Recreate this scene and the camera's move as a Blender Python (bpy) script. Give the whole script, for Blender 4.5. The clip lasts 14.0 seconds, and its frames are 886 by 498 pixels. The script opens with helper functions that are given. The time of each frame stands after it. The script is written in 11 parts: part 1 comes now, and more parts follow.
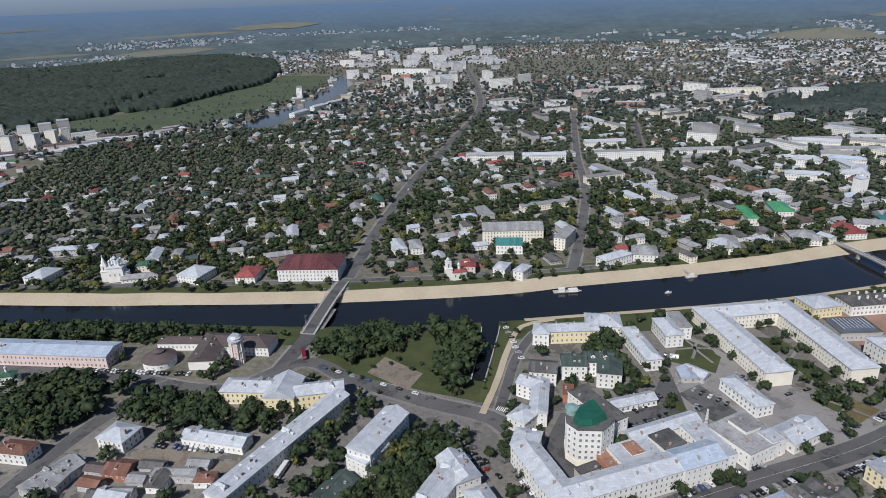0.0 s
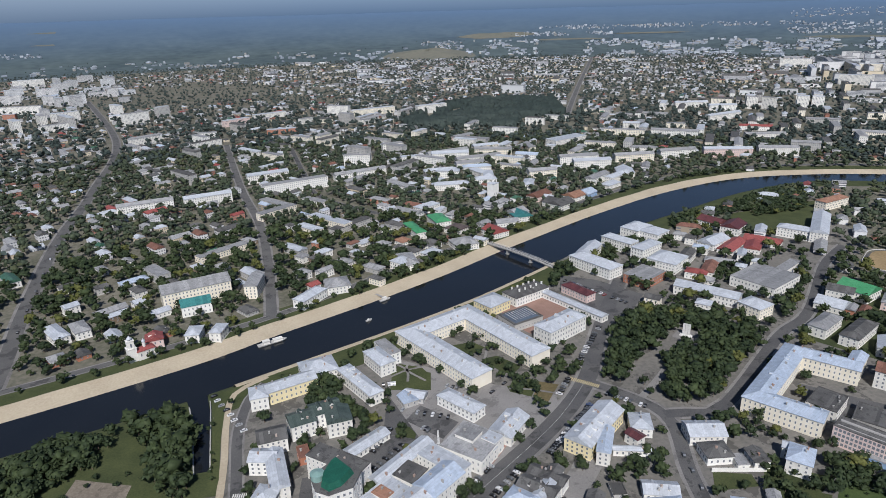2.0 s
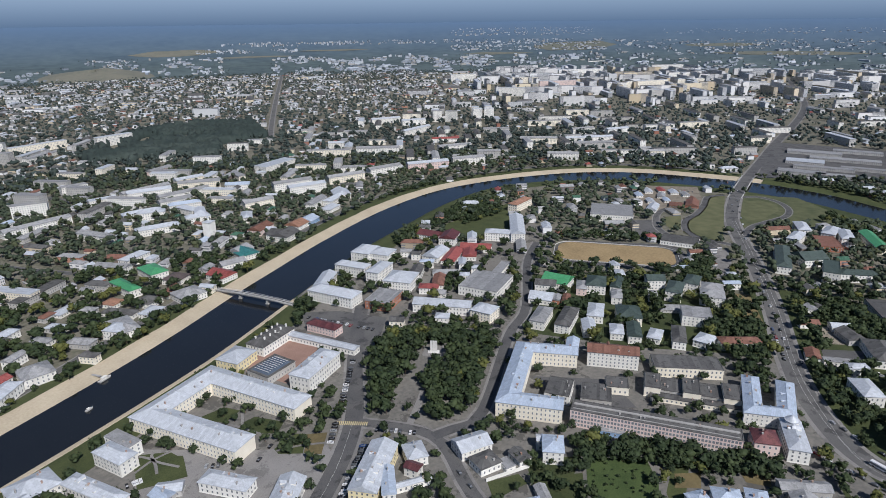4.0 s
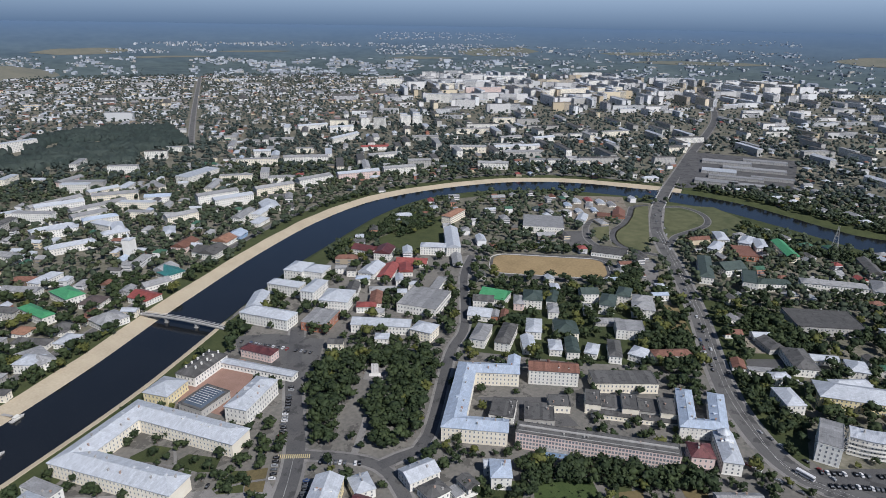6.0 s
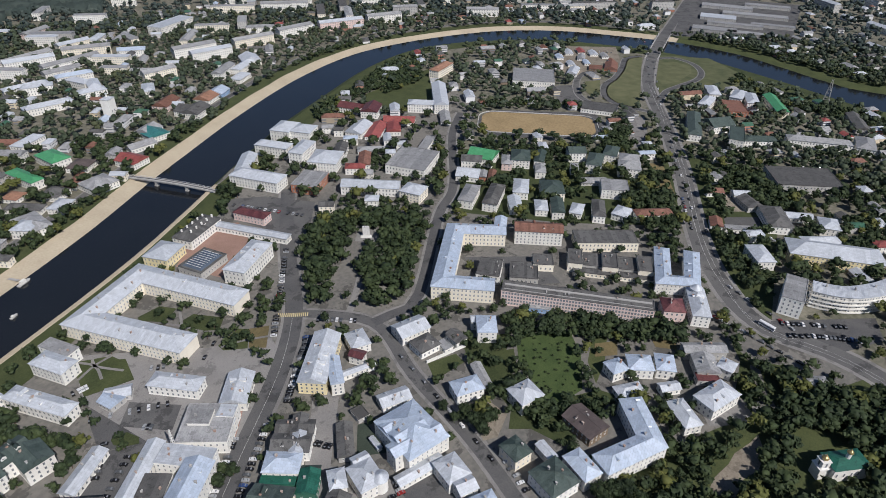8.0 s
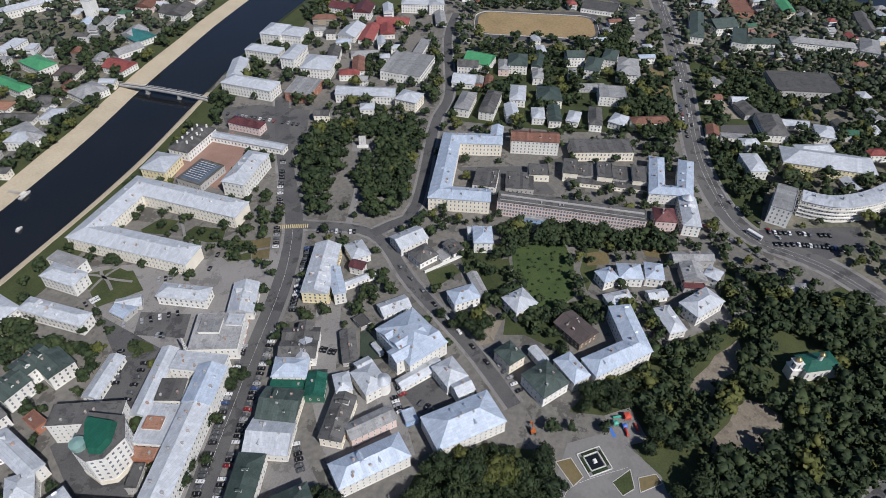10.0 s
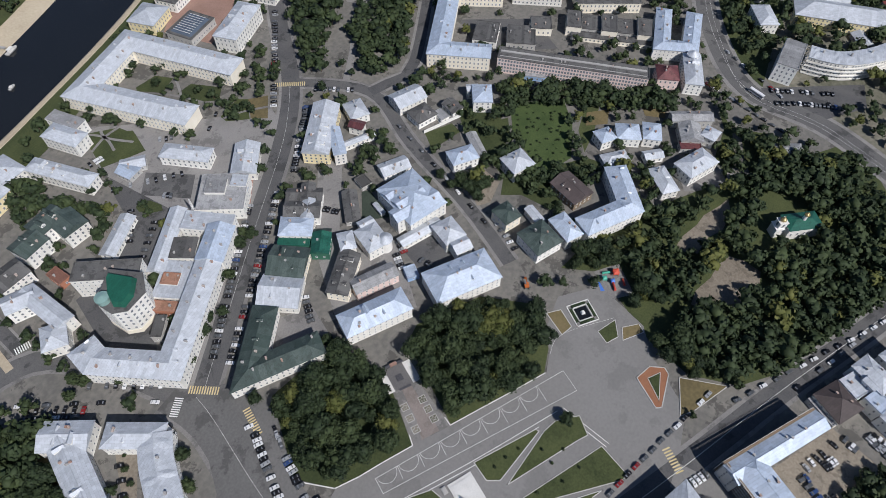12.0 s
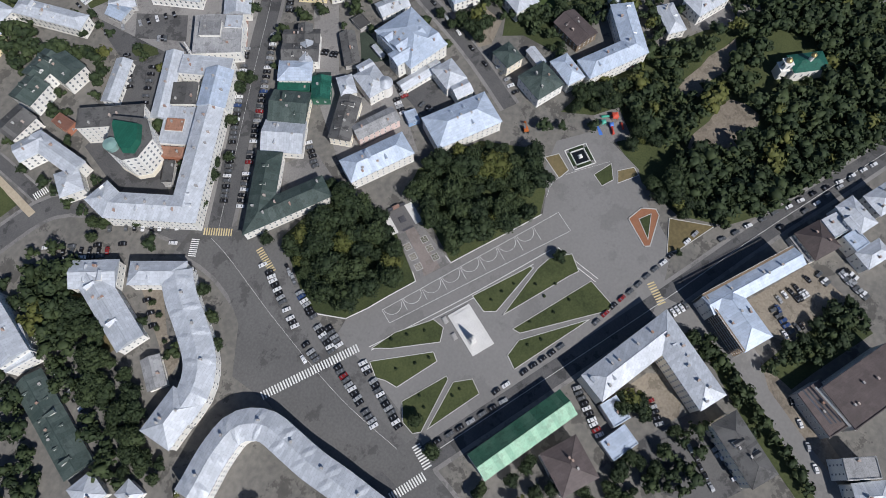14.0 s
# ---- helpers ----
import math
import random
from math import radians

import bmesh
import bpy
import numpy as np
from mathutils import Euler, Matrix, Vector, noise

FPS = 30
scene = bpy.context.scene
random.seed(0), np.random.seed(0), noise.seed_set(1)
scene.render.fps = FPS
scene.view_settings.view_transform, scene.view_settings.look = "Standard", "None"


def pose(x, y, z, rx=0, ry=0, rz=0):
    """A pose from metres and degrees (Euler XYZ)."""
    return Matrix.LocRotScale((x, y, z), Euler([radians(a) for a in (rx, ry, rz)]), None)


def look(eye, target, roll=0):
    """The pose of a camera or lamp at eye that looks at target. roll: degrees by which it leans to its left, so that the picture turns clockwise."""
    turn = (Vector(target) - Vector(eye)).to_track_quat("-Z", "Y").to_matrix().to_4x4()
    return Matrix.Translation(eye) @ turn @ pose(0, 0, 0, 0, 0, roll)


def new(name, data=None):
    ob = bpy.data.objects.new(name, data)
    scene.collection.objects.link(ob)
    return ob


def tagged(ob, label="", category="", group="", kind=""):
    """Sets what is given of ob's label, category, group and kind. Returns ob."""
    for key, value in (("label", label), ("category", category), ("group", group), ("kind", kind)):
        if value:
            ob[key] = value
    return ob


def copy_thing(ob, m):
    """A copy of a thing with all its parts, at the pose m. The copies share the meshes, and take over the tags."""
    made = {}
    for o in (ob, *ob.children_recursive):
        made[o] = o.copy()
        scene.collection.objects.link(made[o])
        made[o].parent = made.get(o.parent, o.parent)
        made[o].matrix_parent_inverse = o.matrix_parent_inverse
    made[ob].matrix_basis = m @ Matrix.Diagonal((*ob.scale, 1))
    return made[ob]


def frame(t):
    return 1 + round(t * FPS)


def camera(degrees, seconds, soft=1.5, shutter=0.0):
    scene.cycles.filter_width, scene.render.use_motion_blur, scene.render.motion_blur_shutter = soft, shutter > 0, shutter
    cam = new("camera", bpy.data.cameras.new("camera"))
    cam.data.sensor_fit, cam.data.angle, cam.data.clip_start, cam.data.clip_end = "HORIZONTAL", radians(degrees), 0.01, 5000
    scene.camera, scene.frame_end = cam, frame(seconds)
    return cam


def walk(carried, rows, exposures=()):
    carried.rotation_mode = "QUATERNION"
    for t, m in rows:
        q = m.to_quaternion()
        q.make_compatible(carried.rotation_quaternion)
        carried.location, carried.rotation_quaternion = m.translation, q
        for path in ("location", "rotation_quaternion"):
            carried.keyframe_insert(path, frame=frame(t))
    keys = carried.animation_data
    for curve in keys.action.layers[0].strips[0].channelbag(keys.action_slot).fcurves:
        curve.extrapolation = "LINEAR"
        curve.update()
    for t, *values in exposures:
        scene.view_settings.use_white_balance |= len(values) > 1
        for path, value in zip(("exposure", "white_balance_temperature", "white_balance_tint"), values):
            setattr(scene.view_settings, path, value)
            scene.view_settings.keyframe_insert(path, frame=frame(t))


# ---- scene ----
cam = camera(69.73, 14.0, 0.68)
PATH = [
    (0.0, 21.35, -58.67, 216.88, 68.652, 1.987, -0.776),
    (0.5, 16.06, -54.71, 220.97, 68.815, 1.796, -8.777),
    (1.0, 11.96, -49.69, 224.62, 69.009, 1.669, -16.559),
    (1.5, 9.51, -44.54, 228.75, 69.194, 1.689, -24.228),
    (2.0, 7.53, -38.10, 232.78, 69.345, 1.501, -31.948),
    (2.5, 4.75, -32.01, 236.75, 69.553, 1.183, -39.231),
    (3.0, 4.13, -25.67, 240.62, 69.728, 1.082, -46.210),
    (3.5, 4.38, -18.41, 243.68, 69.939, 1.125, -53.011),
    (4.0, 5.87, -11.61, 246.54, 70.092, 0.593, -58.713),
    (4.2, 6.47, -8.80, 247.79, 70.169, 0.242, -60.301),
    (6.3, 9.60, 2.93, 259.96, 69.481, -1.036, -65.915),
    (6.5, 9.32, 2.71, 261.16, 68.153, -1.024, -66.031),
    (7.0, 8.63, 2.21, 264.02, 64.471, -0.959, -66.187),
    (7.5, 8.52, 2.24, 267.62, 60.570, -0.941, -66.267),
    (8.0, 8.12, 2.07, 270.79, 56.784, -0.898, -66.361),
    (8.2, 8.08, 2.17, 271.85, 55.240, -0.921, -66.409),
    (10.3, 5.37, 2.97, 282.81, 46.409, -1.081, -66.826),
    (10.5, 5.09, 3.02, 283.80, 45.211, -1.160, -66.764),
    (11.0, 4.62, 3.20, 286.24, 41.698, -1.171, -66.845),
    (11.5, 4.15, 3.41, 288.70, 38.156, -1.193, -66.919),
    (12.0, 3.98, 3.15, 291.29, 34.508, -1.131, -67.004),
    (12.5, 3.31, 2.61, 293.67, 31.019, -1.046, -67.018),
    (13.0, 2.27, 2.06, 296.00, 27.478, -1.018, -67.055),
    (13.5, 1.29, 1.19, 297.75, 24.020, -0.903, -67.048),
    (14.0, 0.00, 0.00, 300.00, 20.591, -0.734, -67.084),
]
walk(cam, [(t, pose(*p)) for t, *p in PATH], [(0.0, 0.0, 6270, 11.5), (4.2, 0.0, 6240, 11.5), (6.4, 0.0, 6300, 11.5), (7.2, 0.0, 6400, 12), (8.2, 0.0, 6420, 12), (10.5, 0.0, 6310, 12), (14.0, 0.0, 6270, 11.5)])

# ---- daylight ----
SUN = Vector((-0.47, -0.86, 1.0)).normalized()
world = bpy.data.worlds.new("sky")
scene.world = world
world.use_nodes = True
wn = world.node_tree.nodes
sky = wn.new("ShaderNodeTexSky")
sky.sky_type, sky.sun_disc = "NISHITA", False
sky.sun_elevation = math.asin(SUN.z)
sky.sun_rotation = math.atan2(SUN.x, SUN.y)
sky.air_density, sky.dust_density, sky.ozone_density = 0.8, 0.25, 4.0
wn["Background"].inputs["Strength"].default_value = 0.07
world.node_tree.links.new(sky.outputs[0], wn["Background"].inputs[0])
lamp = bpy.data.lights.new("sun", "SUN")
lamp.energy, lamp.angle, lamp.color = 4.5, radians(0.5), (1.0, 0.965, 0.92)
sun = new("sun", lamp)
sun.matrix_world = look(SUN * 100, (0, 0, 0))

# ---- materials ----


def mat(name, a, b, rough=0.8, metal=0.0, big=0.15, fine=3.0, bump=0.2, islands=0.0, seams=0.0, spec=0.3, stain=0.0, size=0.12, sheets=0.0):
    """A surface that wanders between the colours a and b at two scales, with fine relief; seams: ribs across it, in a metre."""
    m = bpy.data.materials.new(name)
    m.use_nodes = True
    n, l = m.node_tree.nodes, m.node_tree.links
    bs = n["Principled BSDF"]
    bs.inputs["Roughness"].default_value, bs.inputs["Metallic"].default_value = rough, metal
    bs.inputs["Specular IOR Level"].default_value = spec
    co = n.new("ShaderNodeTexCoord")
    n1, n2 = n.new("ShaderNodeTexNoise"), n.new("ShaderNodeTexNoise")
    n1.inputs["Scale"].default_value, n2.inputs["Scale"].default_value = big, fine
    n1.inputs["Detail"].default_value, n2.inputs["Detail"].default_value = 5, 4
    for t in (n1, n2):
        l.new(co.outputs["Object"], t.inputs["Vector"])
    add = n.new("ShaderNodeMath")
    add.operation = "ADD"
    l.new(n1.outputs[0], add.inputs[0])
    l.new(n2.outputs[0], add.inputs[1])
    fac = add.outputs[0]
    if islands:
        geo, mul, add2 = n.new("ShaderNodeNewGeometry"), n.new("ShaderNodeMath"), n.new("ShaderNodeMath")
        mul.operation, mul.inputs[1].default_value = "MULTIPLY_ADD", islands
        mul.inputs[2].default_value = -islands / 2
        l.new(geo.outputs["Random Per Island"], mul.inputs[0])
        l.new(fac, add2.inputs[0])
        l.new(mul.outputs[0], add2.inputs[1])
        fac = add2.outputs[0]
    if sheets:
        # every metal sheet or strip of felt has weathered in its own way
        att, mul, add2 = n.new("ShaderNodeAttribute"), n.new("ShaderNodeMath"), n.new("ShaderNodeMath")
        att.attribute_name = "sheet"
        mul.operation, mul.inputs[1].default_value = "MULTIPLY", sheets
        l.new(att.outputs["Fac"], mul.inputs[0])
        l.new(fac, add2.inputs[0])
        l.new(mul.outputs[0], add2.inputs[1])
        fac = add2.outputs[0]
    info, mul, add2 = n.new("ShaderNodeObjectInfo"), n.new("ShaderNodeMath"), n.new("ShaderNodeMath")
    mul.operation, mul.inputs[1].default_value, mul.inputs[2].default_value = "MULTIPLY_ADD", 0.4, -0.2
    l.new(info.outputs["Random"], mul.inputs[0])
    l.new(fac, add2.inputs[0])
    l.new(mul.outputs[0], add2.inputs[1])
    fac = add2.outputs[0]
    ramp = n.new("ShaderNodeMapRange")
    ramp.inputs["From Min"].default_value, ramp.inputs["From Max"].default_value = 0.65, 1.35
    l.new(fac, ramp.inputs["Value"])
    mix = n.new("ShaderNodeMix")
    mix.data_type = "RGBA"
    mix.inputs["A"].default_value, mix.inputs["B"].default_value = (*a, 1), (*b, 1)
    l.new(ramp.outputs[0], mix.inputs["Factor"])
    l.new(mix.outputs["Result"], bs.inputs["Base Color"])
    if stain:
        # ragged darker patches of damp, repair and wear
        n3, cut, dark = n.new("ShaderNodeTexNoise"), n.new("ShaderNodeMapRange"), n.new("ShaderNodeMix")
        n3.inputs["Scale"].default_value, n3.inputs["Detail"].default_value, n3.inputs["Roughness"].default_value = size, 8, 0.68
        l.new(co.outputs["Object"], n3.inputs["Vector"])
        cut.inputs["From Min"].default_value, cut.inputs["From Max"].default_value, cut.inputs["To Max"].default_value = 0.545, 0.575, stain
        l.new(n3.outputs[0], cut.inputs["Value"])
        dark.data_type = "RGBA"
        l.new(cut.outputs[0], dark.inputs["Factor"])
        l.new(mix.outputs["Result"], dark.inputs["A"])
        dark.inputs["B"].default_value = (*[c * 0.45 for c in a], 1)
        l.new(dark.outputs["Result"], bs.inputs["Base Color"])
        mix = dark
    relief = n2.outputs[0]
    if seams:
        # sheets of slightly different weathering
        br = n.new("ShaderNodeTexBrick")
        br.inputs["Scale"].default_value, br.inputs["Mortar Size"].default_value = 1.0, 0.035
        br.inputs["Brick Width"].default_value, br.inputs["Row Height"].default_value = 2.4, 1.3
        br.inputs["Color1"].default_value, br.inputs["Color2"].default_value = (0.9, 0.9, 0.9, 1), (1.08, 1.08, 1.08, 1)
        br.inputs["Mortar"].default_value = (0.7, 0.7, 0.7, 1)
        l.new(co.outputs["Object"], br.inputs["Vector"])
        mul2 = n.new("ShaderNodeMix")
        mul2.data_type, mul2.blend_type = "RGBA", "MULTIPLY"
        mul2.inputs["Factor"].default_value = 1.0
        l.new(mix.outputs["Result"], mul2.inputs["A"])
        l.new(br.outputs["Color"], mul2.inputs["B"])
        l.new(mul2.outputs["Result"], bs.inputs["Base Color"])
        wave = n.new("ShaderNodeTexWave")
        wave.inputs["Scale"].default_value = seams
        wave.inputs["Distortion"].default_value = 0.3
        l.new(co.outputs["Object"], wave.inputs["Vector"])
        relief = wave.outputs["Fac"]
    bp = n.new("ShaderNodeBump")
    bp.inputs["Strength"].default_value, bp.inputs["Distance"].default_value = bump, 0.1
    l.new(relief, bp.inputs["Height"])
    l.new(bp.outputs[0], bs.inputs["Normal"])
    return m


WALL = {
    "white": mat("white_plaster", (0.62, 0.6, 0.55), (0.8, 0.79, 0.75), 0.9),
    "cream": mat("cream_plaster", (0.7, 0.64, 0.52), (0.81, 0.76, 0.65), 0.9),
    "yellow": mat("yellow_plaster", (0.7, 0.6, 0.35), (0.78, 0.69, 0.46), 0.9),
    "pink": mat("pink_plaster", (0.6, 0.46, 0.42), (0.7, 0.57, 0.53), 0.9),
    "brick": mat("red_brick", (0.32, 0.13, 0.08), (0.42, 0.2, 0.13), 0.9),
    "grey": mat("grey_plaster", (0.35, 0.34, 0.32), (0.48, 0.47, 0.45), 0.9),
    "wood": mat("dark_timber", (0.14, 0.1, 0.07), (0.26, 0.2, 0.14), 0.85),
    "dgreen": mat("green_cladding", (0.03, 0.1, 0.07), (0.05, 0.15, 0.1), 0.6),
    "blue": mat("blue_cladding", (0.2, 0.32, 0.5), (0.3, 0.42, 0.6), 0.6),
}
ROOF = {
    "lgrey": mat("pale_metal_roof", (0.418, 0.444, 0.482), (0.54, 0.568, 0.608), 0.5, 0.12, big=0.05, fine=0.5, seams=1.2, bump=0.12, spec=0.5, islands=0.2, sheets=0.45, stain=0.1, size=0.3),
    "grey": mat("grey_sheet_roof", (0.22, 0.222, 0.226), (0.35, 0.352, 0.356), 0.6, seams=1.2, bump=0.15, islands=0.25, sheets=0.55, stain=0.4, size=0.3),
    "dark": mat("dark_felt_roof", (0.07, 0.069, 0.068), (0.128, 0.126, 0.123), 0.8, islands=0.4, sheets=0.6, stain=0.5, size=0.25),
    "green": mat("green_metal_roof", (0.045, 0.125, 0.08), (0.1, 0.19, 0.13), 0.36, 0.2, seams=1.2, bump=0.15, islands=0.25, sheets=0.55, stain=0.4, size=0.3),
    "dgreen": mat("mossy_green_roof", (0.04, 0.06, 0.054), (0.08, 0.105, 0.096), 0.65, seams=1.2, bump=0.15, islands=0.25, sheets=0.55, stain=0.4, size=0.3),
    "red": mat("red_metal_roof", (0.22, 0.06, 0.055), (0.33, 0.1, 0.09), 0.55, seams=1.2, bump=0.15, islands=0.25, sheets=0.55, stain=0.4, size=0.3),
    "maroon": mat("maroon_metal_roof", (0.08, 0.03, 0.035), (0.16, 0.06, 0.06), 0.5, seams=1.2, bump=0.15, islands=0.25, sheets=0.55, stain=0.4, size=0.3),
    "blue": mat("pale_blue_metal_roof", (0.385, 0.452, 0.55), (0.5, 0.568, 0.668), 0.46, 0.15, big=0.05, fine=0.5, seams=1.2, bump=0.12, spec=0.5, islands=0.2, sheets=0.4, stain=0.08, size=0.3),
    "brown": mat("brown_sheet_roof", (0.14, 0.07, 0.05), (0.24, 0.12, 0.09), 0.7, seams=1.2, bump=0.15, islands=0.25, sheets=0.55, stain=0.4, size=0.3),
    "orange": mat("orange_tile_roof", (0.24, 0.13, 0.085), (0.36, 0.2, 0.14), 0.7, seams=1.2, bump=0.15, islands=0.25, sheets=0.55, stain=0.4, size=0.3),
    "pine": mat("pine_green_roof", (0.015, 0.085, 0.06), (0.03, 0.13, 0.095), 0.45, seams=1.2, bump=0.15, islands=0.25, sheets=0.55, stain=0.4, size=0.3),
    "lime": mat("bright_green_roof", (0.05, 0.23, 0.1), (0.1, 0.32, 0.16), 0.4, seams=1.2, bump=0.15, islands=0.3),
    "umber": mat("umber_sheet_roof", (0.07, 0.056, 0.054), (0.125, 0.1, 0.096), 0.65, seams=1.2, bump=0.15, islands=0.5),
    "teal": mat("teal_metal_roof", (0.04, 0.16, 0.16), (0.07, 0.25, 0.24), 0.45, seams=1.2, bump=0.15, islands=0.25, sheets=0.55, stain=0.4, size=0.3),
}
GLASS = mat("window_glass", (0.12, 0.13, 0.145), (0.27, 0.28, 0.3), 0.12, spec=0.6, bump=0.0)
FRAME = mat("window_frame", (0.6, 0.6, 0.58), (0.75, 0.75, 0.73), 0.6)
CHIM = mat("chimney_brick", (0.3, 0.18, 0.13), (0.45, 0.4, 0.36), 0.9)
ASPHALT = mat("asphalt", (0.074, 0.074, 0.077), (0.132, 0.129, 0.125), 0.9, big=0.06, fine=1.5, stain=0.55, size=0.07)
PAVING = mat("paving", (0.158, 0.152, 0.147), (0.25, 0.24, 0.23), 0.9, big=0.05, fine=1.2, stain=0.4, size=0.09)
WORN = mat("worn_asphalt", (0.108, 0.106, 0.103), (0.158, 0.154, 0.149), 0.9, big=0.03, fine=0.9, stain=0.5, size=0.045)
PLAZA = mat("square_paving", (0.168, 0.164, 0.158), (0.214, 0.208, 0.2), 0.9, big=0.02, fine=0.7, stain=0.2, size=0.035)
DIRT = mat("bare_earth", (0.17, 0.145, 0.115), (0.28, 0.245, 0.195), 0.95, big=0.05, fine=0.8, stain=0.4, size=0.15)
GRASS = mat("grass", (0.032, 0.044, 0.017), (0.075, 0.088, 0.034), 0.95, big=0.08, fine=1.0, bump=0.5)
LUSH = mat("overgrown_weeds", (0.035, 0.058, 0.018), (0.075, 0.105, 0.035), 0.95, big=0.1, fine=1.2, bump=0.6)
DRY = mat("dry_grass", (0.11, 0.09, 0.045), (0.19, 0.15, 0.075), 0.95, big=0.05, fine=0.6)
PITCH = mat("dry_pitch", (0.2, 0.145, 0.075), (0.34, 0.25, 0.135), 0.95, big=0.04, fine=0.4)
SAND = mat("sandy_bank", (0.37, 0.31, 0.225), (0.5, 0.43, 0.32), 0.95, big=0.04, fine=0.7)
WATER = mat("river_water", (0.008, 0.0095, 0.012), (0.0135, 0.0155, 0.018), 0.12, big=0.02, fine=0.4, bump=0.05, spec=0.42)
PAINT = mat("road_paint", (0.6, 0.6, 0.58), (0.75, 0.75, 0.72), 0.7)
KERB = mat("kerb_stone", (0.4, 0.39, 0.37), (0.55, 0.54, 0.52), 0.9)
BARK = mat("bark", (0.07, 0.05, 0.035), (0.14, 0.1, 0.075), 0.95)
LEAF = [mat("leaves_" + k, a, b, 0.75, islands=0.4, big=0.12, fine=0.4, bump=0.0) for k, a, b in (
    ("dark", (0.0095, 0.0185, 0.0075), (0.035, 0.053, 0.021)), ("mid", (0.014, 0.025, 0.009), (0.047, 0.066, 0.025)),
    ("yellow", (0.052, 0.064, 0.014), (0.11, 0.115, 0.032)), ("fir", (0.014, 0.028, 0.02), (0.035, 0.06, 0.04)))]
STONE = mat("white_stone", (0.55, 0.54, 0.52), (0.7, 0.69, 0.66), 0.8)
CONCRETE = mat("concrete", (0.3, 0.29, 0.28), (0.42, 0.41, 0.39), 0.9)
GROUND = mat("town_ground", (0.055, 0.062, 0.036), (0.2, 0.185, 0.15), 0.95, big=0.025, fine=0.25, bump=0.4)
FAR = mat("haze_tinted_far_land", (0.042, 0.064, 0.073), (0.1, 0.132, 0.134), 0.95, big=0.0035, fine=0.02)
# blue haze painted into the land's colour, stronger with height towards the horizon
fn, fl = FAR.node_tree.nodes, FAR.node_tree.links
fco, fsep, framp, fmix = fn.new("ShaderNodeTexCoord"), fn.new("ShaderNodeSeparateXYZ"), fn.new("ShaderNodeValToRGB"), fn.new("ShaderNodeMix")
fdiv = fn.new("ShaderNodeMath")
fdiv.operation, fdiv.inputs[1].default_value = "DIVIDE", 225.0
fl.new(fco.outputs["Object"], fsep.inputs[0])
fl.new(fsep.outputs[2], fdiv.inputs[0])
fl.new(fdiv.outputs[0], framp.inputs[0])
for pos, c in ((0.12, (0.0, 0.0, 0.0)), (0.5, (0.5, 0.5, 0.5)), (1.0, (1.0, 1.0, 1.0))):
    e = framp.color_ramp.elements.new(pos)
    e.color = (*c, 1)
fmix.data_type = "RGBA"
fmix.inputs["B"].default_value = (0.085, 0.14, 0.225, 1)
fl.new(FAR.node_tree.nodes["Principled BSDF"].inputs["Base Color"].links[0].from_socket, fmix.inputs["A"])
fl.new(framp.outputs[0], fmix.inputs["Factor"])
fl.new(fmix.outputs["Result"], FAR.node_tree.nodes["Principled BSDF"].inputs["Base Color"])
FIELD = mat("pale_field", (0.11, 0.12, 0.1), (0.17, 0.165, 0.13), 0.95, big=0.01, fine=0.05)
YARD = mat("worn_yards", (0.122, 0.118, 0.109), (0.222, 0.208, 0.184), 0.95, big=0.03, fine=0.35, stain=0.65, size=0.06)
# leaf colour of far trees, lightened and blued to stand in for haze
HAZED_LEAF = mat("haze_tinted_woodland", (0.03, 0.044, 0.04), (0.07, 0.088, 0.076), 0.9, islands=0.6, big=0.004, fine=0.02, bump=0.0)

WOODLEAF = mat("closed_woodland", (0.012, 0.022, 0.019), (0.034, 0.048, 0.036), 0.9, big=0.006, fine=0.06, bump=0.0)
# self-lit backdrop colour: haze and low sky painted as a gradient
HAZE = bpy.data.materials.new("painted_haze_glow")
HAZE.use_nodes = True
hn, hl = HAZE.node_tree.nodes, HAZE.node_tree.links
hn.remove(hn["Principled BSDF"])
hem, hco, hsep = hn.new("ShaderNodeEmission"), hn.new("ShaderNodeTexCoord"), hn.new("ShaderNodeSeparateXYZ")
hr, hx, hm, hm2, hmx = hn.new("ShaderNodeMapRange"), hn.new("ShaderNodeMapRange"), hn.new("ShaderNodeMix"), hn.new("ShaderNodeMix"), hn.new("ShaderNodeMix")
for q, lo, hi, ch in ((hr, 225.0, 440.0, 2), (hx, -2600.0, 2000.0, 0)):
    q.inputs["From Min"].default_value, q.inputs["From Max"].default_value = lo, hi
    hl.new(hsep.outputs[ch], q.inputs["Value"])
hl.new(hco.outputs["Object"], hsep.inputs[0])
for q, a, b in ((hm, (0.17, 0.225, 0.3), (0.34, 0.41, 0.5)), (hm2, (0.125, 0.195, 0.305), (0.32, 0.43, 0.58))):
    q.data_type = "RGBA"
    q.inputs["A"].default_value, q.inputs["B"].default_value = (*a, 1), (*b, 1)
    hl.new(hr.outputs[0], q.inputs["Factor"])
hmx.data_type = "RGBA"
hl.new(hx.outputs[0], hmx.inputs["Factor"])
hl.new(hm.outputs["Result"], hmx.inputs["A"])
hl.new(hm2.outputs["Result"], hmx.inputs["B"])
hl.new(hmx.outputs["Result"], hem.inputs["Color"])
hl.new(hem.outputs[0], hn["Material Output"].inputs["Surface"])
MEAD = mat("meadow_grass", (0.062, 0.075, 0.035), (0.135, 0.135, 0.07), 0.95, big=0.01, fine=0.08)
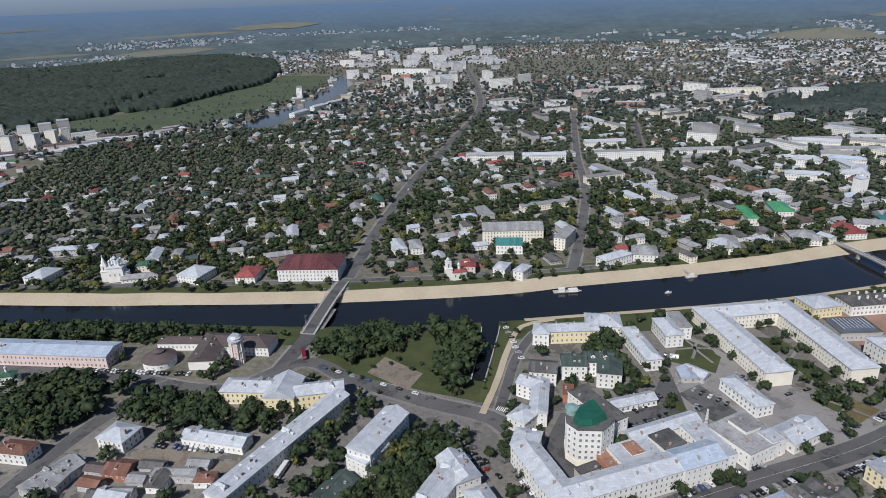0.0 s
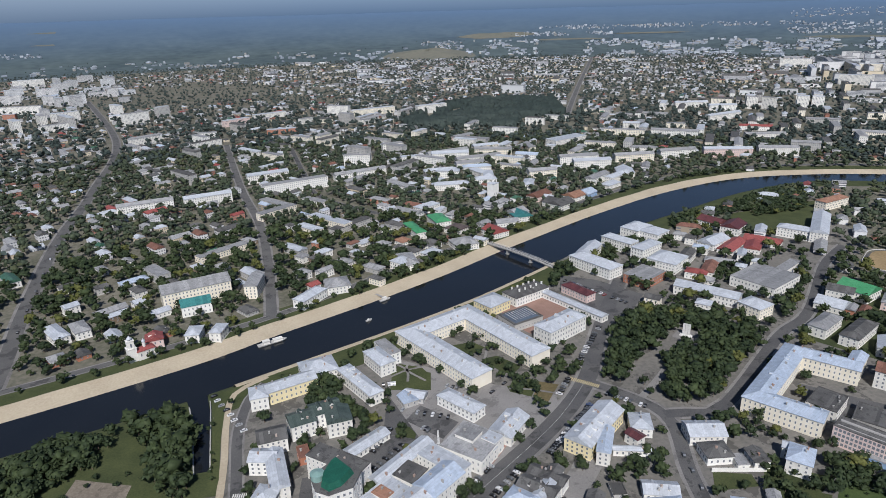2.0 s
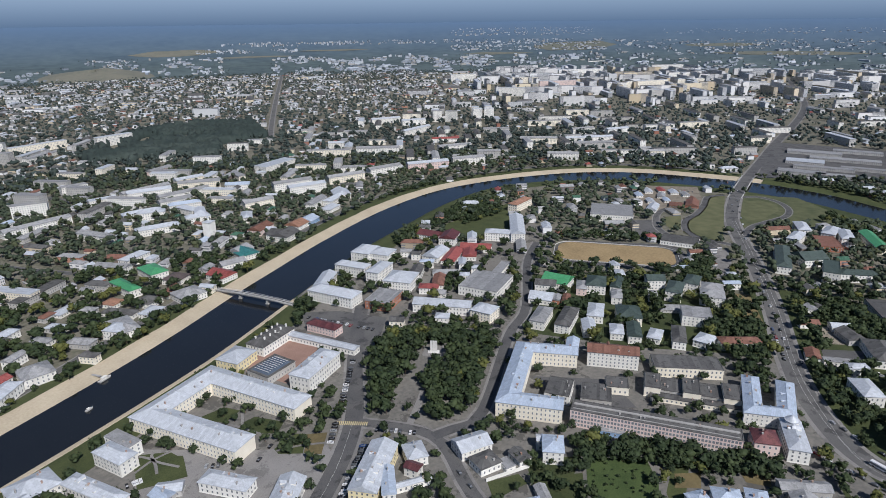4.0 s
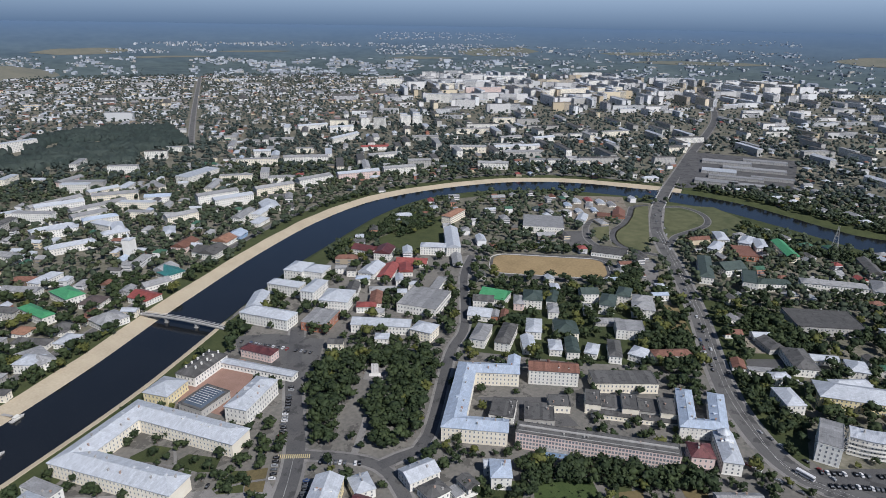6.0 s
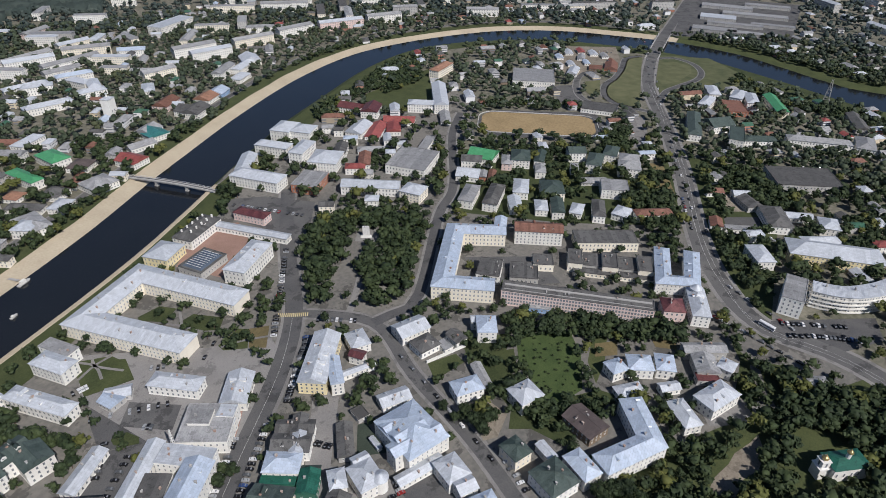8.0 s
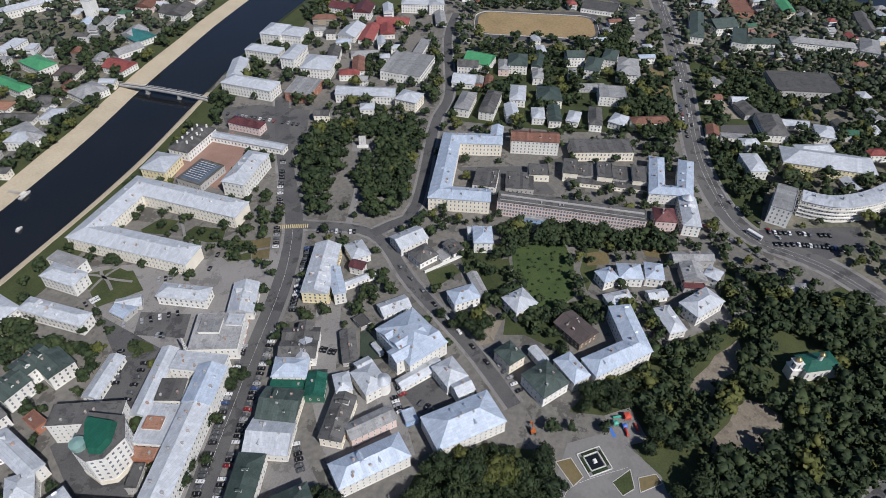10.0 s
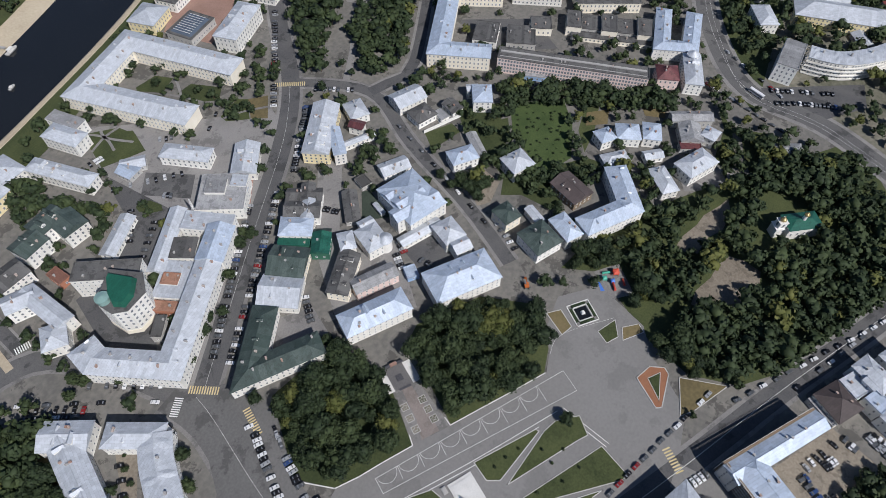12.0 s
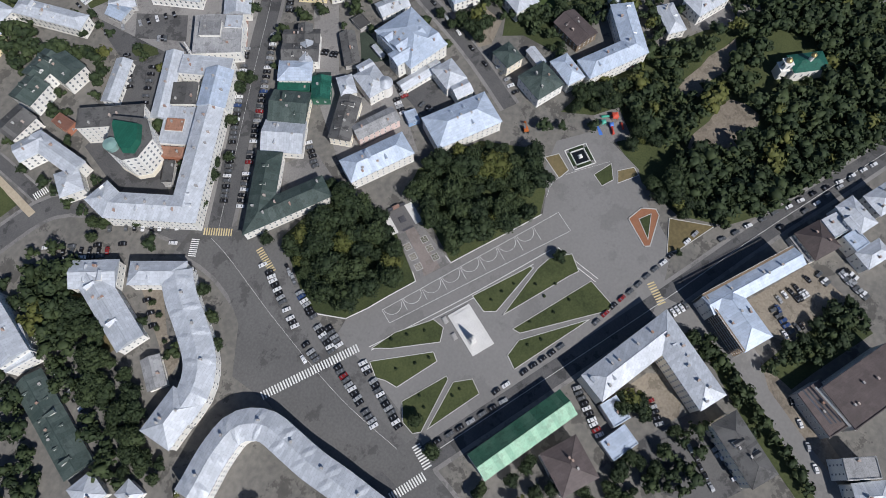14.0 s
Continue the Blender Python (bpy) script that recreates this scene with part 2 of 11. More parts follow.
# leaves of trees farther off, their darks lifted in the colour for thin haze
GARDENLEAF_HAZED = [mat("garden_leaves_" + k, a, b, 0.75, islands=0.6, big=0.12, fine=0.4, bump=0.0) for k, a, b in (
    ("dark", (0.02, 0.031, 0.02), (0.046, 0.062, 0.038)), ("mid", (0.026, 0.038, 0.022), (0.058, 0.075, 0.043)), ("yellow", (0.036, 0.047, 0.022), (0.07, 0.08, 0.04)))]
TERRA = mat("terracotta_paving", (0.22, 0.135, 0.105), (0.32, 0.205, 0.165), 0.9, big=0.1, fine=1.5)

# ---- small tools ----


def add_mesh(name, verts, faces, mats, idx=None, parent=None, m=None):
    me = bpy.data.meshes.new(name)
    me.from_pydata([tuple(v) for v in verts], [], faces)
    for k in mats:
        me.materials.append(k)
    if idx is not None:
        me.polygons.foreach_set("material_index", idx)
    me.update()
    ob = new(name, me)
    if m is not None:
        ob.matrix_world = m
    if parent is not None:
        ob.parent = parent
    return ob


def part(name, bm, material, parent, label="", m=None):
    """Links a bmesh as one mesh object under a thing; m is its place within the thing."""
    me = bpy.data.meshes.new(name)
    bm.to_mesh(me)
    bm.free()
    for k in material if isinstance(material, (list, tuple)) else [material]:
        me.materials.append(k)
    ob = new(name, me)
    ob.parent = parent
    if m is not None:
        ob.matrix_basis = m
    if label:
        ob["label"] = label
    return ob


def box(bm, cx, cy, z0, w, d, h, rot=0.0, mi=0, taper=1.0):
    c, s = math.cos(radians(rot)), math.sin(radians(rot))
    vs = []
    for z, k in ((z0, 1.0), (z0 + h, taper)):
        for x, y in ((-w / 2, -d / 2), (w / 2, -d / 2), (w / 2, d / 2), (-w / 2, d / 2)):
            vs.append(bm.verts.new((cx + (x * c - y * s) * k, cy + (x * s + y * c) * k, z)))
    for f in ((3, 2, 1, 0), (4, 5, 6, 7), (0, 1, 5, 4), (1, 2, 6, 5), (2, 3, 7, 6), (3, 0, 4, 7)):
        bm.faces.new([vs[i] for i in f]).material_index = mi


def drum(bm, x, y, z0, z1, r0, r1=None, n=20, cap=True, mi=0):
    r1 = r0 if r1 is None else r1
    lo = [bm.verts.new((x + r0 * math.cos(6.2832 * k / n), y + r0 * math.sin(6.2832 * k / n), z0)) for k in range(n)]
    if r1 < 0.02:
        t = bm.verts.new((x, y, z1))
        for k in range(n):
            bm.faces.new((lo[k], lo[(k + 1) % n], t)).material_index = mi
        return
    hi = [bm.verts.new((x + r1 * math.cos(6.2832 * k / n), y + r1 * math.sin(6.2832 * k / n), z1)) for k in range(n)]
    for k in range(n):
        bm.faces.new((lo[k], lo[(k + 1) % n], hi[(k + 1) % n], hi[k])).material_index = mi
    if cap:
        bm.faces.new(hi).material_index = mi


def prism(bm, pts, z0, z1, top=1.0):
    c = sum((Vector(p) for p in pts), Vector((0, 0))) / len(pts)
    lo = [bm.verts.new((*p, z0)) for p in pts]
    hi = [bm.verts.new((*(c + (Vector(p) - c) * top), z1)) for p in pts]
    n = len(pts)
    for k in range(n):
        bm.faces.new((lo[k], lo[(k + 1) % n], hi[(k + 1) % n], hi[k]))
    bm.faces.new(hi)
    bm.faces.new(lo[::-1])
    bmesh.ops.recalc_face_normals(bm, faces=bm.faces[:])


def smooth_line(pts, step=8.0):
    """Points along a smooth curve through pts."""
    p = [Vector((*q, 0)) if len(q) == 2 else Vector(q) for q in pts]
    out = []
    for i in range(len(p) - 1):
        a, b = p[i], p[i + 1]
        pa, pb = p[max(i - 1, 0)], p[min(i + 2, len(p) - 1)]
        n = max(1, int((b - a).length / step))
        for k in range(n):
            t = k / n
            out.append(0.5 * (2 * a + (b - pa) * t + (2 * pa - 5 * a + 4 * b - pb) * t * t + (3 * a - pa - 3 * b + pb) * t ** 3))
    out.append(p[-1])
    return out


def ribbon(name, pts, left, right, z, material, step=8.0):
    """A strip along a smooth line, from left to right of it, at height z (or z given point by point)."""
    line = smooth_line(pts, step)
    vs, fs = [], []
    for i, q in enumerate(line):
        d = (line[min(i + 1, len(line) - 1)] - line[max(i - 1, 0)]).normalized()
        nrm = Vector((-d.y, d.x, 0))
        h = q.z + z
        vs += [(*(q + nrm * left).xy, h), (*(q - nrm * right).xy, h)]
        if i:
            k = 2 * i
            fs.append((k - 2, k - 1, k + 1, k))
    return add_mesh(name, vs, fs, [material])


PATCHES = []


def patch(name, pts, z, material):
    """A flat piece of ground with the outline pts."""
    PATCHES.append((min(p[0] for p in pts), max(p[0] for p in pts), min(p[1] for p in pts), max(p[1] for p in pts), pts, name))
    bm = bmesh.new()
    f = bm.faces.new([bm.verts.new((x, y, z)) for x, y in pts])
    if f.normal.z < 0 or sum((a[0] - b[0]) * (a[1] + b[1]) for a, b in zip(pts, pts[1:] + pts[:1])) > 0:
        f.normal_flip()
    bmesh.ops.triangulate(bm, faces=bm.faces[:])
    me = bpy.data.meshes.new(name)
    bm.to_mesh(me)
    bm.free()
    me.materials.append(material)
    return new(name, me)


def inside(x, y, poly):
    r = False
    for (x1, y1), (x2, y2) in zip(poly, poly[1:] + poly[:1]):
        if (y1 > y) != (y2 > y) and x < (x2 - x1) * (y - y1) / (y2 - y1) + x1:
            r = not r
    return r


def structure(ob, label):
    return tagged(ob, label, ob.name.split(".")[0].replace("_", " "), kind="structure")


# ---- river ----
NORTH = [(-1600, 560), (-900, 480), (-344, 415), (-200, 403), (-71, 396), (59, 399), (130, 410), (215, 421), (300, 436), (378, 455),
         (445, 469), (552, 489), (688, 503), (813, 493), (912, 450), (1000, 385), (1055, 320), (1088, 240), (1098, 150), (1100, 70),
         (1075, -20), (1035, -80), (990, -140), (967, -206), (960, -500), (1000, -1200)]
SOUTH = [(-1600, 510), (-900, 435), (-344, 384), (-219, 374), (-74, 357), (40, 354), (130, 360), (219, 367), (300, 378), (384, 396),
         (450, 410), (540, 428), (640, 437), (760, 444), (860, 430), (930, 388), (985, 320), (1018, 262), (1030, 190), (1032, 105),
         (1015, 15), (950, -65), (910, -134), (893, -198), (880, -500), (920, -1200)]

def even(pts, counts):
    p, out = [Vector((*q, 0)) for q in pts], []
    for i in range(len(p) - 1):
        a, b, pa, pb = p[i], p[i + 1], p[max(i - 1, 0)], p[min(i + 2, len(p) - 1)]
        for k in range(counts[i]):
            t = k / counts[i]
            out.append(0.5 * (2 * a + (b - pa) * t + (2 * pa - 5 * a + 4 * b - pb) * t * t + (3 * a - pa - 3 * b + pb) * t ** 3))
    return out + [p[-1]]


counts = [max(2, int((Vector(b) - Vector(a)).length / 12)) for a, b in zip(NORTH, NORTH[1:])]
ns, ss = even(NORTH, counts), even(SOUTH, counts)
NA = np.array([(v.x, v.y) for v in ns])
SA = np.array([(v.x, v.y) for v in ss])


def outward(line, k, other):
    a = line[min(k + 1, len(line) - 1)] - line[max(k - 1, 0)]
    nrm = Vector((-a.y, a.x, 0)).normalized()
    return nrm if nrm.dot(line[k] - other[k]) > 0 else -nrm


def bank(name, line, other, profile, material, south=False):
    """A strip of bank beside the water; profile: pairs of metres from the water's edge and height."""
    vs, fs, n = [], [], len(profile)
    for i, q in enumerate(line):
        o = outward(line, i, other)
        wob = 1.0 + 0.12 * noise.noise((q.x * 0.02, q.y * 0.02, 0.5))
        for d, h in profile:
            vs.append((q.x + o.x * d * wob, q.y + o.y * d * wob, h))
        if i:
            for k in range(n - 1):
                a, b = (i - 1) * n + k, i * n + k
                fs.append((a, b, b + 1, a + 1) if south or line is ss else (a, a + 1, b + 1, b))
    return add_mesh(name, vs, fs, [material])


vs = [(*v.xy, -3.0) for pair in zip(ns, ss) for v in pair]
water = add_mesh("water", vs, [(2 * i, 2 * i + 1, 2 * i + 3, 2 * i + 2) for i in range(len(ns) - 1)], [WATER])
structure(water, "dark still river winding through the town")
CUT = next(i for i, v in enumerate(ns) if v.x > 1000 and v.y < 60)
structure(bank("sand_bank", ns[:CUT], ss[:CUT], [(-3, -4.0), (0, -3.0), (7, -1.6), (16, 0.06), (17, 0.08)], SAND), "bare sandy slope along the river's far bank")
structure(bank("bank_grass", ns[CUT - 1:], ss[CUT - 1:], [(-3, -4.0), (0, -3.0), (7, -1.6), (16, 0.06), (17, 0.08)], GRASS), "grassy slope beyond the avenue bridge")
structure(bank("bank_grass", ns, ss, [(17, 0.08), (24, 0.12), (38, 0.12)], GRASS), "grass strip above the sandy slope")
WEST = next(i for i, v in enumerate(ss) if v.x > 62)
structure(bank("bank_grass", ss[:WEST + 1], ns[:WEST + 1], [(-3, -4.0), (0, -3.0), (6, -1.0), (8, 0.1), (8.2, 0.1)], GRASS, True), "grassy slope under the riverside trees")
EAST = next(i for i, v in enumerate(ss) if v.x > 392)
structure(bank("bank_grass", ss[EAST:CUT - 8], ns[EAST:CUT - 8], [(-3, -4.0), (0, -3.0), (6, -1.0), (8, 0.1), (8.2, 0.1)], GRASS, True), "green slope under trees beyond the footbridge")
structure(bank("bank_wall", ss[WEST:EAST + 1], ns[WEST:EAST + 1], [(-3, -4.0), (0, -3.0), (4, 0.1), (5, 0.25), (8, 0.25), (8.2, 0.1)], SAND, True), "pale stone embankment along the near bank")
structure(bank("bank_grass", ss[CUT - 9:], ns[CUT - 9:], [(-3, -4.0), (0, -3.0), (6, -1.0), (8, 0.1), (8.2, 0.1)], GRASS, True), "grassy slope beyond the avenue bridge")
structure(bank("bank_grass", ss, ns, [(8.2, 0.1), (14, 0.12), (34, 0.12)], GRASS), "grass strip along the near embankment")

# ---- ground: one sheet, finer near the camera, with the river's bed sunk in it ----


def steps(lo, hi, fine, far):
    out = list(np.arange(lo, hi + 0.1, fine))
    d, x = fine, hi
    while x < far:
        d *= 1.16
        x += d
        out.append(min(x, far))
    d, x = fine, lo
    while x > -far:
        d *= 1.16
        x -= d
        out.insert(0, max(x, -far))
    return out


gx, gy = steps(-420, 1250, 9, 3700), steps(-420, 640, 9, 3700)
GX, GY = np.meshgrid(gx, gy)
P2 = np.stack([GX.ravel(), GY.ravel()], 1)
mid, half = (NA + SA) / 2, np.linalg.norm(NA - SA, axis=1) / 2
GZ = np.zeros(len(P2))
for i0 in range(0, len(P2), 4000):
    dd = np.linalg.norm(P2[i0:i0 + 4000, None] - mid[None], axis=2) - half[None]
    GZ[i0:i0 + 4000] = np.where(dd.min(1) < 17, -6.0, 0.0)
nx = len(gx)
fs = [(j * nx + i, j * nx + i + 1, (j + 1) * nx + i + 1, (j + 1) * nx + i) for j in range(len(gy) - 1) for i in range(nx - 1)]
ground = add_mesh("ground", np.column_stack([P2, GZ]).tolist(), fs, [GROUND])
structure(ground, "town ground of worn grass, earth and yards")

# the far land rises gently to the horizon


def land(x, y):
    """The height of the far land."""
    r = math.hypot(x, y)
    t = max(0.0, (r - 3300) / 1500)
    return 222 * t ** 1.5 * (1.0 if t < 1 else 1 / t ** 1.5)


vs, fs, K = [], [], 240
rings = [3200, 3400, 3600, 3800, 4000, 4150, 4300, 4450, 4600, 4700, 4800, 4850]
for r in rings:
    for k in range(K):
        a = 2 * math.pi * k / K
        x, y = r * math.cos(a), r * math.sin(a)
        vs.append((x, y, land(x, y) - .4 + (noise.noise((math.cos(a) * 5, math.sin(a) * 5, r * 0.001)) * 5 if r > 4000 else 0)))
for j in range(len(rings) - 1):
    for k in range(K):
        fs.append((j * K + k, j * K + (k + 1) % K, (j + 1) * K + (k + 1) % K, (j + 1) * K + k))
structure(add_mesh("backdrop", vs, fs, [FAR]), "far forest land tinted with painted blue haze towards the horizon")

# an upright glowing ring carries the painted haze above the far land
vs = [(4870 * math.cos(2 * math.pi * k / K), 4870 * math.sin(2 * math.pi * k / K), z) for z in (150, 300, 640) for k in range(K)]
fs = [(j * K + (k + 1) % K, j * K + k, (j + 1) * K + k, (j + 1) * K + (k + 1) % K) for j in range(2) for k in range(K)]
structure(add_mesh("backdrop", vs, fs, [HAZE]), "glowing backdrop ring painted as blue-grey haze over the horizon")

# ---- roads ----
ROADS = []


def road(pts, width, label, walk_width=2.0, step=8.0, material=None):
    """A carriageway with a pavement and a kerb on both sides."""
    ROADS.append((pts, width / 2 + walk_width))
    up = 0.006 * len(ROADS)
    r = ribbon("road", pts, width / 2, width / 2, 0.16 + up, material or ASPHALT, step)
    structure(r, label)
    if walk_width:
        for s in (1, -1):
            lo, hi = (width / 2, width / 2 + walk_width)
            p = ribbon("pavement", pts, hi if s > 0 else -lo, -lo if s > 0 else hi, 0.1 + up, PAVING, step)
            structure(p, "worn pavement beside the road")


road([(-87, 291), (-77, 334), (-69, 380)], 11, "asphalt road down to the road bridge")
road([(-66, 412), (-54, 484), (-40, 588), (-8, 773), (43, 985), (119, 1410), (124, 2196)], 11.5, "long straight asphalt street", 2.5)
road([(-420, 330), (-262, 306), (-193, 295), (-118, 274), (-72, 303), (-39, 281), (10, 253), (48, 233), (60, 198), (62, 160)], 11, "asphalt street curving past the bridge")
road([(62, 146), (152, 176), (227, 200), (276, 224), (323, 261), (367, 294), (420, 330)], 12, "main street with parked cars along it")
road([(197, 39), (224, 74), (256, 125), (288, 170), (276, 220)], 8, "asphalt side street")
road([(288, 170), (301, 163), (328, 156), (435, 188), (490, 198), (596, 244), (661, 261)], 8, "asphalt street along the park")
road([(250, -330), (330, -190), (378, -118), (395, -63), (442, -33), (502, -14), (606, 8), (721, 38), (860, 78), (985, 92)], 15, "wide asphalt avenue towards the bridge", 3)
road([(1120, 92), (1396, 85), (2175, 70), (3136, 200)], 15, "wide asphalt avenue beyond the river", 3)
road([(-60, 58), (2, 14), (119, -67), (179, -107), (251, -158), (378, -240)], 11, "asphalt street beside the square")
road([(60, 162), (55, 136), (36, 100), (16, 58), (2, 14), (-30, -50)], 16, "wide asphalt street with parking", material=WORN)
road([(119, -67), (114, -105), (94, -131), (64, -163), (20, -210)], 12, "pale worn asphalt street between office buildings", material=PLAZA)
road([(130, 434), (163, 547), (197, 689), (225, 871), (291, 1214)], 9, "straight street up from the embankment", 2)
road([(-600, 470), (-357, 446), (-75, 432), (121, 437), (251, 466), (386, 495), (445, 512), (552, 528), (690, 545), (830, 536), (945, 485), (1040, 412), (1100, 340), (1136, 250), (1142, 150)], 6, "embankment road along the far bank", 1.5)
road([(-206, 150), (-197.3, 190.6), (-190, 217), (-180.3, 243.3), (-165.1, 270.7), (-152, 283)], 10, "asphalt street past the market yards", 1.2)
structure(patch("town_yards", [(-75, 60), (-40, -20), (30, -90), (60, -230), (260, -260), (330, -190), (378, -110), (440, -40), (500, 0), (480, 190), (430, 290), (330, 330), (230, 340), (60, 335), (-20, 262), (-70, 250), (-110, 160)], 0.05, YARD), "worn yards of dusty asphalt between the buildings")
structure(patch("town_yards", [(330, 330), (430, 290), (480, 190), (560, 225), (700, 250), (730, 300), (640, 345), (560, 396), (430, 402), (340, 378)], 0.052, YARD), "worn yards of dusty asphalt between the buildings")
structure(patch("town_yards", [(-320, 220), (-262, 222), (-118, 270), (-80, 290), (-20, 262), (-70, 250), (-110, 160), (-300, 160)], 0.055, YARD), "worn yards of dusty asphalt between the buildings")
structure(patch("road", [(60, 162), (52, 138), (31, 115.6), (8, 106), (4, 86), (-13, 36.8), (-22, 9), (-0.4, -4), (17.8, 15.6), (38, 53.6), (50, 88), (74, 118), (76, 141)], 0.2, WORN), "very wide asphalt street beside the square")
structure(patch("water", [(-363, 1170), (-367, 1277), (-300, 1496), (-276, 1816), (-310, 2029), (-286, 2071), (-222, 1856), (-226, 1650), (-262, 1404), (-300, 1180)], 0.3, WATER), "pale river reach beyond the town")
road([(986.9, 106.2), (964.8, 125.3), (913.1, 122.4), (869.1, 123.3), (830.8, 129.1), (792.4, 121.2), (770.6, 103.0), (764.2, 81.8), (761.8, 61.7)], 7, "slip road looping down beside the bridge", 1.4)
road([(913.1, 122.4), (889.0, 137.2), (876.8, 161.7), (842.0, 167.4), (787.6, 154.3), (760.8, 131.8), (759.0, 100.9)], 7, "slip road past the market ground", 1.4)
road([(985.8, 83.4), (998.6, 64.2), (984.5, 37.4), (952.5, 20.8), (914.9, 20.5), (875.4, 38.8), (844.5, 52.8), (806.5, 56.1)], 7, "slip road looping round a grass island", 1.4)
road([(96, 341), (82, 329), (66, 298), (56, 264), (50, 243)], 6, "narrow asphalt street along the creek", 1.2)
road([(330, 640), (300, 760), (330, 900), (380, 1100)], 7, "tree-lined street between blocks", 1)

# ---- buildings ----
FOOT = []
WINDOWS = {}
SINGLE = [620]


def window_mesh(w, h):
    """A window: a frame that stands proud of the wall round a dark pane, facing -y."""
    key = (round(w, 1), round(h, 1))
    if key in WINDOWS:
        return WINDOWS[key]
    bm = bmesh.new()
    window_shape(bm, Matrix(), *key)
    me = bpy.data.meshes.new("window")
    bm.to_mesh(me)
    bm.free()
    me.materials.append(GLASS)
    me.materials.append(FRAME)
    WINDOWS[key] = me
    return me


def window_plain(bm, m, w, h):
    """A far window: a pane in a narrow frame."""
    o = [(-w / 2, 0), (w / 2, 0), (w / 2, h), (-w / 2, h)]
    a = [bm.verts.new(m @ Vector((x * 1.12, -0.05, z * 1.08 - .06))) for x, z in o]
    b = [bm.verts.new(m @ Vector((x, -0.09, z))) for x, z in o]
    for i in range(4):
        j = (i + 1) % 4
        bm.faces.new((a[i], a[j], b[j], b[i])).material_index = 1
    bm.faces.new(b).material_index = 0


def window_pane(bm, m, w, h):
    """A window too far off to show its frame."""
    bm.faces.new([bm.verts.new(m @ Vector((x, -0.06, z))) for x, z in ((-w / 2, 0), (w / 2, 0), (w / 2, h), (-w / 2, h))])


def window_shape(bm, m, w, h):
    o = [(-w / 2, 0), (w / 2, 0), (w / 2, h), (-w / 2, h)]
    t = 0.13
    n = [(-w / 2 + t, t), (w / 2 - t, t), (w / 2 - t, h - t), (-w / 2 + t, h - t)]
    a = [bm.verts.new(m @ Vector((x, -0.12, z))) for x, z in o]
    b = [bm.verts.new(m @ Vector((x, -0.12, z))) for x, z in n]
    c = [bm.verts.new(m @ Vector((x, -0.04, z))) for x, z in n]
    d = [bm.verts.new(m @ Vector((x, 0.02, z))) for x, z in o]
    for i in range(4):
        j = (i + 1) % 4
        bm.faces.new((a[i], a[j], b[j], b[i])).material_index = 1
        bm.faces.new((b[i], b[j], c[j], c[i])).material_index = 1
        bm.faces.new((d[i], d[j], a[j], a[i])).material_index = 1
    bm.faces.new(c).material_index = 0


def building(name, label, x, y, category="building", detail=False, group=""):
    b = tagged(new(name), label, category, group)
    b.matrix_world = pose(x, y, 0)
    b.empty_display_size = 0.1
    b["n"] = int(detail)
    return b


def roof_shape(bm, w, d, h, kind, over=0.55, pitch=0.5):
    """A roof over a body of w by d whose walls end at h."""
    W, D = w / 2 + over, d / 2 + over
    z0, z1 = h - 0.05, h + 0.2
    if kind == "flat":
        # a parapet round a sunk deck
        e = 0.35
        pts = [[(sx * a, sy * b, z) for sx, sy in ((-1, -1), (1, -1), (1, 1), (-1, 1))] for a, b, z in (
            (w / 2 + .1, d / 2 + .1, h - 0.1), (w / 2 + .1, d / 2 + .1, h + 0.6), (w / 2 - e, d / 2 - e, h + 0.6), (w / 2 - e, d / 2 - e, h + 0.2))]
        vs = [[bm.verts.new(p) for p in ring] for ring in pts]
        for r1, r2 in zip(vs, vs[1:]):
            for i in range(4):
                j = (i + 1) % 4
                bm.faces.new((r1[i], r1[j], r2[j], r2[i]))
        bm.faces.new(vs[-1])
        return h + 0.6
    rise = min(W, D) * pitch
    lo = [bm.verts.new((sx * W, sy * D, z0)) for sx, sy in ((-1, -1), (1, -1), (1, 1), (-1, 1))]
    up = [bm.verts.new((sx * W, sy * D, z1)) for sx, sy in ((-1, -1), (1, -1), (1, 1), (-1, 1))]
    bm.faces.new(lo[::-1])
    for i in range(4):
        j = (i + 1) % 4
        bm.faces.new((lo[i], lo[j], up[j], up[i]))
    inset = min(W, D) if kind == "hip" else 0.0
    if W >= D:
        r = [bm.verts.new((-W + inset - (0.01 if inset else 0), 0, z1 + rise)), bm.verts.new((W - inset + (0.01 if inset else 0), 0, z1 + rise))]
        bm.faces.new((up[0], up[1], r[1], r[0]))
        bm.faces.new((up[2], up[3], r[0], r[1]))
        bm.faces.new((up[1], up[2], r[1]))
        bm.faces.new((up[3], up[0], r[0]))
    else:
        r = [bm.verts.new((0, -D + inset - (0.01 if inset else 0), z1 + rise)), bm.verts.new((0, D - inset + (0.01 if inset else 0), z1 + rise))]
        bm.faces.new((up[1], up[2], r[1], r[0]))
        bm.faces.new((up[3], up[0], r[0], r[1]))
        bm.faces.new((up[0], up[1], r[0]))
        bm.faces.new((up[2], up[3], r[1]))
    return z1 + rise


def clip_band(poly, axis, lo, hi):
    """The part of a flat polygon between lo and hi along an axis."""
    for sign, lim in ((1, lo), (-1, -hi)):
        out = []
        for p, q in zip(poly, poly[1:] + poly[:1]):
            a, c = sign * p.dot(axis) - lim, sign * q.dot(axis) - lim
            if a >= 0:
                out.append(p)
            if a * c < 0:
                out.append(p.lerp(q, a / (a - c)))
        poly = out
        if len(poly) < 3:
            return []
    return poly


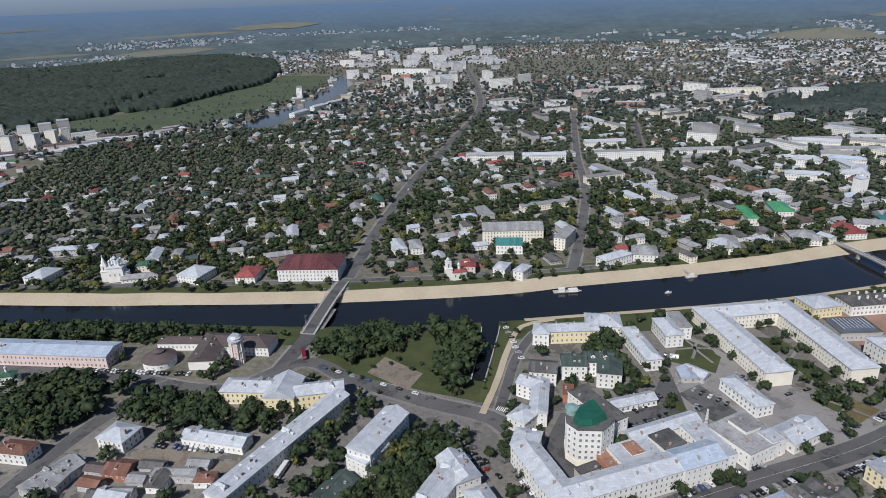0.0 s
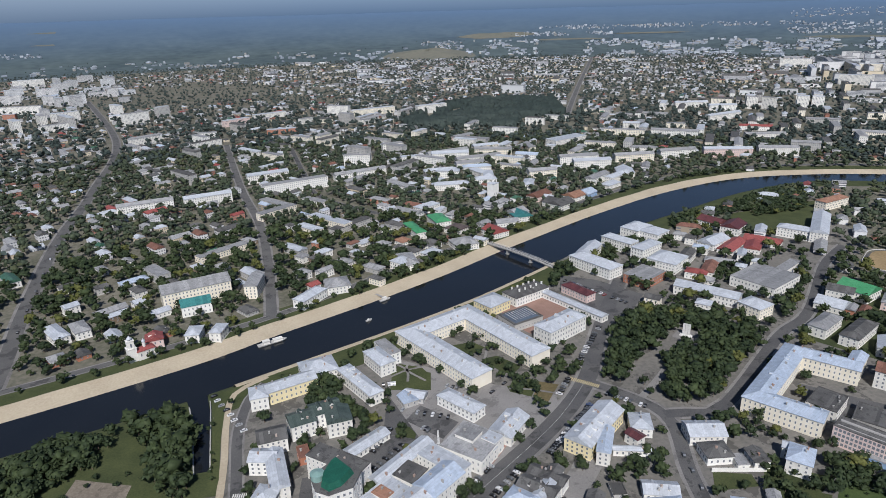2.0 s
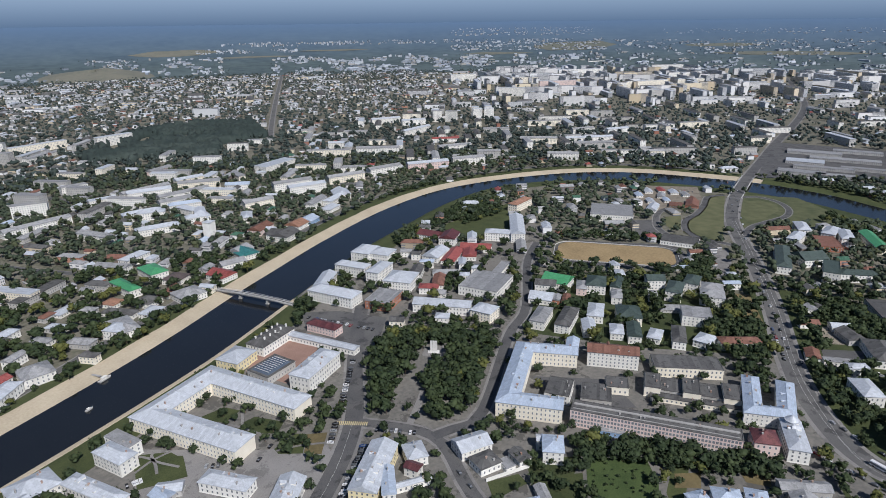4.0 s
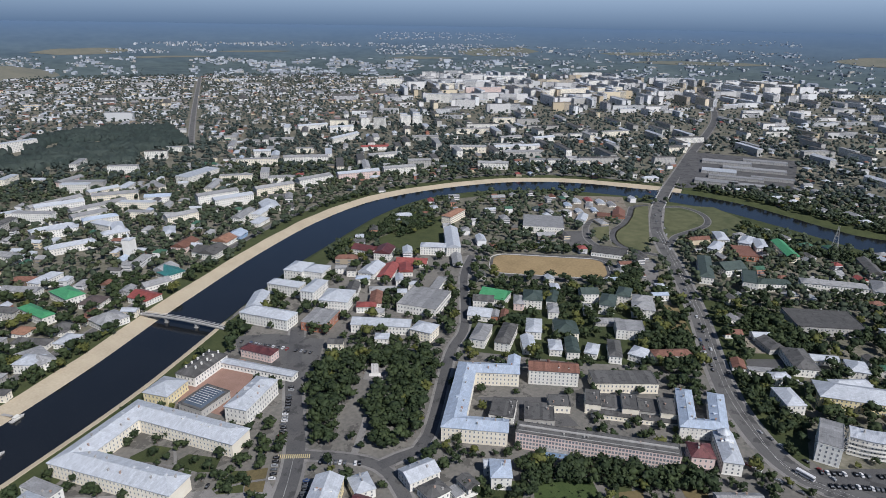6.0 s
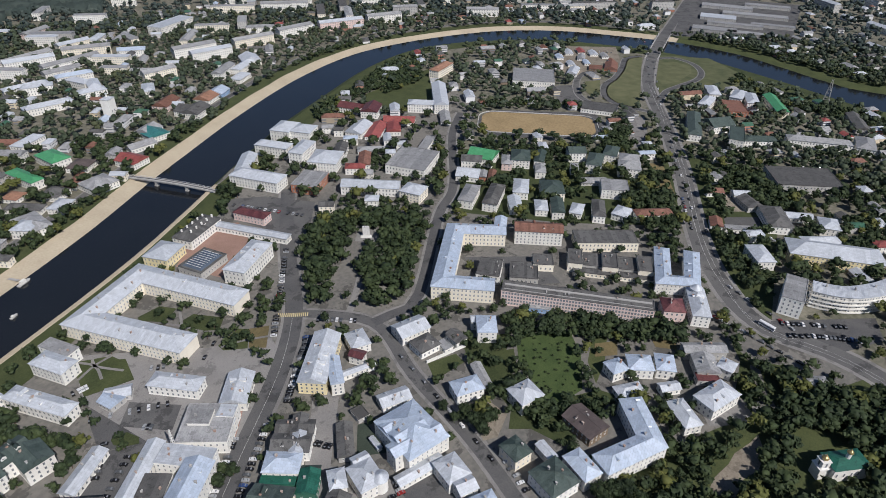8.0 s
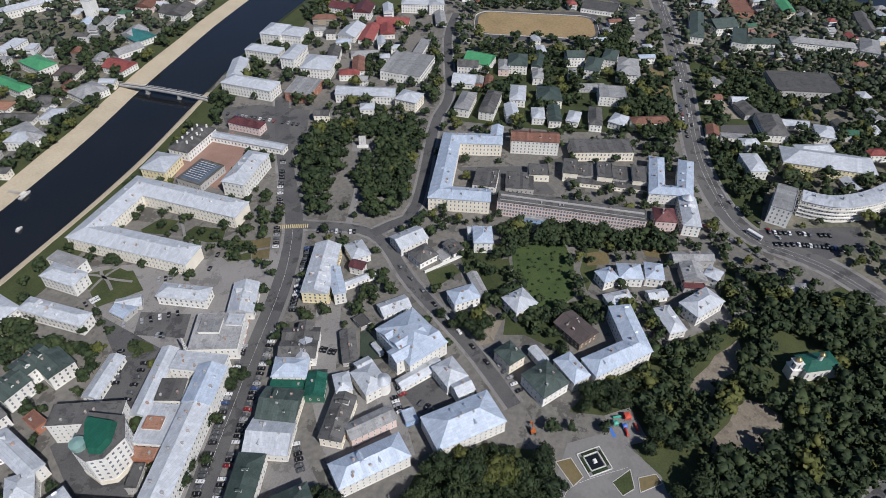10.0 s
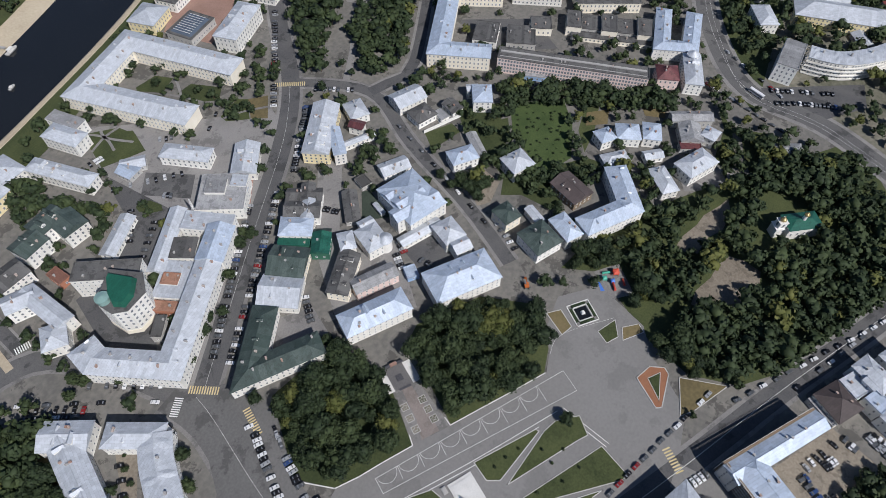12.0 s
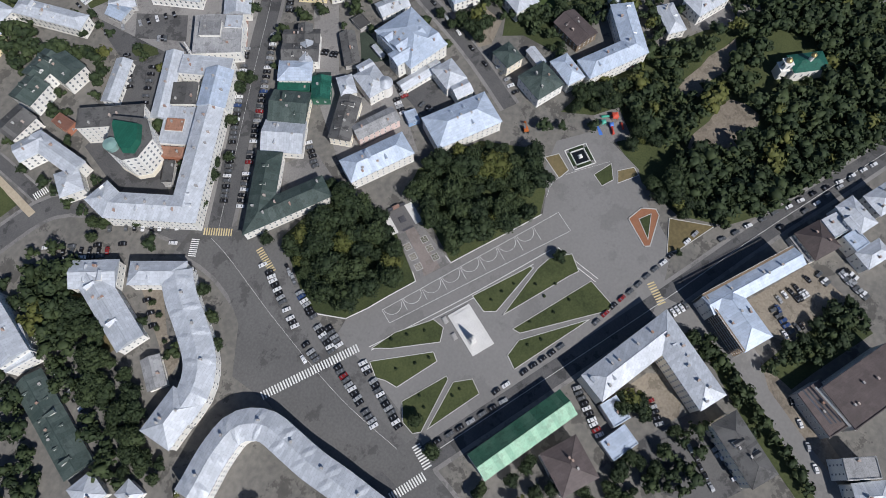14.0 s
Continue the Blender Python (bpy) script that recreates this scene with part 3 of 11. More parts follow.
def beam(bm, a, c, w, up=0.1):
    """A flat cap along a ridge from a to c."""
    d = (c - a).normalized()
    s = d.cross(Vector((0, 0, 1))).normalized() * w / 2
    z = Vector((0, 0, up))
    vs = [bm.verts.new(p) for p in (a - s - z, a + z, a + s - z, c - s - z, c + z, c + s - z, a)]
    for q in ((0, 3, 4, 1), (1, 4, 5, 2), (0, 1, 6)):
        bm.faces.new([vs[i] for i in q])


def sheeted(bm, rng, width, spread=0.5):
    """Lays every sloping or level face out in sheets, side by side along the eaves."""
    bm.normal_update()
    tone = bm.faces.layers.float.new("sheet")
    for f in bm.faces[:]:
        n = f.normal.copy()
        if n.z < 0.2:
            continue
        poly = [v.co.copy() for v in f.verts]
        ax = n.cross(Vector((0, 0, 1)))
        ax = ax.normalized() if ax.length > 0.05 else Vector((1, 0, 0))
        lo, hi = min(p.dot(ax) for p in poly), max(p.dot(ax) for p in poly)
        bm.faces.remove(f)
        while lo < hi - 0.01:
            step = width * rng.uniform(1 - spread, 1 + spread)
            if hi - lo - step < width * 0.4:
                step = hi - lo
            piece = clip_band(poly, ax, lo, lo + step)
            lo += step
            if len(piece) > 2:
                bm.faces.new([bm.verts.new(p) for p in piece])[tone] = rng.uniform(-.5, .5)
    bmesh.ops.remove_doubles(bm, verts=bm.verts[:], dist=0.004)


def ridge_caps(rf, w, d, h, kind, pitch, material):
    """Folded caps along the ridge and the hips."""
    W, D, z = w / 2 + .55, d / 2 + .55, h + .24
    top = z + min(W, D) * pitch
    bm = bmesh.new()
    inset = min(W, D) if kind == "hip" else 0.0
    ends = [Vector((s * (W - inset), 0, top)) if W >= D else Vector((0, s * (D - inset), top)) for s in (-1, 1)]
    if (ends[1] - ends[0]).length > .5:
        beam(bm, ends[0], ends[1], .5, .07)
    for sx in (-1, 1) if inset else ():
        for sy in (-1, 1):
            beam(bm, Vector((sx * W, sy * D, z)), ends[(sx if W >= D else sy) > 0], .4, .06)
    part("ridge_cap", bm, material, rf)["kind"] = "stuff"


def dormer(b, x, y, z, w, turn, material):
    """A small gabled roof window that breaks the slope."""
    bm = bmesh.new()
    h, L = w * 0.55, w * 1.9
    pts = [(-w / 2, -0.2, 0), (w / 2, -0.2, 0), (w / 2, -0.2, h), (0, -0.45, h + w * .45), (-w / 2, -0.2, h)]
    fr = [bm.verts.new(p) for p in pts]
    bk = [bm.verts.new((px, L, pz)) for px, _, pz in pts]
    bm.faces.new(fr).material_index = 1
    for i in range(5):
        j = (i + 1) % 5
        bm.faces.new((fr[j], fr[i], bk[i], bk[j])).material_index = 0 if i in (2, 3) else 1
    q = [bm.verts.new(p) for p in ((-w * .28, -.24, h * .25), (w * .28, -.24, h * .25), (w * .28, -.24, h * .95), (-w * .28, -.24, h * .95))]
    bm.faces.new(q).material_index = 2
    part("dormer", bm, [material, WALL["white"], GLASS], b, m=pose(x, y, z, 0, 0, turn))


def wing(b, x, y, w, d, rot, h, roof, wall, rmat, floors, win=1.0, pitch=0.42, vents=True):
    """One straight piece of a building: its walls, roof, windows and chimneys, as parts of b."""
    FOOT.append((x, y, w, d, rot))
    rng = random.Random(int(x * 7 + y * 13))
    m = b.matrix_world.inverted() @ pose(x, y, 0, 0, 0, rot)
    bm = bmesh.new()
    box(bm, 0, 0, -0.3, w, d, h + 0.3)
    box(bm, 0, 0, -0.3, w + 0.3, d + 0.3, 0.9)
    box(bm, 0, 0, h - 0.45, w + 0.5, d + 0.5, 0.35)
    wl = part("wall", bm, WALL[wall], b, m=m)
    bm = bmesh.new()
    top = roof_shape(bm, w, d, h, roof, pitch=pitch)
    near = math.hypot(x - 60, y - 60) < 520
    if near:
        sheeted(bm, rng, 2.6 if roof != "flat" else 4.0)
    rf = part("roof", bm, ROOF[rmat], b, m=m)
    if roof != "flat" and math.hypot(x - 60, y - 60) < 270:
        ridge_caps(rf, w, d, h, roof, pitch, ROOF[rmat])
    if vents and near and roof != "flat" and min(w, d) > 9.5 and math.hypot(x - 60, y - 60) < 400:
        L, D = max(w, d), min(w, d)
        room = L - (D if roof == "hip" else 2)
        for s in (-1, 1):
            for k in range(int(room / 7.5)):
                if rng.random() < 0.4:
                    continue
                along, out = (k + .5 - int(room / 7.5) / 2) * 7.5, s * D * 0.3
                zz = h + 0.2 + (D / 2 + .55) * pitch * (1 - abs(out) / (D / 2 + .55)) - 0.15
                wd = rng.choice((1.1, 1.4, 1.4, 2.6))
                if w >= d:
                    dormer(rf, along, out, zz, wd, 0 if s < 0 else 180, ROOF[rmat])
                else:
                    dormer(rf, out, along, zz, wd, 270 if s < 0 else 90, ROOF[rmat])
    detail = b["n"] and win
    sides = ((0, -d / 2, w, 0), (w / 2, 0, d, 90), (0, d / 2, w, 180), (-w / 2, 0, d, 270))
    storey = (h - 0.9) / max(floors, 1)
    ww, wh = (1.0, min(1.6, storey * 0.5)) if win < 1.3 else (1.4, storey * .62)
    bm = bmesh.new()
    count = 0
    for sx, sy, length, turn in sides if win else ():
        n = int((length - 1.2) / (2.9 / win))
        # only the sides that could ever be seen get separate windows
        face = Vector((sx, sy, 0)).normalized()
        face.rotate(Euler((0, 0, radians(rot))))
        seen = face.dot(Vector((x - 8, y + 20, 0)).normalized()) < 0.15
        if not seen and math.hypot(x, y) > 130:
            continue
        far = math.hypot(x, y) > 260
        for f in range(floors):
            for i in range(n):
                off = (i + 0.5 - n / 2) * (length - 1.2) / n
                mm = pose(sx, sy, 0.6 + storey * (f + 0.24), 0, 0, turn) @ Matrix.Translation((off, 0, 0))
                if detail and seen and SINGLE[0] > 0:
                    SINGLE[0] -= 1
                    ob = new("window", window_mesh(ww, wh))
                    ob.parent, ob.matrix_basis = wl, mm
                else:
                    (window_pane if math.hypot(x, y) > 850 else window_plain if far else window_shape)(bm, mm, round(ww, 1), round(wh, 1))
                    count += 1
    if count:
        part("glazing", bm, [GLASS, FRAME], wl)["kind"] = "stuff"
    else:
        bm.free()
    if vents and w * d > 60 and math.hypot(x, y) < 430:
        for k in range(min(4, 1 + int(w * d / 150))):
            cx, cy = rng.uniform(-.38, .38) * w, rng.uniform(-.3, .3) * d
            q = 1 - (abs(cy) / (d / 2) if w >= d else abs(cx) / (w / 2))
            base = h + 0.1 if roof == "flat" else h + 0.1 + q * (top - h) * 0.75
            bm = bmesh.new()
            hh = rng.uniform(0.9, 1.5) + (0 if roof == "flat" else 0.4)
            box(bm, cx, cy, base - 0.5, 0.7, rng.uniform(0.7, 1.3), hh + 0.5)
            box(bm, cx, cy, base + hh, 0.95, 1.3, 0.15)
            part("chimney" if roof != "flat" else "vent", bm, CHIM if rng.random() < .5 else CONCRETE, rf)
    return m


def bent_wing(b, pts, depth, h, wall, rmat, floors, rise=2.8, hip=(True, True), vents=6):
    """A wing whose straight pieces meet in mitred corners: walls, cornice, one folded roof, windows and chimneys."""
    inv = b.matrix_world.inverted()
    p = [Vector((*q, 0)) for q in pts]
    rng = random.Random(int(p[0].x))
    dirs = [(c - a).normalized() for a, c in zip(p, p[1:])]
    side = [Vector((-d.y, d.x, 0)) for d in dirs]
    mit = [side[0]]
    for n0, n1 in zip(side, side[1:]):
        m = n0 + n1
        mit.append(m / max(.5, (1 + n0.dot(n1))))
    mit.append(side[-1])
    for a, c in zip(p, p[1:]):
        d = c - a
        FOOT.append(((a.x + c.x) / 2, (a.y + c.y) / 2, d.length + depth * .4, depth, math.degrees(math.atan2(d.y, d.x))))
    D = depth / 2

    def at(i, o, z, along=0.0):
        d = dirs[0] if i == 0 else dirs[-1]
        return inv @ (p[i] + mit[i] * o + d * along + Vector((0, 0, z)))

    def loft(prof, grow=0.0):
        bm = bmesh.new()
        rows = []
        for i in range(len(p)):
            e = -grow if i == 0 else grow if i == len(p) - 1 else 0
            rows.append([bm.verts.new(at(i, o, z, e)) for o, z in prof])
        k = len(prof)
        for u, v in zip(rows, rows[1:]):
            for i in range(k):
                bm.faces.new((u[i], u[(i + 1) % k], v[(i + 1) % k], v[i]))
        bm.faces.new(rows[0][::-1])
        bm.faces.new(rows[-1])
        bmesh.ops.recalc_face_normals(bm, faces=bm.faces[:])
        return bm
    wl = part("wall", loft([(-D, -.3), (D, -.3), (D, h), (-D, h)]), WALL[wall], b)
    part("cornice", loft([(-D - .3, h - .45), (D + .3, h - .45), (D + .3, h - .02), (-D - .3, h - .02)], .3), WALL["white"], b)
    E, z1 = D + .6, h + .2
    bm = bmesh.new()
    last = len(p) - 1
    top = [at(i, 0, z1 + rise, (E if hip[0] else -.5) if i == 0 else (-E if hip[1] else .5) if i == last else 0) for i in range(last + 1)]
    low = [[at(i, s * E, z1, -.6 if i == 0 else .6 if i == last else 0) for s in (-1, 1)] for i in range(last + 1)]
    for i in range(last):
        for s, q in ((0, (low[i][0], low[i + 1][0], top[i + 1], top[i])), (1, (low[i + 1][1], low[i][1], top[i], top[i + 1]))):
            bm.faces.new([bm.verts.new(v) for v in q])
    for i, q in ((0, (low[0][1], low[0][0], top[0])), (last, (low[last][0], low[last][1], top[last]))):
        bm.faces.new([bm.verts.new(v) for v in q])
    sheeted(bm, rng, 2.6)
    rf = part("roof", bm, ROOF[rmat], b)
    bm = bmesh.new()
    for a, c in zip(top, top[1:]):
        beam(bm, a + Vector((0, 0, .05)), c + Vector((0, 0, .05)), .5, .07)
    for i in (0, last):
        if hip[i > 0]:
            for s in (0, 1):
                beam(bm, low[i][s] + Vector((0, 0, .05)), top[i] + Vector((0, 0, .05)), .4, .06)
    for i in range(1, last):
        for s in (0, 1):
            beam(bm, low[i][s] + Vector((0, 0, .03)), top[i] + Vector((0, 0, .03)), .4, .05)
    part("ridge_cap", bm, ROOF[rmat], rf)["kind"] = "stuff"
    part("eave", loft([(-E, h), (E, h), (E, z1 - .01), (-E, z1 - .01)], .6), ROOF[rmat], b)
    st = (h - .9) / floors
    bm = bmesh.new()
    for k, (d, n) in enumerate(zip(dirs, side)):
        a, c = p[k], p[k + 1]
        rot = math.degrees(math.atan2(d.y, d.x))
        for s in (-1, 1):
            # the inner side of a corner is shorter
            u0 = (mit[k].dot(d) * s * D if k else 0) + .8
            u1 = (c - a).length + (mit[k + 1].dot(d) * s * D if k + 1 < last else 0) - .8
            cnt = max(0, int((u1 - u0) / 2.7))
            for j in range(cnt):
                q = a + d * (u0 + (u1 - u0) * (j + .5) / cnt) + n * s * D
                for f in range(floors):
                    window_shape(bm, inv @ pose(q.x, q.y, .6 + st * (f + .24), 0, 0, rot if s < 0 else rot + 180), 1.05, round(min(1.75, st * .52), 1))
        for j in range(int((c - a).length / vents)):
            t = (j + rng.uniform(.25, .75)) * vents
            o = rng.choice((-1, 1)) * rng.uniform(.15, .6) * D
            q = inv @ (a + d * t + n * o)
            zz = z1 + rise * (1 - abs(o) / E)
            if rng.random() < .55:
                cm = bmesh.new()
                box(cm, q.x, q.y, zz - .5, .7, rng.uniform(.7, 1.4), 1.7, rot)
                box(cm, q.x, q.y, zz + 1.2, .95, 1.5, .15, rot)
                part("chimney", cm, rng.choice((CHIM, CONCRETE)), rf)
            elif rng.random() < .7:
                dormer(rf, q.x, q.y, zz - .25, rng.choice((1.1, 1.4)), rot if o < 0 else rot + 180, ROOF[rmat])
    part("glazing", bm, [GLASS, FRAME], wl)["kind"] = "stuff"


def curved_wing(b, pts, depth, h, wall, rmat, floors, rise=2.6, balconies=False):
    """A wing that bends along the line pts: walls, a ridged roof and windows on both long sides."""
    line = smooth_line(pts, 4.0)
    inv = b.matrix_world.inverted()
    dirs = [(line[min(i + 1, len(line) - 1)] - line[max(i - 1, 0)]).normalized() for i in range(len(line))]
    nrm = [Vector((-d.y, d.x, 0)) for d in dirs]
    for p, q in zip(line, line[1:]):
        FOOT.append(((p.x + q.x) / 2, (p.y + q.y) / 2, 6, depth, math.degrees(math.atan2(q.y - p.y, q.x - p.x))))

    def loft(prof):
        bm = bmesh.new()
        rows = [[bm.verts.new(inv @ (p + n * o + Vector((0, 0, z)))) for o, z in prof] for p, n in zip(line, nrm)]
        k = len(prof)
        for u, v in zip(rows, rows[1:]):
            for i in range(k):
                bm.faces.new((u[i], u[(i + 1) % k], v[(i + 1) % k], v[i]))
        bm.faces.new(rows[0][::-1])
        bm.faces.new(rows[-1])
        bmesh.ops.recalc_face_normals(bm, faces=bm.faces[:])
        return bm
    D = depth / 2
    part("wall", loft([(-D, -.3), (D, -.3), (D, h - .45), (D + .25, h - .4), (D + .25, h), (-D - .25, h), (-D - .25, h - .4), (-D, h - .45)]), WALL[wall], b)
    part("eave", loft([(-D - .55, h), (D + .55, h), (D + .55, h + .18), (-D - .55, h + .18)]), ROOF[rmat], b)
    bm = bmesh.new()
    rng = random.Random(len(pts))
    tone = bm.faces.layers.float.new("sheet")
    def slope(i, k, s):
        """A point of the roof: k from the eaves (0) to the ridge (1); every third rafter stands proud."""
        i0, t = int(i), i - int(i)
        i1 = min(i0 + 1, len(line) - 1)
        p, n = line[i0].lerp(line[i1], t), nrm[i0].lerp(nrm[i1], t)
        proud = .55 * k * (1 - k) * 4 if t == 0 and i0 % 3 == 1 else 0
        return bm.verts.new(inv @ (p + n * s * (D + .55) * (1 - k) + Vector((0, 0, h + .2 + (rise - .2) * k + proud))))
    for i in range(2 * (len(line) - 1)):
        for s in (-1, 1):
            shade = rng.uniform(-.5, .5)
            for k in (0, .5):
                vs = [slope(i / 2, k, s), slope(i / 2 + .5, k, s), slope(i / 2 + .5, k + .5, s), slope(i / 2, k + .5, s)]
                bm.faces.new(vs if s < 0 else vs[::-1])[tone] = shade
    for p, n, s in ((line[0], dirs[0], -1), (line[-1], dirs[-1], 1)):
        k = 0 if s < 0 else -1
        vs = [p + nrm[k] * (D + .55) + Vector((0, 0, h + .2)), p - nrm[k] * (D + .55) + Vector((0, 0, h + .2)), p + Vector((0, 0, h + rise))]
        bm.faces.new([bm.verts.new(inv @ v) for v in vs])
    bmesh.ops.remove_doubles(bm, verts=bm.verts[:], dist=0.004)
    part("roof", bm, ROOF[rmat], b)
    st = (h - .9) / floors
    for f in range(floors if balconies else 0):
        z = .5 + st * f
        part("balcony", loft([(-D, z), (-D - 1.4, z), (-D - 1.4, z + 1.1), (-D - 1.3, z + 1.1), (-D - 1.3, z + .15), (-D, z + .15)]), WALL["white"], b)
    bm = bmesh.new()
    for (p, n), d in zip(zip(line, nrm), dirs):
        a = math.degrees(math.atan2(d.y, d.x))
        for s in (-1, 1):
            for f in range(floors):
                m = inv @ pose(p.x + n.x * s * D, p.y + n.y * s * D, .6 + st * (f + .24), 0, 0, a if s < 0 else a + 180)
                for off in (-1.0, 1.0):
                    window_shape(bm, m @ Matrix.Translation((off, 0, 0)), 1.1, round(min(1.75, st * .52), 1))
    part("glazing", bm, [GLASS, FRAME], b)["kind"] = "stuff"
    for k in range(2, len(line) - 2, 4):
        bm = bmesh.new()
        q = inv @ (line[k] + nrm[k] * (1.5 if k % 8 else -1.5))
        box(bm, q.x, q.y, h + rise * .5, .8, 1.1, 2.2, k * 20)
        box(bm, q.x, q.y, h + rise * .5 + 2.2, 1, 1.3, .15, k * 20)
        part("chimney", bm, CONCRETE, b)

# ---- buildings of the centre ----
b = building("office_building", "long white and yellow corner building under grey metal roofs", 59.6, 205.1, detail=True)
bent_wing(b, [(62, 210), (58.2, 199), (70.4, 164.6), (128, 182.8)], 13.2, 11, "white", "lgrey", 3, 2.9, (True, False), 5)
wing(b, 138.1, 185.9, 22.8, 14.4, 17.6, 11.6, "gable", "white", "blue", 3)
wing(b, 112.0, 193.5, 22.3, 18.0, -160.7, 8, "flat", "white", "lgrey", 2)
wing(b, 129.7, 200.9, 13.1, 13.2, -66.6, 9, "flat", "white", "dark", 2)
wing(b, 97.4, 188.6, 14.2, 5.6, -72.0, 7, "flat", "brick", "orange", 1)
wing(b, 111.0, 195.6, 8.9, 6.8, -71.0, 8.9, "flat", "white", "orange", 1)
wing(b, 86.9, 186.1, 5.2, 12.0, -66.7, 6, "flat", "grey", "dark", 1)
wing(b, 131.4, 213.1, 42.0, 8.7, 19.8, 8, "gable", "white", "lgrey", 2)
wing(b, 149.0, 198.8, 27.5, 11.8, -72.7, 10, "flat", "white", "lgrey", 3)
b = building("apartment_house", "white brick block with a dark flat roof", 99.9, 224.4, detail=True)
wing(b, 99.9, 224.4, 33.7, 11.6, -61.9, 15, "flat", "white", "dark", 5)
b = building("apartment_house", "white gabled houses joined under mossy dark green roofs", 114.2, 279.4)
wing(b, 114.2, 279.4, 12.8, 17.4, -97.1, 10, "gable", "white", "dgreen", 3)
wing(b, 118.0, 267.8, 15.6, 14.1, -103.6, 10, "gable", "white", "dgreen", 3)
wing(b, 98.4, 276.9, 13.8, 14.7, -95.3, 10, "gable", "white", "dgreen", 3)
wing(b, 79.2, 272.5, 13.5, 16.1, -101.5, 9, "gable", "white", "dark", 3)
wing(b, 90.6, 253.1, 10.7, 6.2, -100.0, 5, "flat", "brick", "brown", 1)
b = building("town_house", "narrow white town house row with light grey roofs", 72.4, 242.6)
wing(b, 72.4, 242.6, 31.9, 9.4, -101.5, 9, "gable", "white", "lgrey", 3)
wing(b, 61.3, 227.6, 11.5, 13.5, -43.5, 8, "hip", "white", "lgrey", 2)
wing(b, 70.0, 256.8, 14.4, 11.0, -34.5, 9, "gable", "white", "lgrey", 3)
b = building("shed", "long low white shed with a grey metal roof", 124.5, 242.4)
wing(b, 124.5, 242.4, 27.1, 8.4, 15.1, 4, "gable", "white", "lgrey", 1)
b = building("cultural_centre", "white stepped building with dark flat roofs and a glazed entrance", 170.9, 204.3, detail=True)
wing(b, 170.9, 204.3, 25.8, 26.3, 25.9, 9, "flat", "white", "grey", 2)
wing(b, 171.5, 195.4, 16.2, 8.7, 18.6, 7, "flat", "white", "lgrey", 2)
wing(b, 171.6, 208.9, 10.0, 11.4, 23.4, 11, "flat", "white", "grey", 2)
wing(b, 181.0, 199.6, 7.8, 9.0, 20.5, 10, "flat", "white", "lgrey", 2)
b = building("trading_house", "v-shaped white house with weathered dark green metal roofs", 95.5, 135.0, detail=True)
bent_wing(b, [(116.5, 142.4), (83, 130.6), (110.5, 107.2)], 12.2, 8, "white", "dgreen", 2, 2.8, (True, True), 7)
b = building("shop", "two-storey shop with a mossy green roof on the main street", 145.6, 146.7)
wing(b, 145.6, 146.7, 18.5, 19.3, 17.1, 7, "gable", "cream", "dgreen", 2)
b = building("shop", "low white shop with a light metal roof on the main street", 128.5, 141.4)
wing(b, 128.5, 141.4, 18.5, 20.9, 19.3, 6, "gable", "white", "lgrey", 1)
b = building("house", "dark-roofed row house with a pale blue annex", 189.4, 162.6)
wing(b, 189.1, 162, 19.6, 9, -65, 6.6, "gable", "white", "dark", 2)
wing(b, 191.4, 160.8, 7.4, 12, -65, 7.4, "gable", "white", "dark", 2)
wing(b, 179, 157.6, 19.4, 11.4, -66, 7, "gable", "white", "dark", 2)
wing(b, 180.5, 154.6, 6.2, 13, -66, 7.6, "gable", "white", "lgrey", 2)
wing(b, 167.3, 154.6, 17.8, 12.4, -67, 7, "hip", "white", "blue", 2)
wing(b, 158.9, 151.6, 17.6, 4.6, -68, 4.5, "flat", "dgreen", "pine", 1)
b = building("shed", "low yellowish brick shed with a mossy roof", 171.4, 141.3)
wing(b, 171.4, 141.3, 9.5, 4.6, -64, 3.2, "gable", "brick", "dgreen", 1, vents=False)
b = building("pavilion", "dark green metal-clad pavilion behind the shops", 163.5, 137.1)
wing(b, 163.5, 137.1, 13.4, 9.6, 23.1, 6, "gable", "dgreen", "pine", 1)
b = building("mansion", "large white mansion under pale blue many-gabled metal roof", 210.6, 104.3, detail=True)
wing(b, 210.6, 104.3, 25.3, 31.6, -28.0, 10, "hip", "white", "blue", 3)
wing(b, 207.4, 104.0, 18.1, 11.4, -27.0, 11.5, "gable", "white", "blue", 3)
wing(b, 197.2, 103.9, 11.4, 8.7, -30.5, 11, "gable", "white", "blue", 3)
wing(b, 211.9, 94.0, 12.1, 9.8, -32.3, 11, "gable", "white", "blue", 3)
wing(b, 207.9, 114.2, 10.6, 7.8, -25.6, 11, "gable", "white", "blue", 3)
b = building("shed", "long dark-roofed garage in the yard behind the mansion", 196.4, 134.8)
wing(b, 194.4, 135, 8, 22, -56, 4, "gable", "grey", "dark", 1)
b = building("carport", "small dark flat-roofed carport in the yard", 214.6, 137.8)
wing(b, 214.6, 137.8, 6.8, 8.4, -29, 3.2, "flat", "grey", "dark", 1, vents=False)
b = building("shed", "narrow white cabin beside the fenced court", 200.3, 120.2)
wing(b, 200.3, 120.2, 2.2, 8.4, -30, 2.6, "gable", "white", "lgrey", 1, vents=False)
b = building("house", "white two-storey house with a rounded bay and light grey roof", 175.9, 116.8)
wing(b, 177.3, 112.8, 13, 16.4, -33, 8, "hip", "white", "lgrey", 2)
wing(b, 169.6, 124.4, 8, 11.4, -50, 7.6, "hip", "white", "lgrey", 2)
wing(b, 184.3, 119.6, 8.2, 7.4, -33, 7.2, "gable", "white", "lgrey", 2)
bm = bmesh.new()
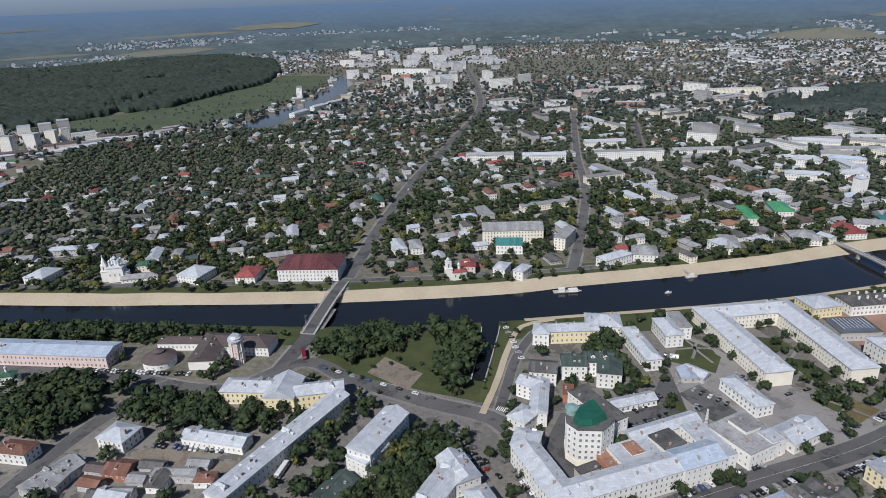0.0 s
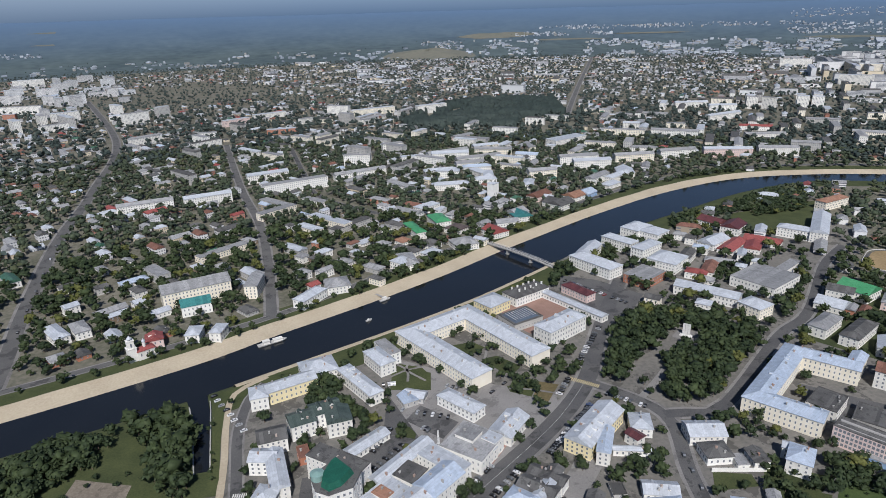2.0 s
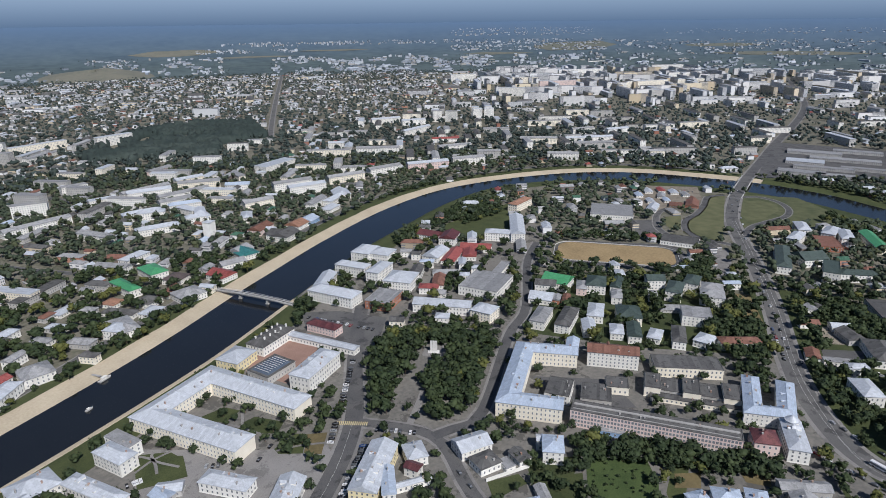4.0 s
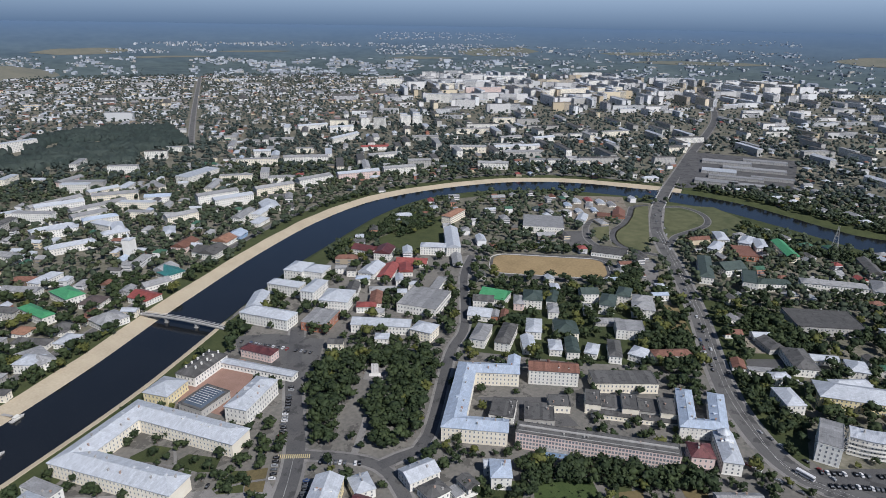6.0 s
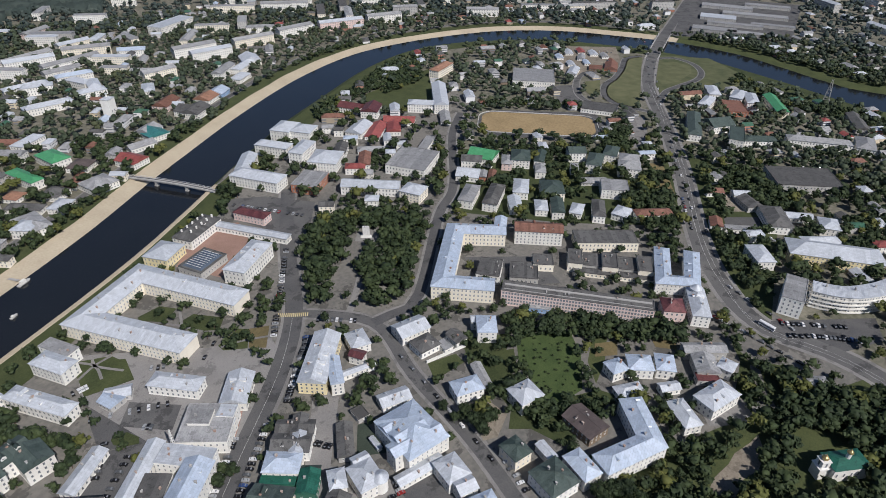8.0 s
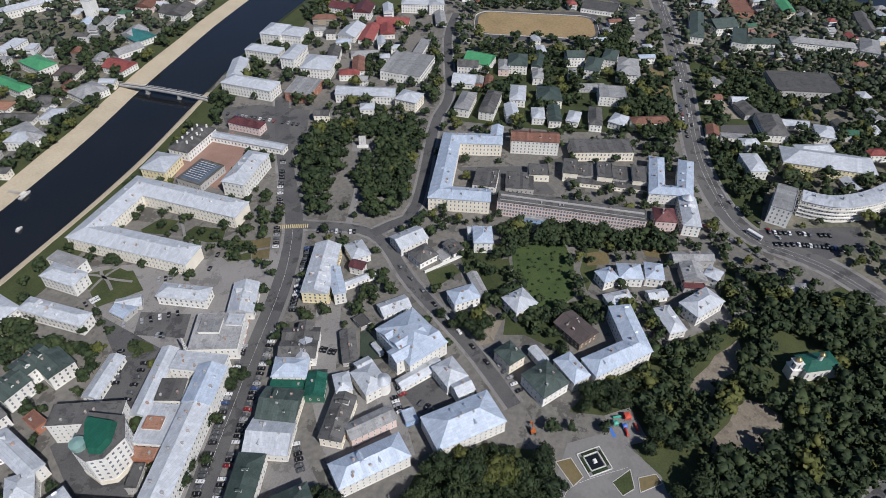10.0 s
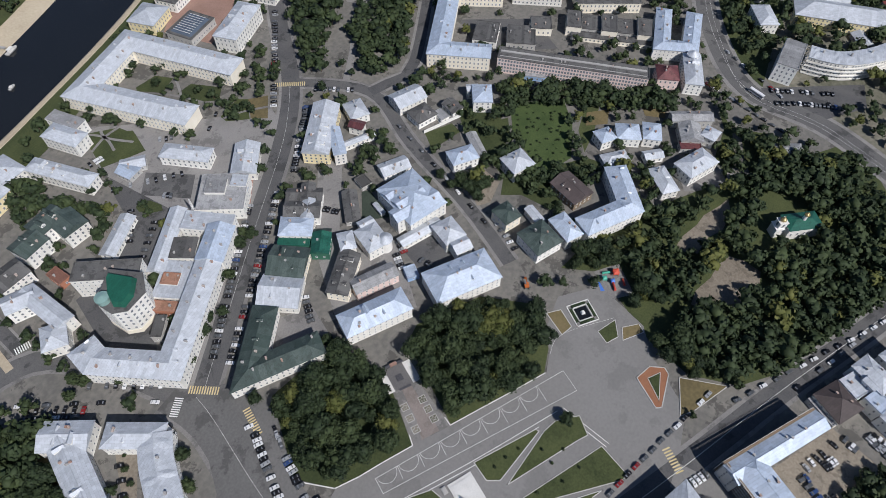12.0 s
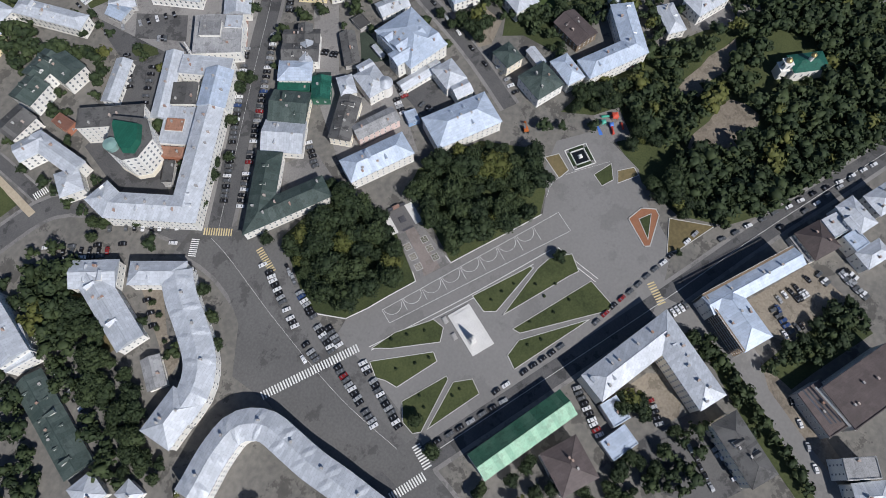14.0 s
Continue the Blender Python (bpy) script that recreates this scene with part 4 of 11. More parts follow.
drum(bm, 2.6, -11.2, -.3, 8.6, 3.9, 3.9, 24)
part("wall", bm, WALL["white"], b)
bm = bmesh.new()
drum(bm, 2.6, -11.2, 8.6, 8.9, 4.4, 4.4, 24)
drum(bm, 2.6, -11.2, 8.9, 11.4, 4.3, .15, 24)
part("turret_roof", bm, ROOF["lgrey"], b, "round conical metal roof")
b = building("house", "dark roofed brick yard house with a pink wing beside it", 151.0, 116.4)
wing(b, 151.0, 116.4, 26.0, 11.1, 12.3, 7, "gable", "cream", "dark", 2)
wing(b, 154.6, 100.2, 24.1, 8.7, -37.1, 7, "gable", "pink", "grey", 2)
b = building("town_house", "white house with light blue hipped metal roof facing the park", 135.5, 90.3, detail=True)
wing(b, 135.5, 90.3, 13.5, 35.4, 51.2, 9, "hip", "white", "blue", 3)
b = building("town_house", "white house with blue-grey hipped roof by the street corner", 173.4, 58.4, detail=True)
wing(b, 173.4, 58.4, 36.7, 19.8, -40.8, 9, "hip", "white", "blue", 3)
wing(b, 198.6, 76.2, 12.6, 14.8, -33.5, 7.4, "hip", "white", "lgrey", 2)
wing(b, 192.6, 66.6, 9.5, 9, -38, 7, "gable", "white", "lgrey", 2)
wing(b, 193.6, 91.4, 26, 6.2, -31.6, 4, "gable", "white", "lgrey", 1)
b = building("kiosk", "small blue metal box house in the court", 168.2, 85.3)
wing(b, 168.2, 85.3, 6.4, 7.6, -44.7, 3.2, "flat", "blue", "blue", 1, vents=False)
b = building("town_house", "small house with mossy dark green hipped roof", 222.7, 50.9)
wing(b, 222.7, 50.9, 10.9, 12.4, -30.1, 8, "hip", "cream", "dgreen", 2)
wing(b, 214.2, 28.4, 17.2, 17.5, -32.5, 8, "hip", "white", "dgreen", 2)
b = building("town_house", "white house with a pale blue hipped roof", 226.9, 17.4)
wing(b, 226.9, 17.4, 10.6, 17.2, -36.6, 8, "hip", "white", "blue", 2)
b = building("school_building", "long white L-shaped house under pale blue metal roof", 241.8, -1.8, detail=True)
bent_wing(b, [(229, 8.9), (254.3, -12.3), (280, 3.2)], 12.6, 10, "white", "blue", 3, 2.8, (True, True), 6)
b = building("house", "dark timber house with an umber roof", 257.3, 22.6)
wing(b, 257.3, 22.6, 14.7, 20.0, -29.5, 6, "gable", "wood", "umber", 2)
b = building("long_house", "white two-storey house with a bent plan and grey metal roof", 24.7, 188.2, detail=True)
wing(b, 24.7, 188.2, 21.3, 13.5, -65.3, 8, "gable", "white", "lgrey", 2)
wing(b, 13.0, 171.8, 40.5, 13.0, 60.2, 8, "gable", "white", "lgrey", 2)
b = building("office_building", "white building with a long curved wing and pale metal roof", 36.9, 160.2, detail=True)
wing(b, 36.9, 160.2, 26.3, 11.1, -66.8, 9, "hip", "white", "lgrey", 2)
wing(b, -18.7, 118.6, 21.8, 15.4, -8.3, 9, "hip", "white", "lgrey", 2)
b = building("garage_row", "long low block of garages with a dark green felt roof", -41.7, 168.3)
wing(b, -41.7, 168.3, 50.5, 13.2, 60.9, 3.5, "gable", "grey", "dgreen", 1)
b = building("apartment_house", "white block with a dark mansard edge beside the garages", -20.0, 201.5)
wing(b, -20.0, 201.5, 18.5, 13.1, 56.2, 9, "flat", "white", "lgrey", 3)
b = building("shed", "small grey shed in the yard", -4.7, 138.7)
wing(b, -4.7, 138.7, 14.4, 8.2, 44.5, 4, "gable", "white", "grey", 1)
b = building("house", "white-roofed yard houses at the edge of the trees", -59.7, 136.7)
wing(b, -59.7, 136.7, 11.0, 12.0, -25.4, 6, "hip", "white", "lgrey", 2)
wing(b, -53.4, 120.1, 7.3, 8.6, -15.8, 5, "hip", "white", "lgrey", 1)
b = building("administration_building", "white building with a green gabled metal roof by the square", 35.6, -27.3, detail=True)
wing(b, 35.6, -27.3, 49.5, 12.2, -33.4, 10, "gable", "white", "green", 3, vents=False)
b = building("house", "white house with a dark umber hipped roof", 31.2, -50.6)
wing(b, 31.2, -50.6, 17.6, 19.1, -40.5, 8, "hip", "white", "umber", 2)
b = building("administration_building", "four-storey cream L-shaped building with pale grey metal roof", 85.6, -60.4, detail=True)
bent_wing(b, [(66, -48.6), (103.3, -71.3), (81, -100)], 13.6, 13, "cream", "lgrey", 4, 3, (True, True), 4)
b = building("office_building", "scaffolded building with a pale blue and white metal roof", 144.9, -104.5, detail=True)
wing(b, 144.9, -104.5, 54.1, 9.0, -39.5, 12, "gable", "white", "blue", 4)
wing(b, 124.9, -101.5, 15.3, 29.9, 140.7, 12, "hip", "white", "blue", 4)
b = building("department_store", "wide dark flat-roofed building with roof skylight strips", 117.5, -163.3)
wing(b, 117, -165.2, 40, 21.5, -36, 11, "flat", "grey", "umber", 3)
wing(b, 99.4, -149, 12.5, 22, -38, 8, "flat", "grey", "umber", 2)
bm = bmesh.new()
beam(bm, Vector((-11.2, 21.5, 11.6)), Vector((-22.4, 3.7, 11.6)), .9, .5)
part("parapet", bm, STONE, b, "white parapet edge")
for k in range(3):
    bm = bmesh.new()
    beam(bm, Vector((-13.6 + k * 1.2, 25.4 - k * 1.9, 8.7)), Vector((-23.6 + k * 1.2, 10.2 - k * 1.9, 8.7)), .7, .5)
    part("roof_light", bm, GLASS, b, "narrow glazed roof light")
b = building("office_building", "cream office house with a dark grey hipped roof", 67.3, -118.4)
wing(b, 67.3, -118.4, 13, 29.4, -40, 11, "hip", "cream", "dark", 3)
b = building("office_building", "grey and white stepped building with a small roof deck", 79.1, -166.9)
wing(b, 79.1, -166.9, 8.8, 15.0, 26.2, 12, "flat", "white", "grey", 4)
wing(b, 70.2, -174.6, 10.6, 15.2, 28.2, 10, "hip", "white", "lgrey", 3)
b = building("kiosk", "blue flat-roofed box building in the yard", 61.9, -62.8)
wing(b, 61.9, -62.8, 8.8, 11.3, -37.6, 5, "flat", "grey", "blue", 1)
wing(b, 49.7, -68.7, 13.9, 9.8, -34.0, 4, "flat", "grey", "blue", 1)
b = building("office_building", "white building with stepped grey roofs", 201.1, -145.1)
wing(b, 201.1, -145.1, 11.3, 17.0, -35.3, 9, "hip", "white", "lgrey", 3)
wing(b, 192.6, -137.4, 9.8, 11, -40, 7, "flat", "white", "lgrey", 2)
wing(b, 188.0, -147.9, 8.9, 9.3, -35.6, 8, "flat", "white", "blue", 2)
wing(b, 183.9, -157.2, 15.3, 9.2, -37.6, 8, "hip", "white", "lgrey", 2)
wing(b, 195.5, -143.6, 4.5, 6, -36, 9.6, "gable", "white", "lgrey", 3)
b = building("corner_house", "low house with a brown hipped roof by the street", 181.2, -130.8)
wing(b, 181.2, -130.8, 15.6, 15.6, -39.3, 6.4, "hip", "cream", "umber", 2)
wing(b, 175.2, -125.6, 4, 15.2, -39.3, 3.6, "flat", "grey", "grey", 1)
b = building("office_building", "white house with a pale hipped metal roof", 215.2, -156.2)
wing(b, 215.2, -156.2, 15.0, 12.1, -36.8, 9, "hip", "white", "lgrey", 3)
b = building("palace", "long white and yellow palace in a U round a garden court", 208.7, 301.7, detail=True)
bent_wing(b, [(214, 256), (204.5, 332.5), (257, 337.5), (263.8, 256)], 17.5, 10, "cream", "lgrey", 3, 3.4, (True, True), 7)
b = building("mansion", "three-storey white plastered mansion with a pale grey hipped roof", 169.6, 316.4)
wing(b, 169.6, 316.4, 24.4, 11.8, -86.7, 9, "hip", "white", "lgrey", 3)
wing(b, 180.2, 324.9, 23.0, 8.8, -88.2, 9, "flat", "white", "grey", 3)
b = building("office_building", "two-storey white plastered office building with a pale grey hipped roof", 145.9, 298.3)
wing(b, 145.9, 298.3, 42.2, 9.9, -83.6, 8, "hip", "white", "lgrey", 2)
wing(b, 129.8, 330.2, 23.4, 20.0, -7.5, 8, "hip", "white", "lgrey", 2)
b = building("office_building", "two-storey white plastered office building with a pale grey hipped roof", 188.6, 242.6)
wing(b, 188.6, 242.6, 29.7, 10.8, -74.0, 7, "hip", "white", "lgrey", 2)
b = building("shop", "single-storey white plastered shop with a pale grey gabled roof", 199.8, 208.6)
wing(b, 199.8, 208.6, 24.1, 14.4, 26.0, 6, "gable", "white", "lgrey", 1)
b = building("canopy", "single-storey grey plastered canopy with a pale blue gabled roof", 164.9, 267.8)
wing(b, 164.9, 267.8, 10.5, 9.5, -94.1, 4, "gable", "grey", "blue", 1)
wing(b, 170.8, 268.9, 13.7, 8.4, -48.5, 4, "gable", "grey", "lgrey", 1)
b = building("corner_house", "yellow corner house with a pale blue-grey metal roof", 238.0, 178.1, detail=True)
wing(b, 238.0, 178.1, 42.9, 16.0, 19.7, 9, "gable", "yellow", "lgrey", 3)
wing(b, 232.2, 164.1, 7.1, 22.5, -50.9, 9, "gable", "white", "blue", 3)
b = building("house", "two-storey white plastered house with a pale grey hipped roof", 264.3, 168.0)
wing(b, 264.3, 168.0, 11.9, 15.2, -39.6, 6, "hip", "white", "lgrey", 2)
wing(b, 252.3, 161.0, 8.7, 6.7, -85.5, 6, "gable", "white", "maroon", 2)
b = building("shed", "single-storey white plastered shed with a pale grey gabled roof", 243.3, 155.2)
wing(b, 243.3, 155.2, 20.0, 3.8, -37.0, 4, "gable", "white", "lgrey", 1)
b = building("house", "two-storey white plastered house with a pale grey gabled roof", 288.5, 142.8)
wing(b, 288.5, 142.8, 14.3, 20.5, -122.8, 6, "gable", "white", "lgrey", 2)
b = building("house", "single-storey white plastered house with a dark grey hipped roof", 279.2, 128.5)
wing(b, 279.2, 128.5, 13.0, 14.4, -118.1, 5, "hip", "white", "dark", 1)
wing(b, 293.6, 113.2, 8.6, 11, -27.7, 5, "gable", "white", "dark", 1)
wing(b, 284.6, 117.4, 6.4, 9, -28.9, 3.4, "flat", "white", "grey", 1)
b = building("garden_wall", "white plastered garden wall beside the street house", 279.6, 114)
bm = bmesh.new()
box(bm, 0, 0, 0, 28.6, .35, 2.2)
box(bm, 0, 0, 2.2, 28.9, .6, .15)
part("wall", bm, WALL["white"], b, m=pose(0, 0, 0, 0, 0, -33.7))
b = building("house", "small pale-roofed yard house between green-roofed houses", 230.5, 36.5)
wing(b, 230.5, 36.5, 5, 11.5, -35.7, 5, "gable", "white", "lgrey", 1, vents=False)
b = building("house", "three-storey white house with a pale blue metal roof", 307.9, 98.4, detail=True)
wing(b, 307.9, 98.4, 12, 16, -66, 9, "hip", "white", "blue", 3)
wing(b, 312.5, 107, 7, 6, -62, 7, "gable", "white", "lgrey", 2)
b = building("canopy", "long ribbed grey canopy beside the house", 269.2, 87)
wing(b, 269.2, 87, 6, 20, -48, 3.6, "gable", "grey", "grey", 1, vents=False)
b = building("house", "two-storey white plastered house with a pale blue hipped roof", 254.5, 90.5)
wing(b, 254.5, 90.5, 11.4, 16.6, -133.8, 7, "hip", "white", "blue", 2)
b = building("shed", "single-storey white plastered shed with a pale grey gabled roof", 231.8, 125.6)
wing(b, 231.8, 125.6, 10.0, 17.4, -129.3, 4, "gable", "white", "lgrey", 1)
b = building("house", "two-storey white plastered house with a pale grey hipped roof", 262.4, 58.2)
wing(b, 262.4, 58.2, 14.1, 15.1, -124.2, 8, "hip", "white", "lgrey", 2)
b = building("terrace_house", "white house of three gabled blocks with pale blue roofs", 306.2, 15.5, detail=True)
wing(b, 306.2, 15.5, 10.3, 10.5, -133.3, 7, "hip", "white", "blue", 2)
wing(b, 315.1, 3.0, 14.3, 12.9, -69.3, 7, "hip", "white", "blue", 2)
wing(b, 321.5, -10.8, 10.8, 14.1, -75.6, 7, "hip", "white", "blue", 2)
b = building("house", "single-storey white plastered house with a pale grey hipped roof", 292.8, 4.8)
wing(b, 292.8, 4.8, 9.2, 16.1, -140.0, 4, "hip", "white", "lgrey", 1)
b = building("house", "single-storey white plastered house with a pale grey gabled roof", 305.3, -15.8)
wing(b, 305.3, -15.8, 6.4, 11.5, -145.5, 4, "gable", "white", "lgrey", 1)
b = building("house", "two-storey white plastered house with a pale grey hipped roof", 285.5, -25.7)
wing(b, 285.5, -25.7, 19.4, 10.3, -141.3, 6, "hip", "white", "lgrey", 2)
b = building("hotel", "white two-storey hotel with a grey hipped roof by the park", 305.2, -41.2, detail=True)
wing(b, 305.2, -41.2, 13.5, 23.3, -123.5, 8, "hip", "white", "lgrey", 2)
b = building("workshop", "single-storey grey plastered workshop with a grey gabled roof", 331.7, -33.5)
wing(b, 331.7, -33.5, 13.4, 15.1, -69.8, 6, "gable", "grey", "grey", 1)
wing(b, 322.5, -35.6, 13.0, 6.3, -69.7, 4, "flat", "grey", "maroon", 1)
wing(b, 346.4, -31.3, 26.2, 8.3, -65.4, 6, "gable", "grey", "grey", 1)
b = building("house", "two-storey white plastered house with a pale grey hipped roof", 334.8, -45.2)
wing(b, 334.8, -45.2, 8.8, 9.9, -106.2, 7, "hip", "white", "lgrey", 2)
b = building("house", "pink house with a steep brown-red roof with dormers", 374.1, -9.8)
wing(b, 379.3, -8.2, 14, 14.6, -72, 8.5, "hip", "pink", "maroon", 2, pitch=.6)
b = building("mansard_house", "three-storey white plastered mansard house with a pale grey hipped roof", 384.0, -23.1)
wing(b, 389.2, -23.5, 31, 11.5, 14, 9, "hip", "white", "lgrey", 3)
bm = bmesh.new()
drum(bm, 17, 2.4, -.3, 11.5, 4, 4, 20)
part("turret", bm, WALL["white"], b)
bm = bmesh.new()
drum(bm, 17, 2.4, 11.5, 12, 4.4, 4.4, 20)
drum(bm, 17, 2.4, 12, 14.6, 4, .6, 20)
part("turret_roof", bm, ROOF["lgrey"], b)
b = building("college_building", "long four-storey pink building with a dark flat roof", 357.9, 52.4, detail=True)
wing(b, 357.9, 52.4, 100.9, 12.0, -78.2, 12, "flat", "pink", "dark", 4, 1.45)
bm = bmesh.new()
box(bm, 0, 1.4, 12.2, 98, 1.3, .7)
box(bm, 0, -3.6, 12.2, 98, .4, .3)
part("roof_light", bm, CONCRETE, b, "long pale raised roof light", m=pose(0, 0, 0, 0, 0, -78.2))
wing(b, 346.6, 74.1, 14.6, 6, -76, 3.5, "flat", "blue", "grey", 1)
b = building("college_building", "cream and pale blue U-shaped college round a yard", 368.0, 150.5, detail=True)
wing(b, 426.3, 130.7, 20.2, 8.9, 15.5, 11, "gable", "cream", "blue", 3)
bent_wing(b, [(347, 107.5), (336, 141.5), (404.5, 160.5), (418.8, 124)], 14, 11, "cream", "blue", 3, 2.8, (False, False), 6)
b = building("sports_hall", "two-storey white plastered sports hall with a dark grey flat roof", 371.6, 119.5)
wing(b, 371.6, 119.5, 16.7, 22.3, -78.1, 7, "flat", "white", "dark", 2)
b = building("workshop", "single-storey cream plastered workshop with a dark grey flat roof", 398.6, 87.2)
wing(b, 398.6, 87.2, 15.0, 13.9, -69.7, 6, "flat", "cream", "dark", 1)
wing(b, 380.9, 96.3, 20.3, 20.7, -71.8, 5, "flat", "grey", "dark", 1)
b = building("apartment_house", "four-storey white plastered apartment house with a brown gabled roof", 432.4, 101.1)
wing(b, 432.4, 101.1, 37.0, 14.5, -70.7, 12, "gable", "white", "brown", 4)
b = building("workshop", "two-storey cream plastered workshop with a dark grey flat roof", 447.4, 51.1)
wing(b, 447.4, 51.1, 48.1, 18.9, -65.3, 8, "flat", "cream", "dark", 2)
b = building("workshop", "single-storey cream plastered workshop with a dark grey flat roof", 404.6, 59.9)
wing(b, 410.8, 66.0, 10.6, 19.5, -75.8, 7.5, "flat", "cream", "dark", 1)
wing(b, 416.6, 41.3, 11.2, 19.5, -75.8, 7.5, "flat", "cream", "dark", 1)
wing(b, 422.8, 16.5, 10.8, 19.5, -75.8, 7.5, "flat", "cream", "dark", 1)
wing(b, 416.2, 54.2, 14.2, 17, -75.8, 4.5, "flat", "grey", "dark", 1)
wing(b, 422.2, 29.2, 14.2, 17, -75.8, 4.5, "flat", "grey", "dark", 1)
wing(b, 406.2, 36.4, 57, 6.5, -76.6, 3.4, "flat", "cream", "dark", 1)
b = building("mansion", "two-storey white plastered mansion with a pale blue hipped roof", 432.2, -1.0)
bent_wing(b, [(448, 8.5), (406, 1.5), (412, -17.5), (452, -13)], 10.5, 9, "white", "blue", 3, 2.4, (True, True), 8)
b = building("hotel", "white hotel block with a flat roof", 426.5, -82.6)
wing(b, 426.5, -82.6, 30.3, 13.8, -6.4, 14, "flat", "white", "grey", 4)
b = building("apartment_house", "three-storey yellow plastered apartment house with a pale grey hipped roof", 499.0, -112.9)
wing(b, 499.0, -112.9, 66.6, 23.1, -80.5, 9, "hip", "yellow", "lgrey", 3)
b = building("villa", "white villa with a black hipped roof by the river", 323.8, 347.0, detail=True)
wing(b, 323.8, 347.0, 17.5, 37.4, -85.5, 8, "hip", "white", "dark", 2)
for k in range(10):
    bm = bmesh.new()
    u, v = (k % 5 - 2) * 6.4 + (k // 5) * 2, (-1 if k < 5 else 1) * 3.6
    box(bm, v, u, 9, .9, 1.2, 3.4)
    box(bm, v, u, 12.4, 1.15, 1.45, .15)
    part("chimney", bm, WALL["white"], b, "white plastered chimney", m=pose(0, 0, 0, 0, 0, -85.5))
b = building("manor", "pink manor with a maroon hipped roof", 362.6, 324.3)
wing(b, 362.6, 324.3, 29.0, 10.6, -86.3, 7, "hip", "pink", "maroon", 2)
b = building("civic_hall", "long white three-storey civic building by the footbridge", 415.6, 358.1, detail=True)
wing(b, 415.6, 358.1, 48.5, 18.1, -84.3, 10, "hip", "white", "lgrey", 3)
wing(b, 435.7, 387.0, 14.0, 33.3, -63.7, 9, "gable", "white", "lgrey", 3)
b = building("hospital", "three-storey white plastered hospital with a pale grey hipped roof", 475.7, 384.8)
wing(b, 475.7, 384.8, 34.6, 14.0, -82.2, 11, "hip", "white", "lgrey", 3)
wing(b, 478.9, 353.5, 14.0, 31.3, -81.8, 13, "hip", "white", "lgrey", 4)
b = building("hospital", "three-storey white plastered hospital with a pale grey hipped roof", 516.2, 399.9)
wing(b, 516.2, 399.9, 21.2, 27.1, -80.6, 12, "hip", "white", "lgrey", 3)
wing(b, 519.9, 379.3, 21.6, 21.2, -80.2, 12, "hip", "white", "lgrey", 3)
b = building("hospital", "three-storey white plastered hospital with a pale grey hipped roof", 475.1, 324.3)
wing(b, 475.1, 324.3, 27.4, 28.4, -74.3, 10, "hip", "white", "lgrey", 3)
b = building("brick_house", "red brick corner house with a flat grey roof", 433.0, 314.4)
wing(b, 433.0, 314.4, 23.5, 30.6, -80.0, 8, "flat", "brick", "grey", 2)
b = building("shop_row", "single-storey white plastered shop row with a pale grey gabled roof", 342.8, 309.3)
wing(b, 342.8, 309.3, 64.5, 7.6, -83.1, 5, "gable", "white", "lgrey", 1)
b = building("office_building", "two-storey yellow plastered office building with a pale grey hipped roof", 287.9, 346.5)
wing(b, 287.9, 346.5, 20.0, 22.5, -81.1, 8, "hip", "yellow", "lgrey", 2)
b = building("theatre", "white hall with a pale hipped roof and tall front", 303.9, 281.4)
wing(b, 303.9, 281.4, 16.7, 40.4, -81.5, 12, "hip", "white", "lgrey", 3)
b = building("pavilion", "low building with a dark glazed flat roof in a paved court", 292.0, 314.0)
wing(b, 292.0, 314.0, 21.2, 27.5, -90.3, 6, "flat", "grey", "dark", 1)
bm = bmesh.new()
prism(bm, [(-8.6, -11.6), (8.6, -11.6), (8.6, 11.6), (-8.6, 11.6)], 6.1, 7.6, .8)
hall = part("roof_light", bm, mat("hall_glazing", (0.06, 0.08, 0.11), (0.1, 0.125, 0.16), 0.2, spec=0.6, bump=0.0), b, "bluish glazed hall roof", m=pose(0, 0, 0, 0, 0, -90.3))
for k in range(9):
    bm = bmesh.new()
    box(bm, 0, (k - 4) * 2.4, 7.5, 14, .25, .25)
    part("rib", bm, FRAME, hall)
b = building("sports_hall", "white sports hall with a flat grey roof and window band", 509.8, 248.7)
wing(b, 509.8, 248.7, 38.7, 45.3, -84.2, 9, "flat", "white", "grey", 2)
wing(b, 555.6, 255.3, 9.5, 32.5, -81.0, 6, "flat", "white", "grey", 1)
b = building("long_house", "two-storey white plastered long house with a pale grey gabled roof", 447.5, 260.0)
wing(b, 447.5, 260.0, 51.6, 15.3, -69.9, 8, "gable", "white", "lgrey", 2)
wing(b, 453.8, 220.7, 19.3, 17.8, -89.5, 9, "hip", "cream", "lgrey", 3)
b = building("house", "two-storey white plastered house with a bright green gabled roof", 550.7, 192.0)
wing(b, 550.7, 192.0, 25.3, 23.8, -88.3, 8, "gable", "white", "lime", 2)
b = building("house", "two-storey white plastered house with a dark grey gabled roof", 536.3, 198.4)
wing(b, 536.3, 198.4, 19.4, 14.7, -71.3, 8, "gable", "white", "dark", 2)
b = building("house", "single-storey white plastered house with a pale grey gabled roof", 511.6, 192.0)
wing(b, 511.6, 192.0, 20.9, 19.0, -76.8, 5, "gable", "white", "lgrey", 1)
b = building("house", "two-storey white plastered house with a grey hipped roof", 469.7, 174.5)
wing(b, 469.7, 174.5, 12.7, 30.5, -82.3, 8, "hip", "white", "grey", 2)
b = building("house", "three-storey white plastered house with a dark grey hipped roof", 477.0, 154.1)
wing(b, 477.0, 154.1, 12.5, 38.0, -82.4, 8, "hip", "white", "dark", 3)
b = building("cottage_row", "low white cottages with red metal roofs", 565.8, 319.6)
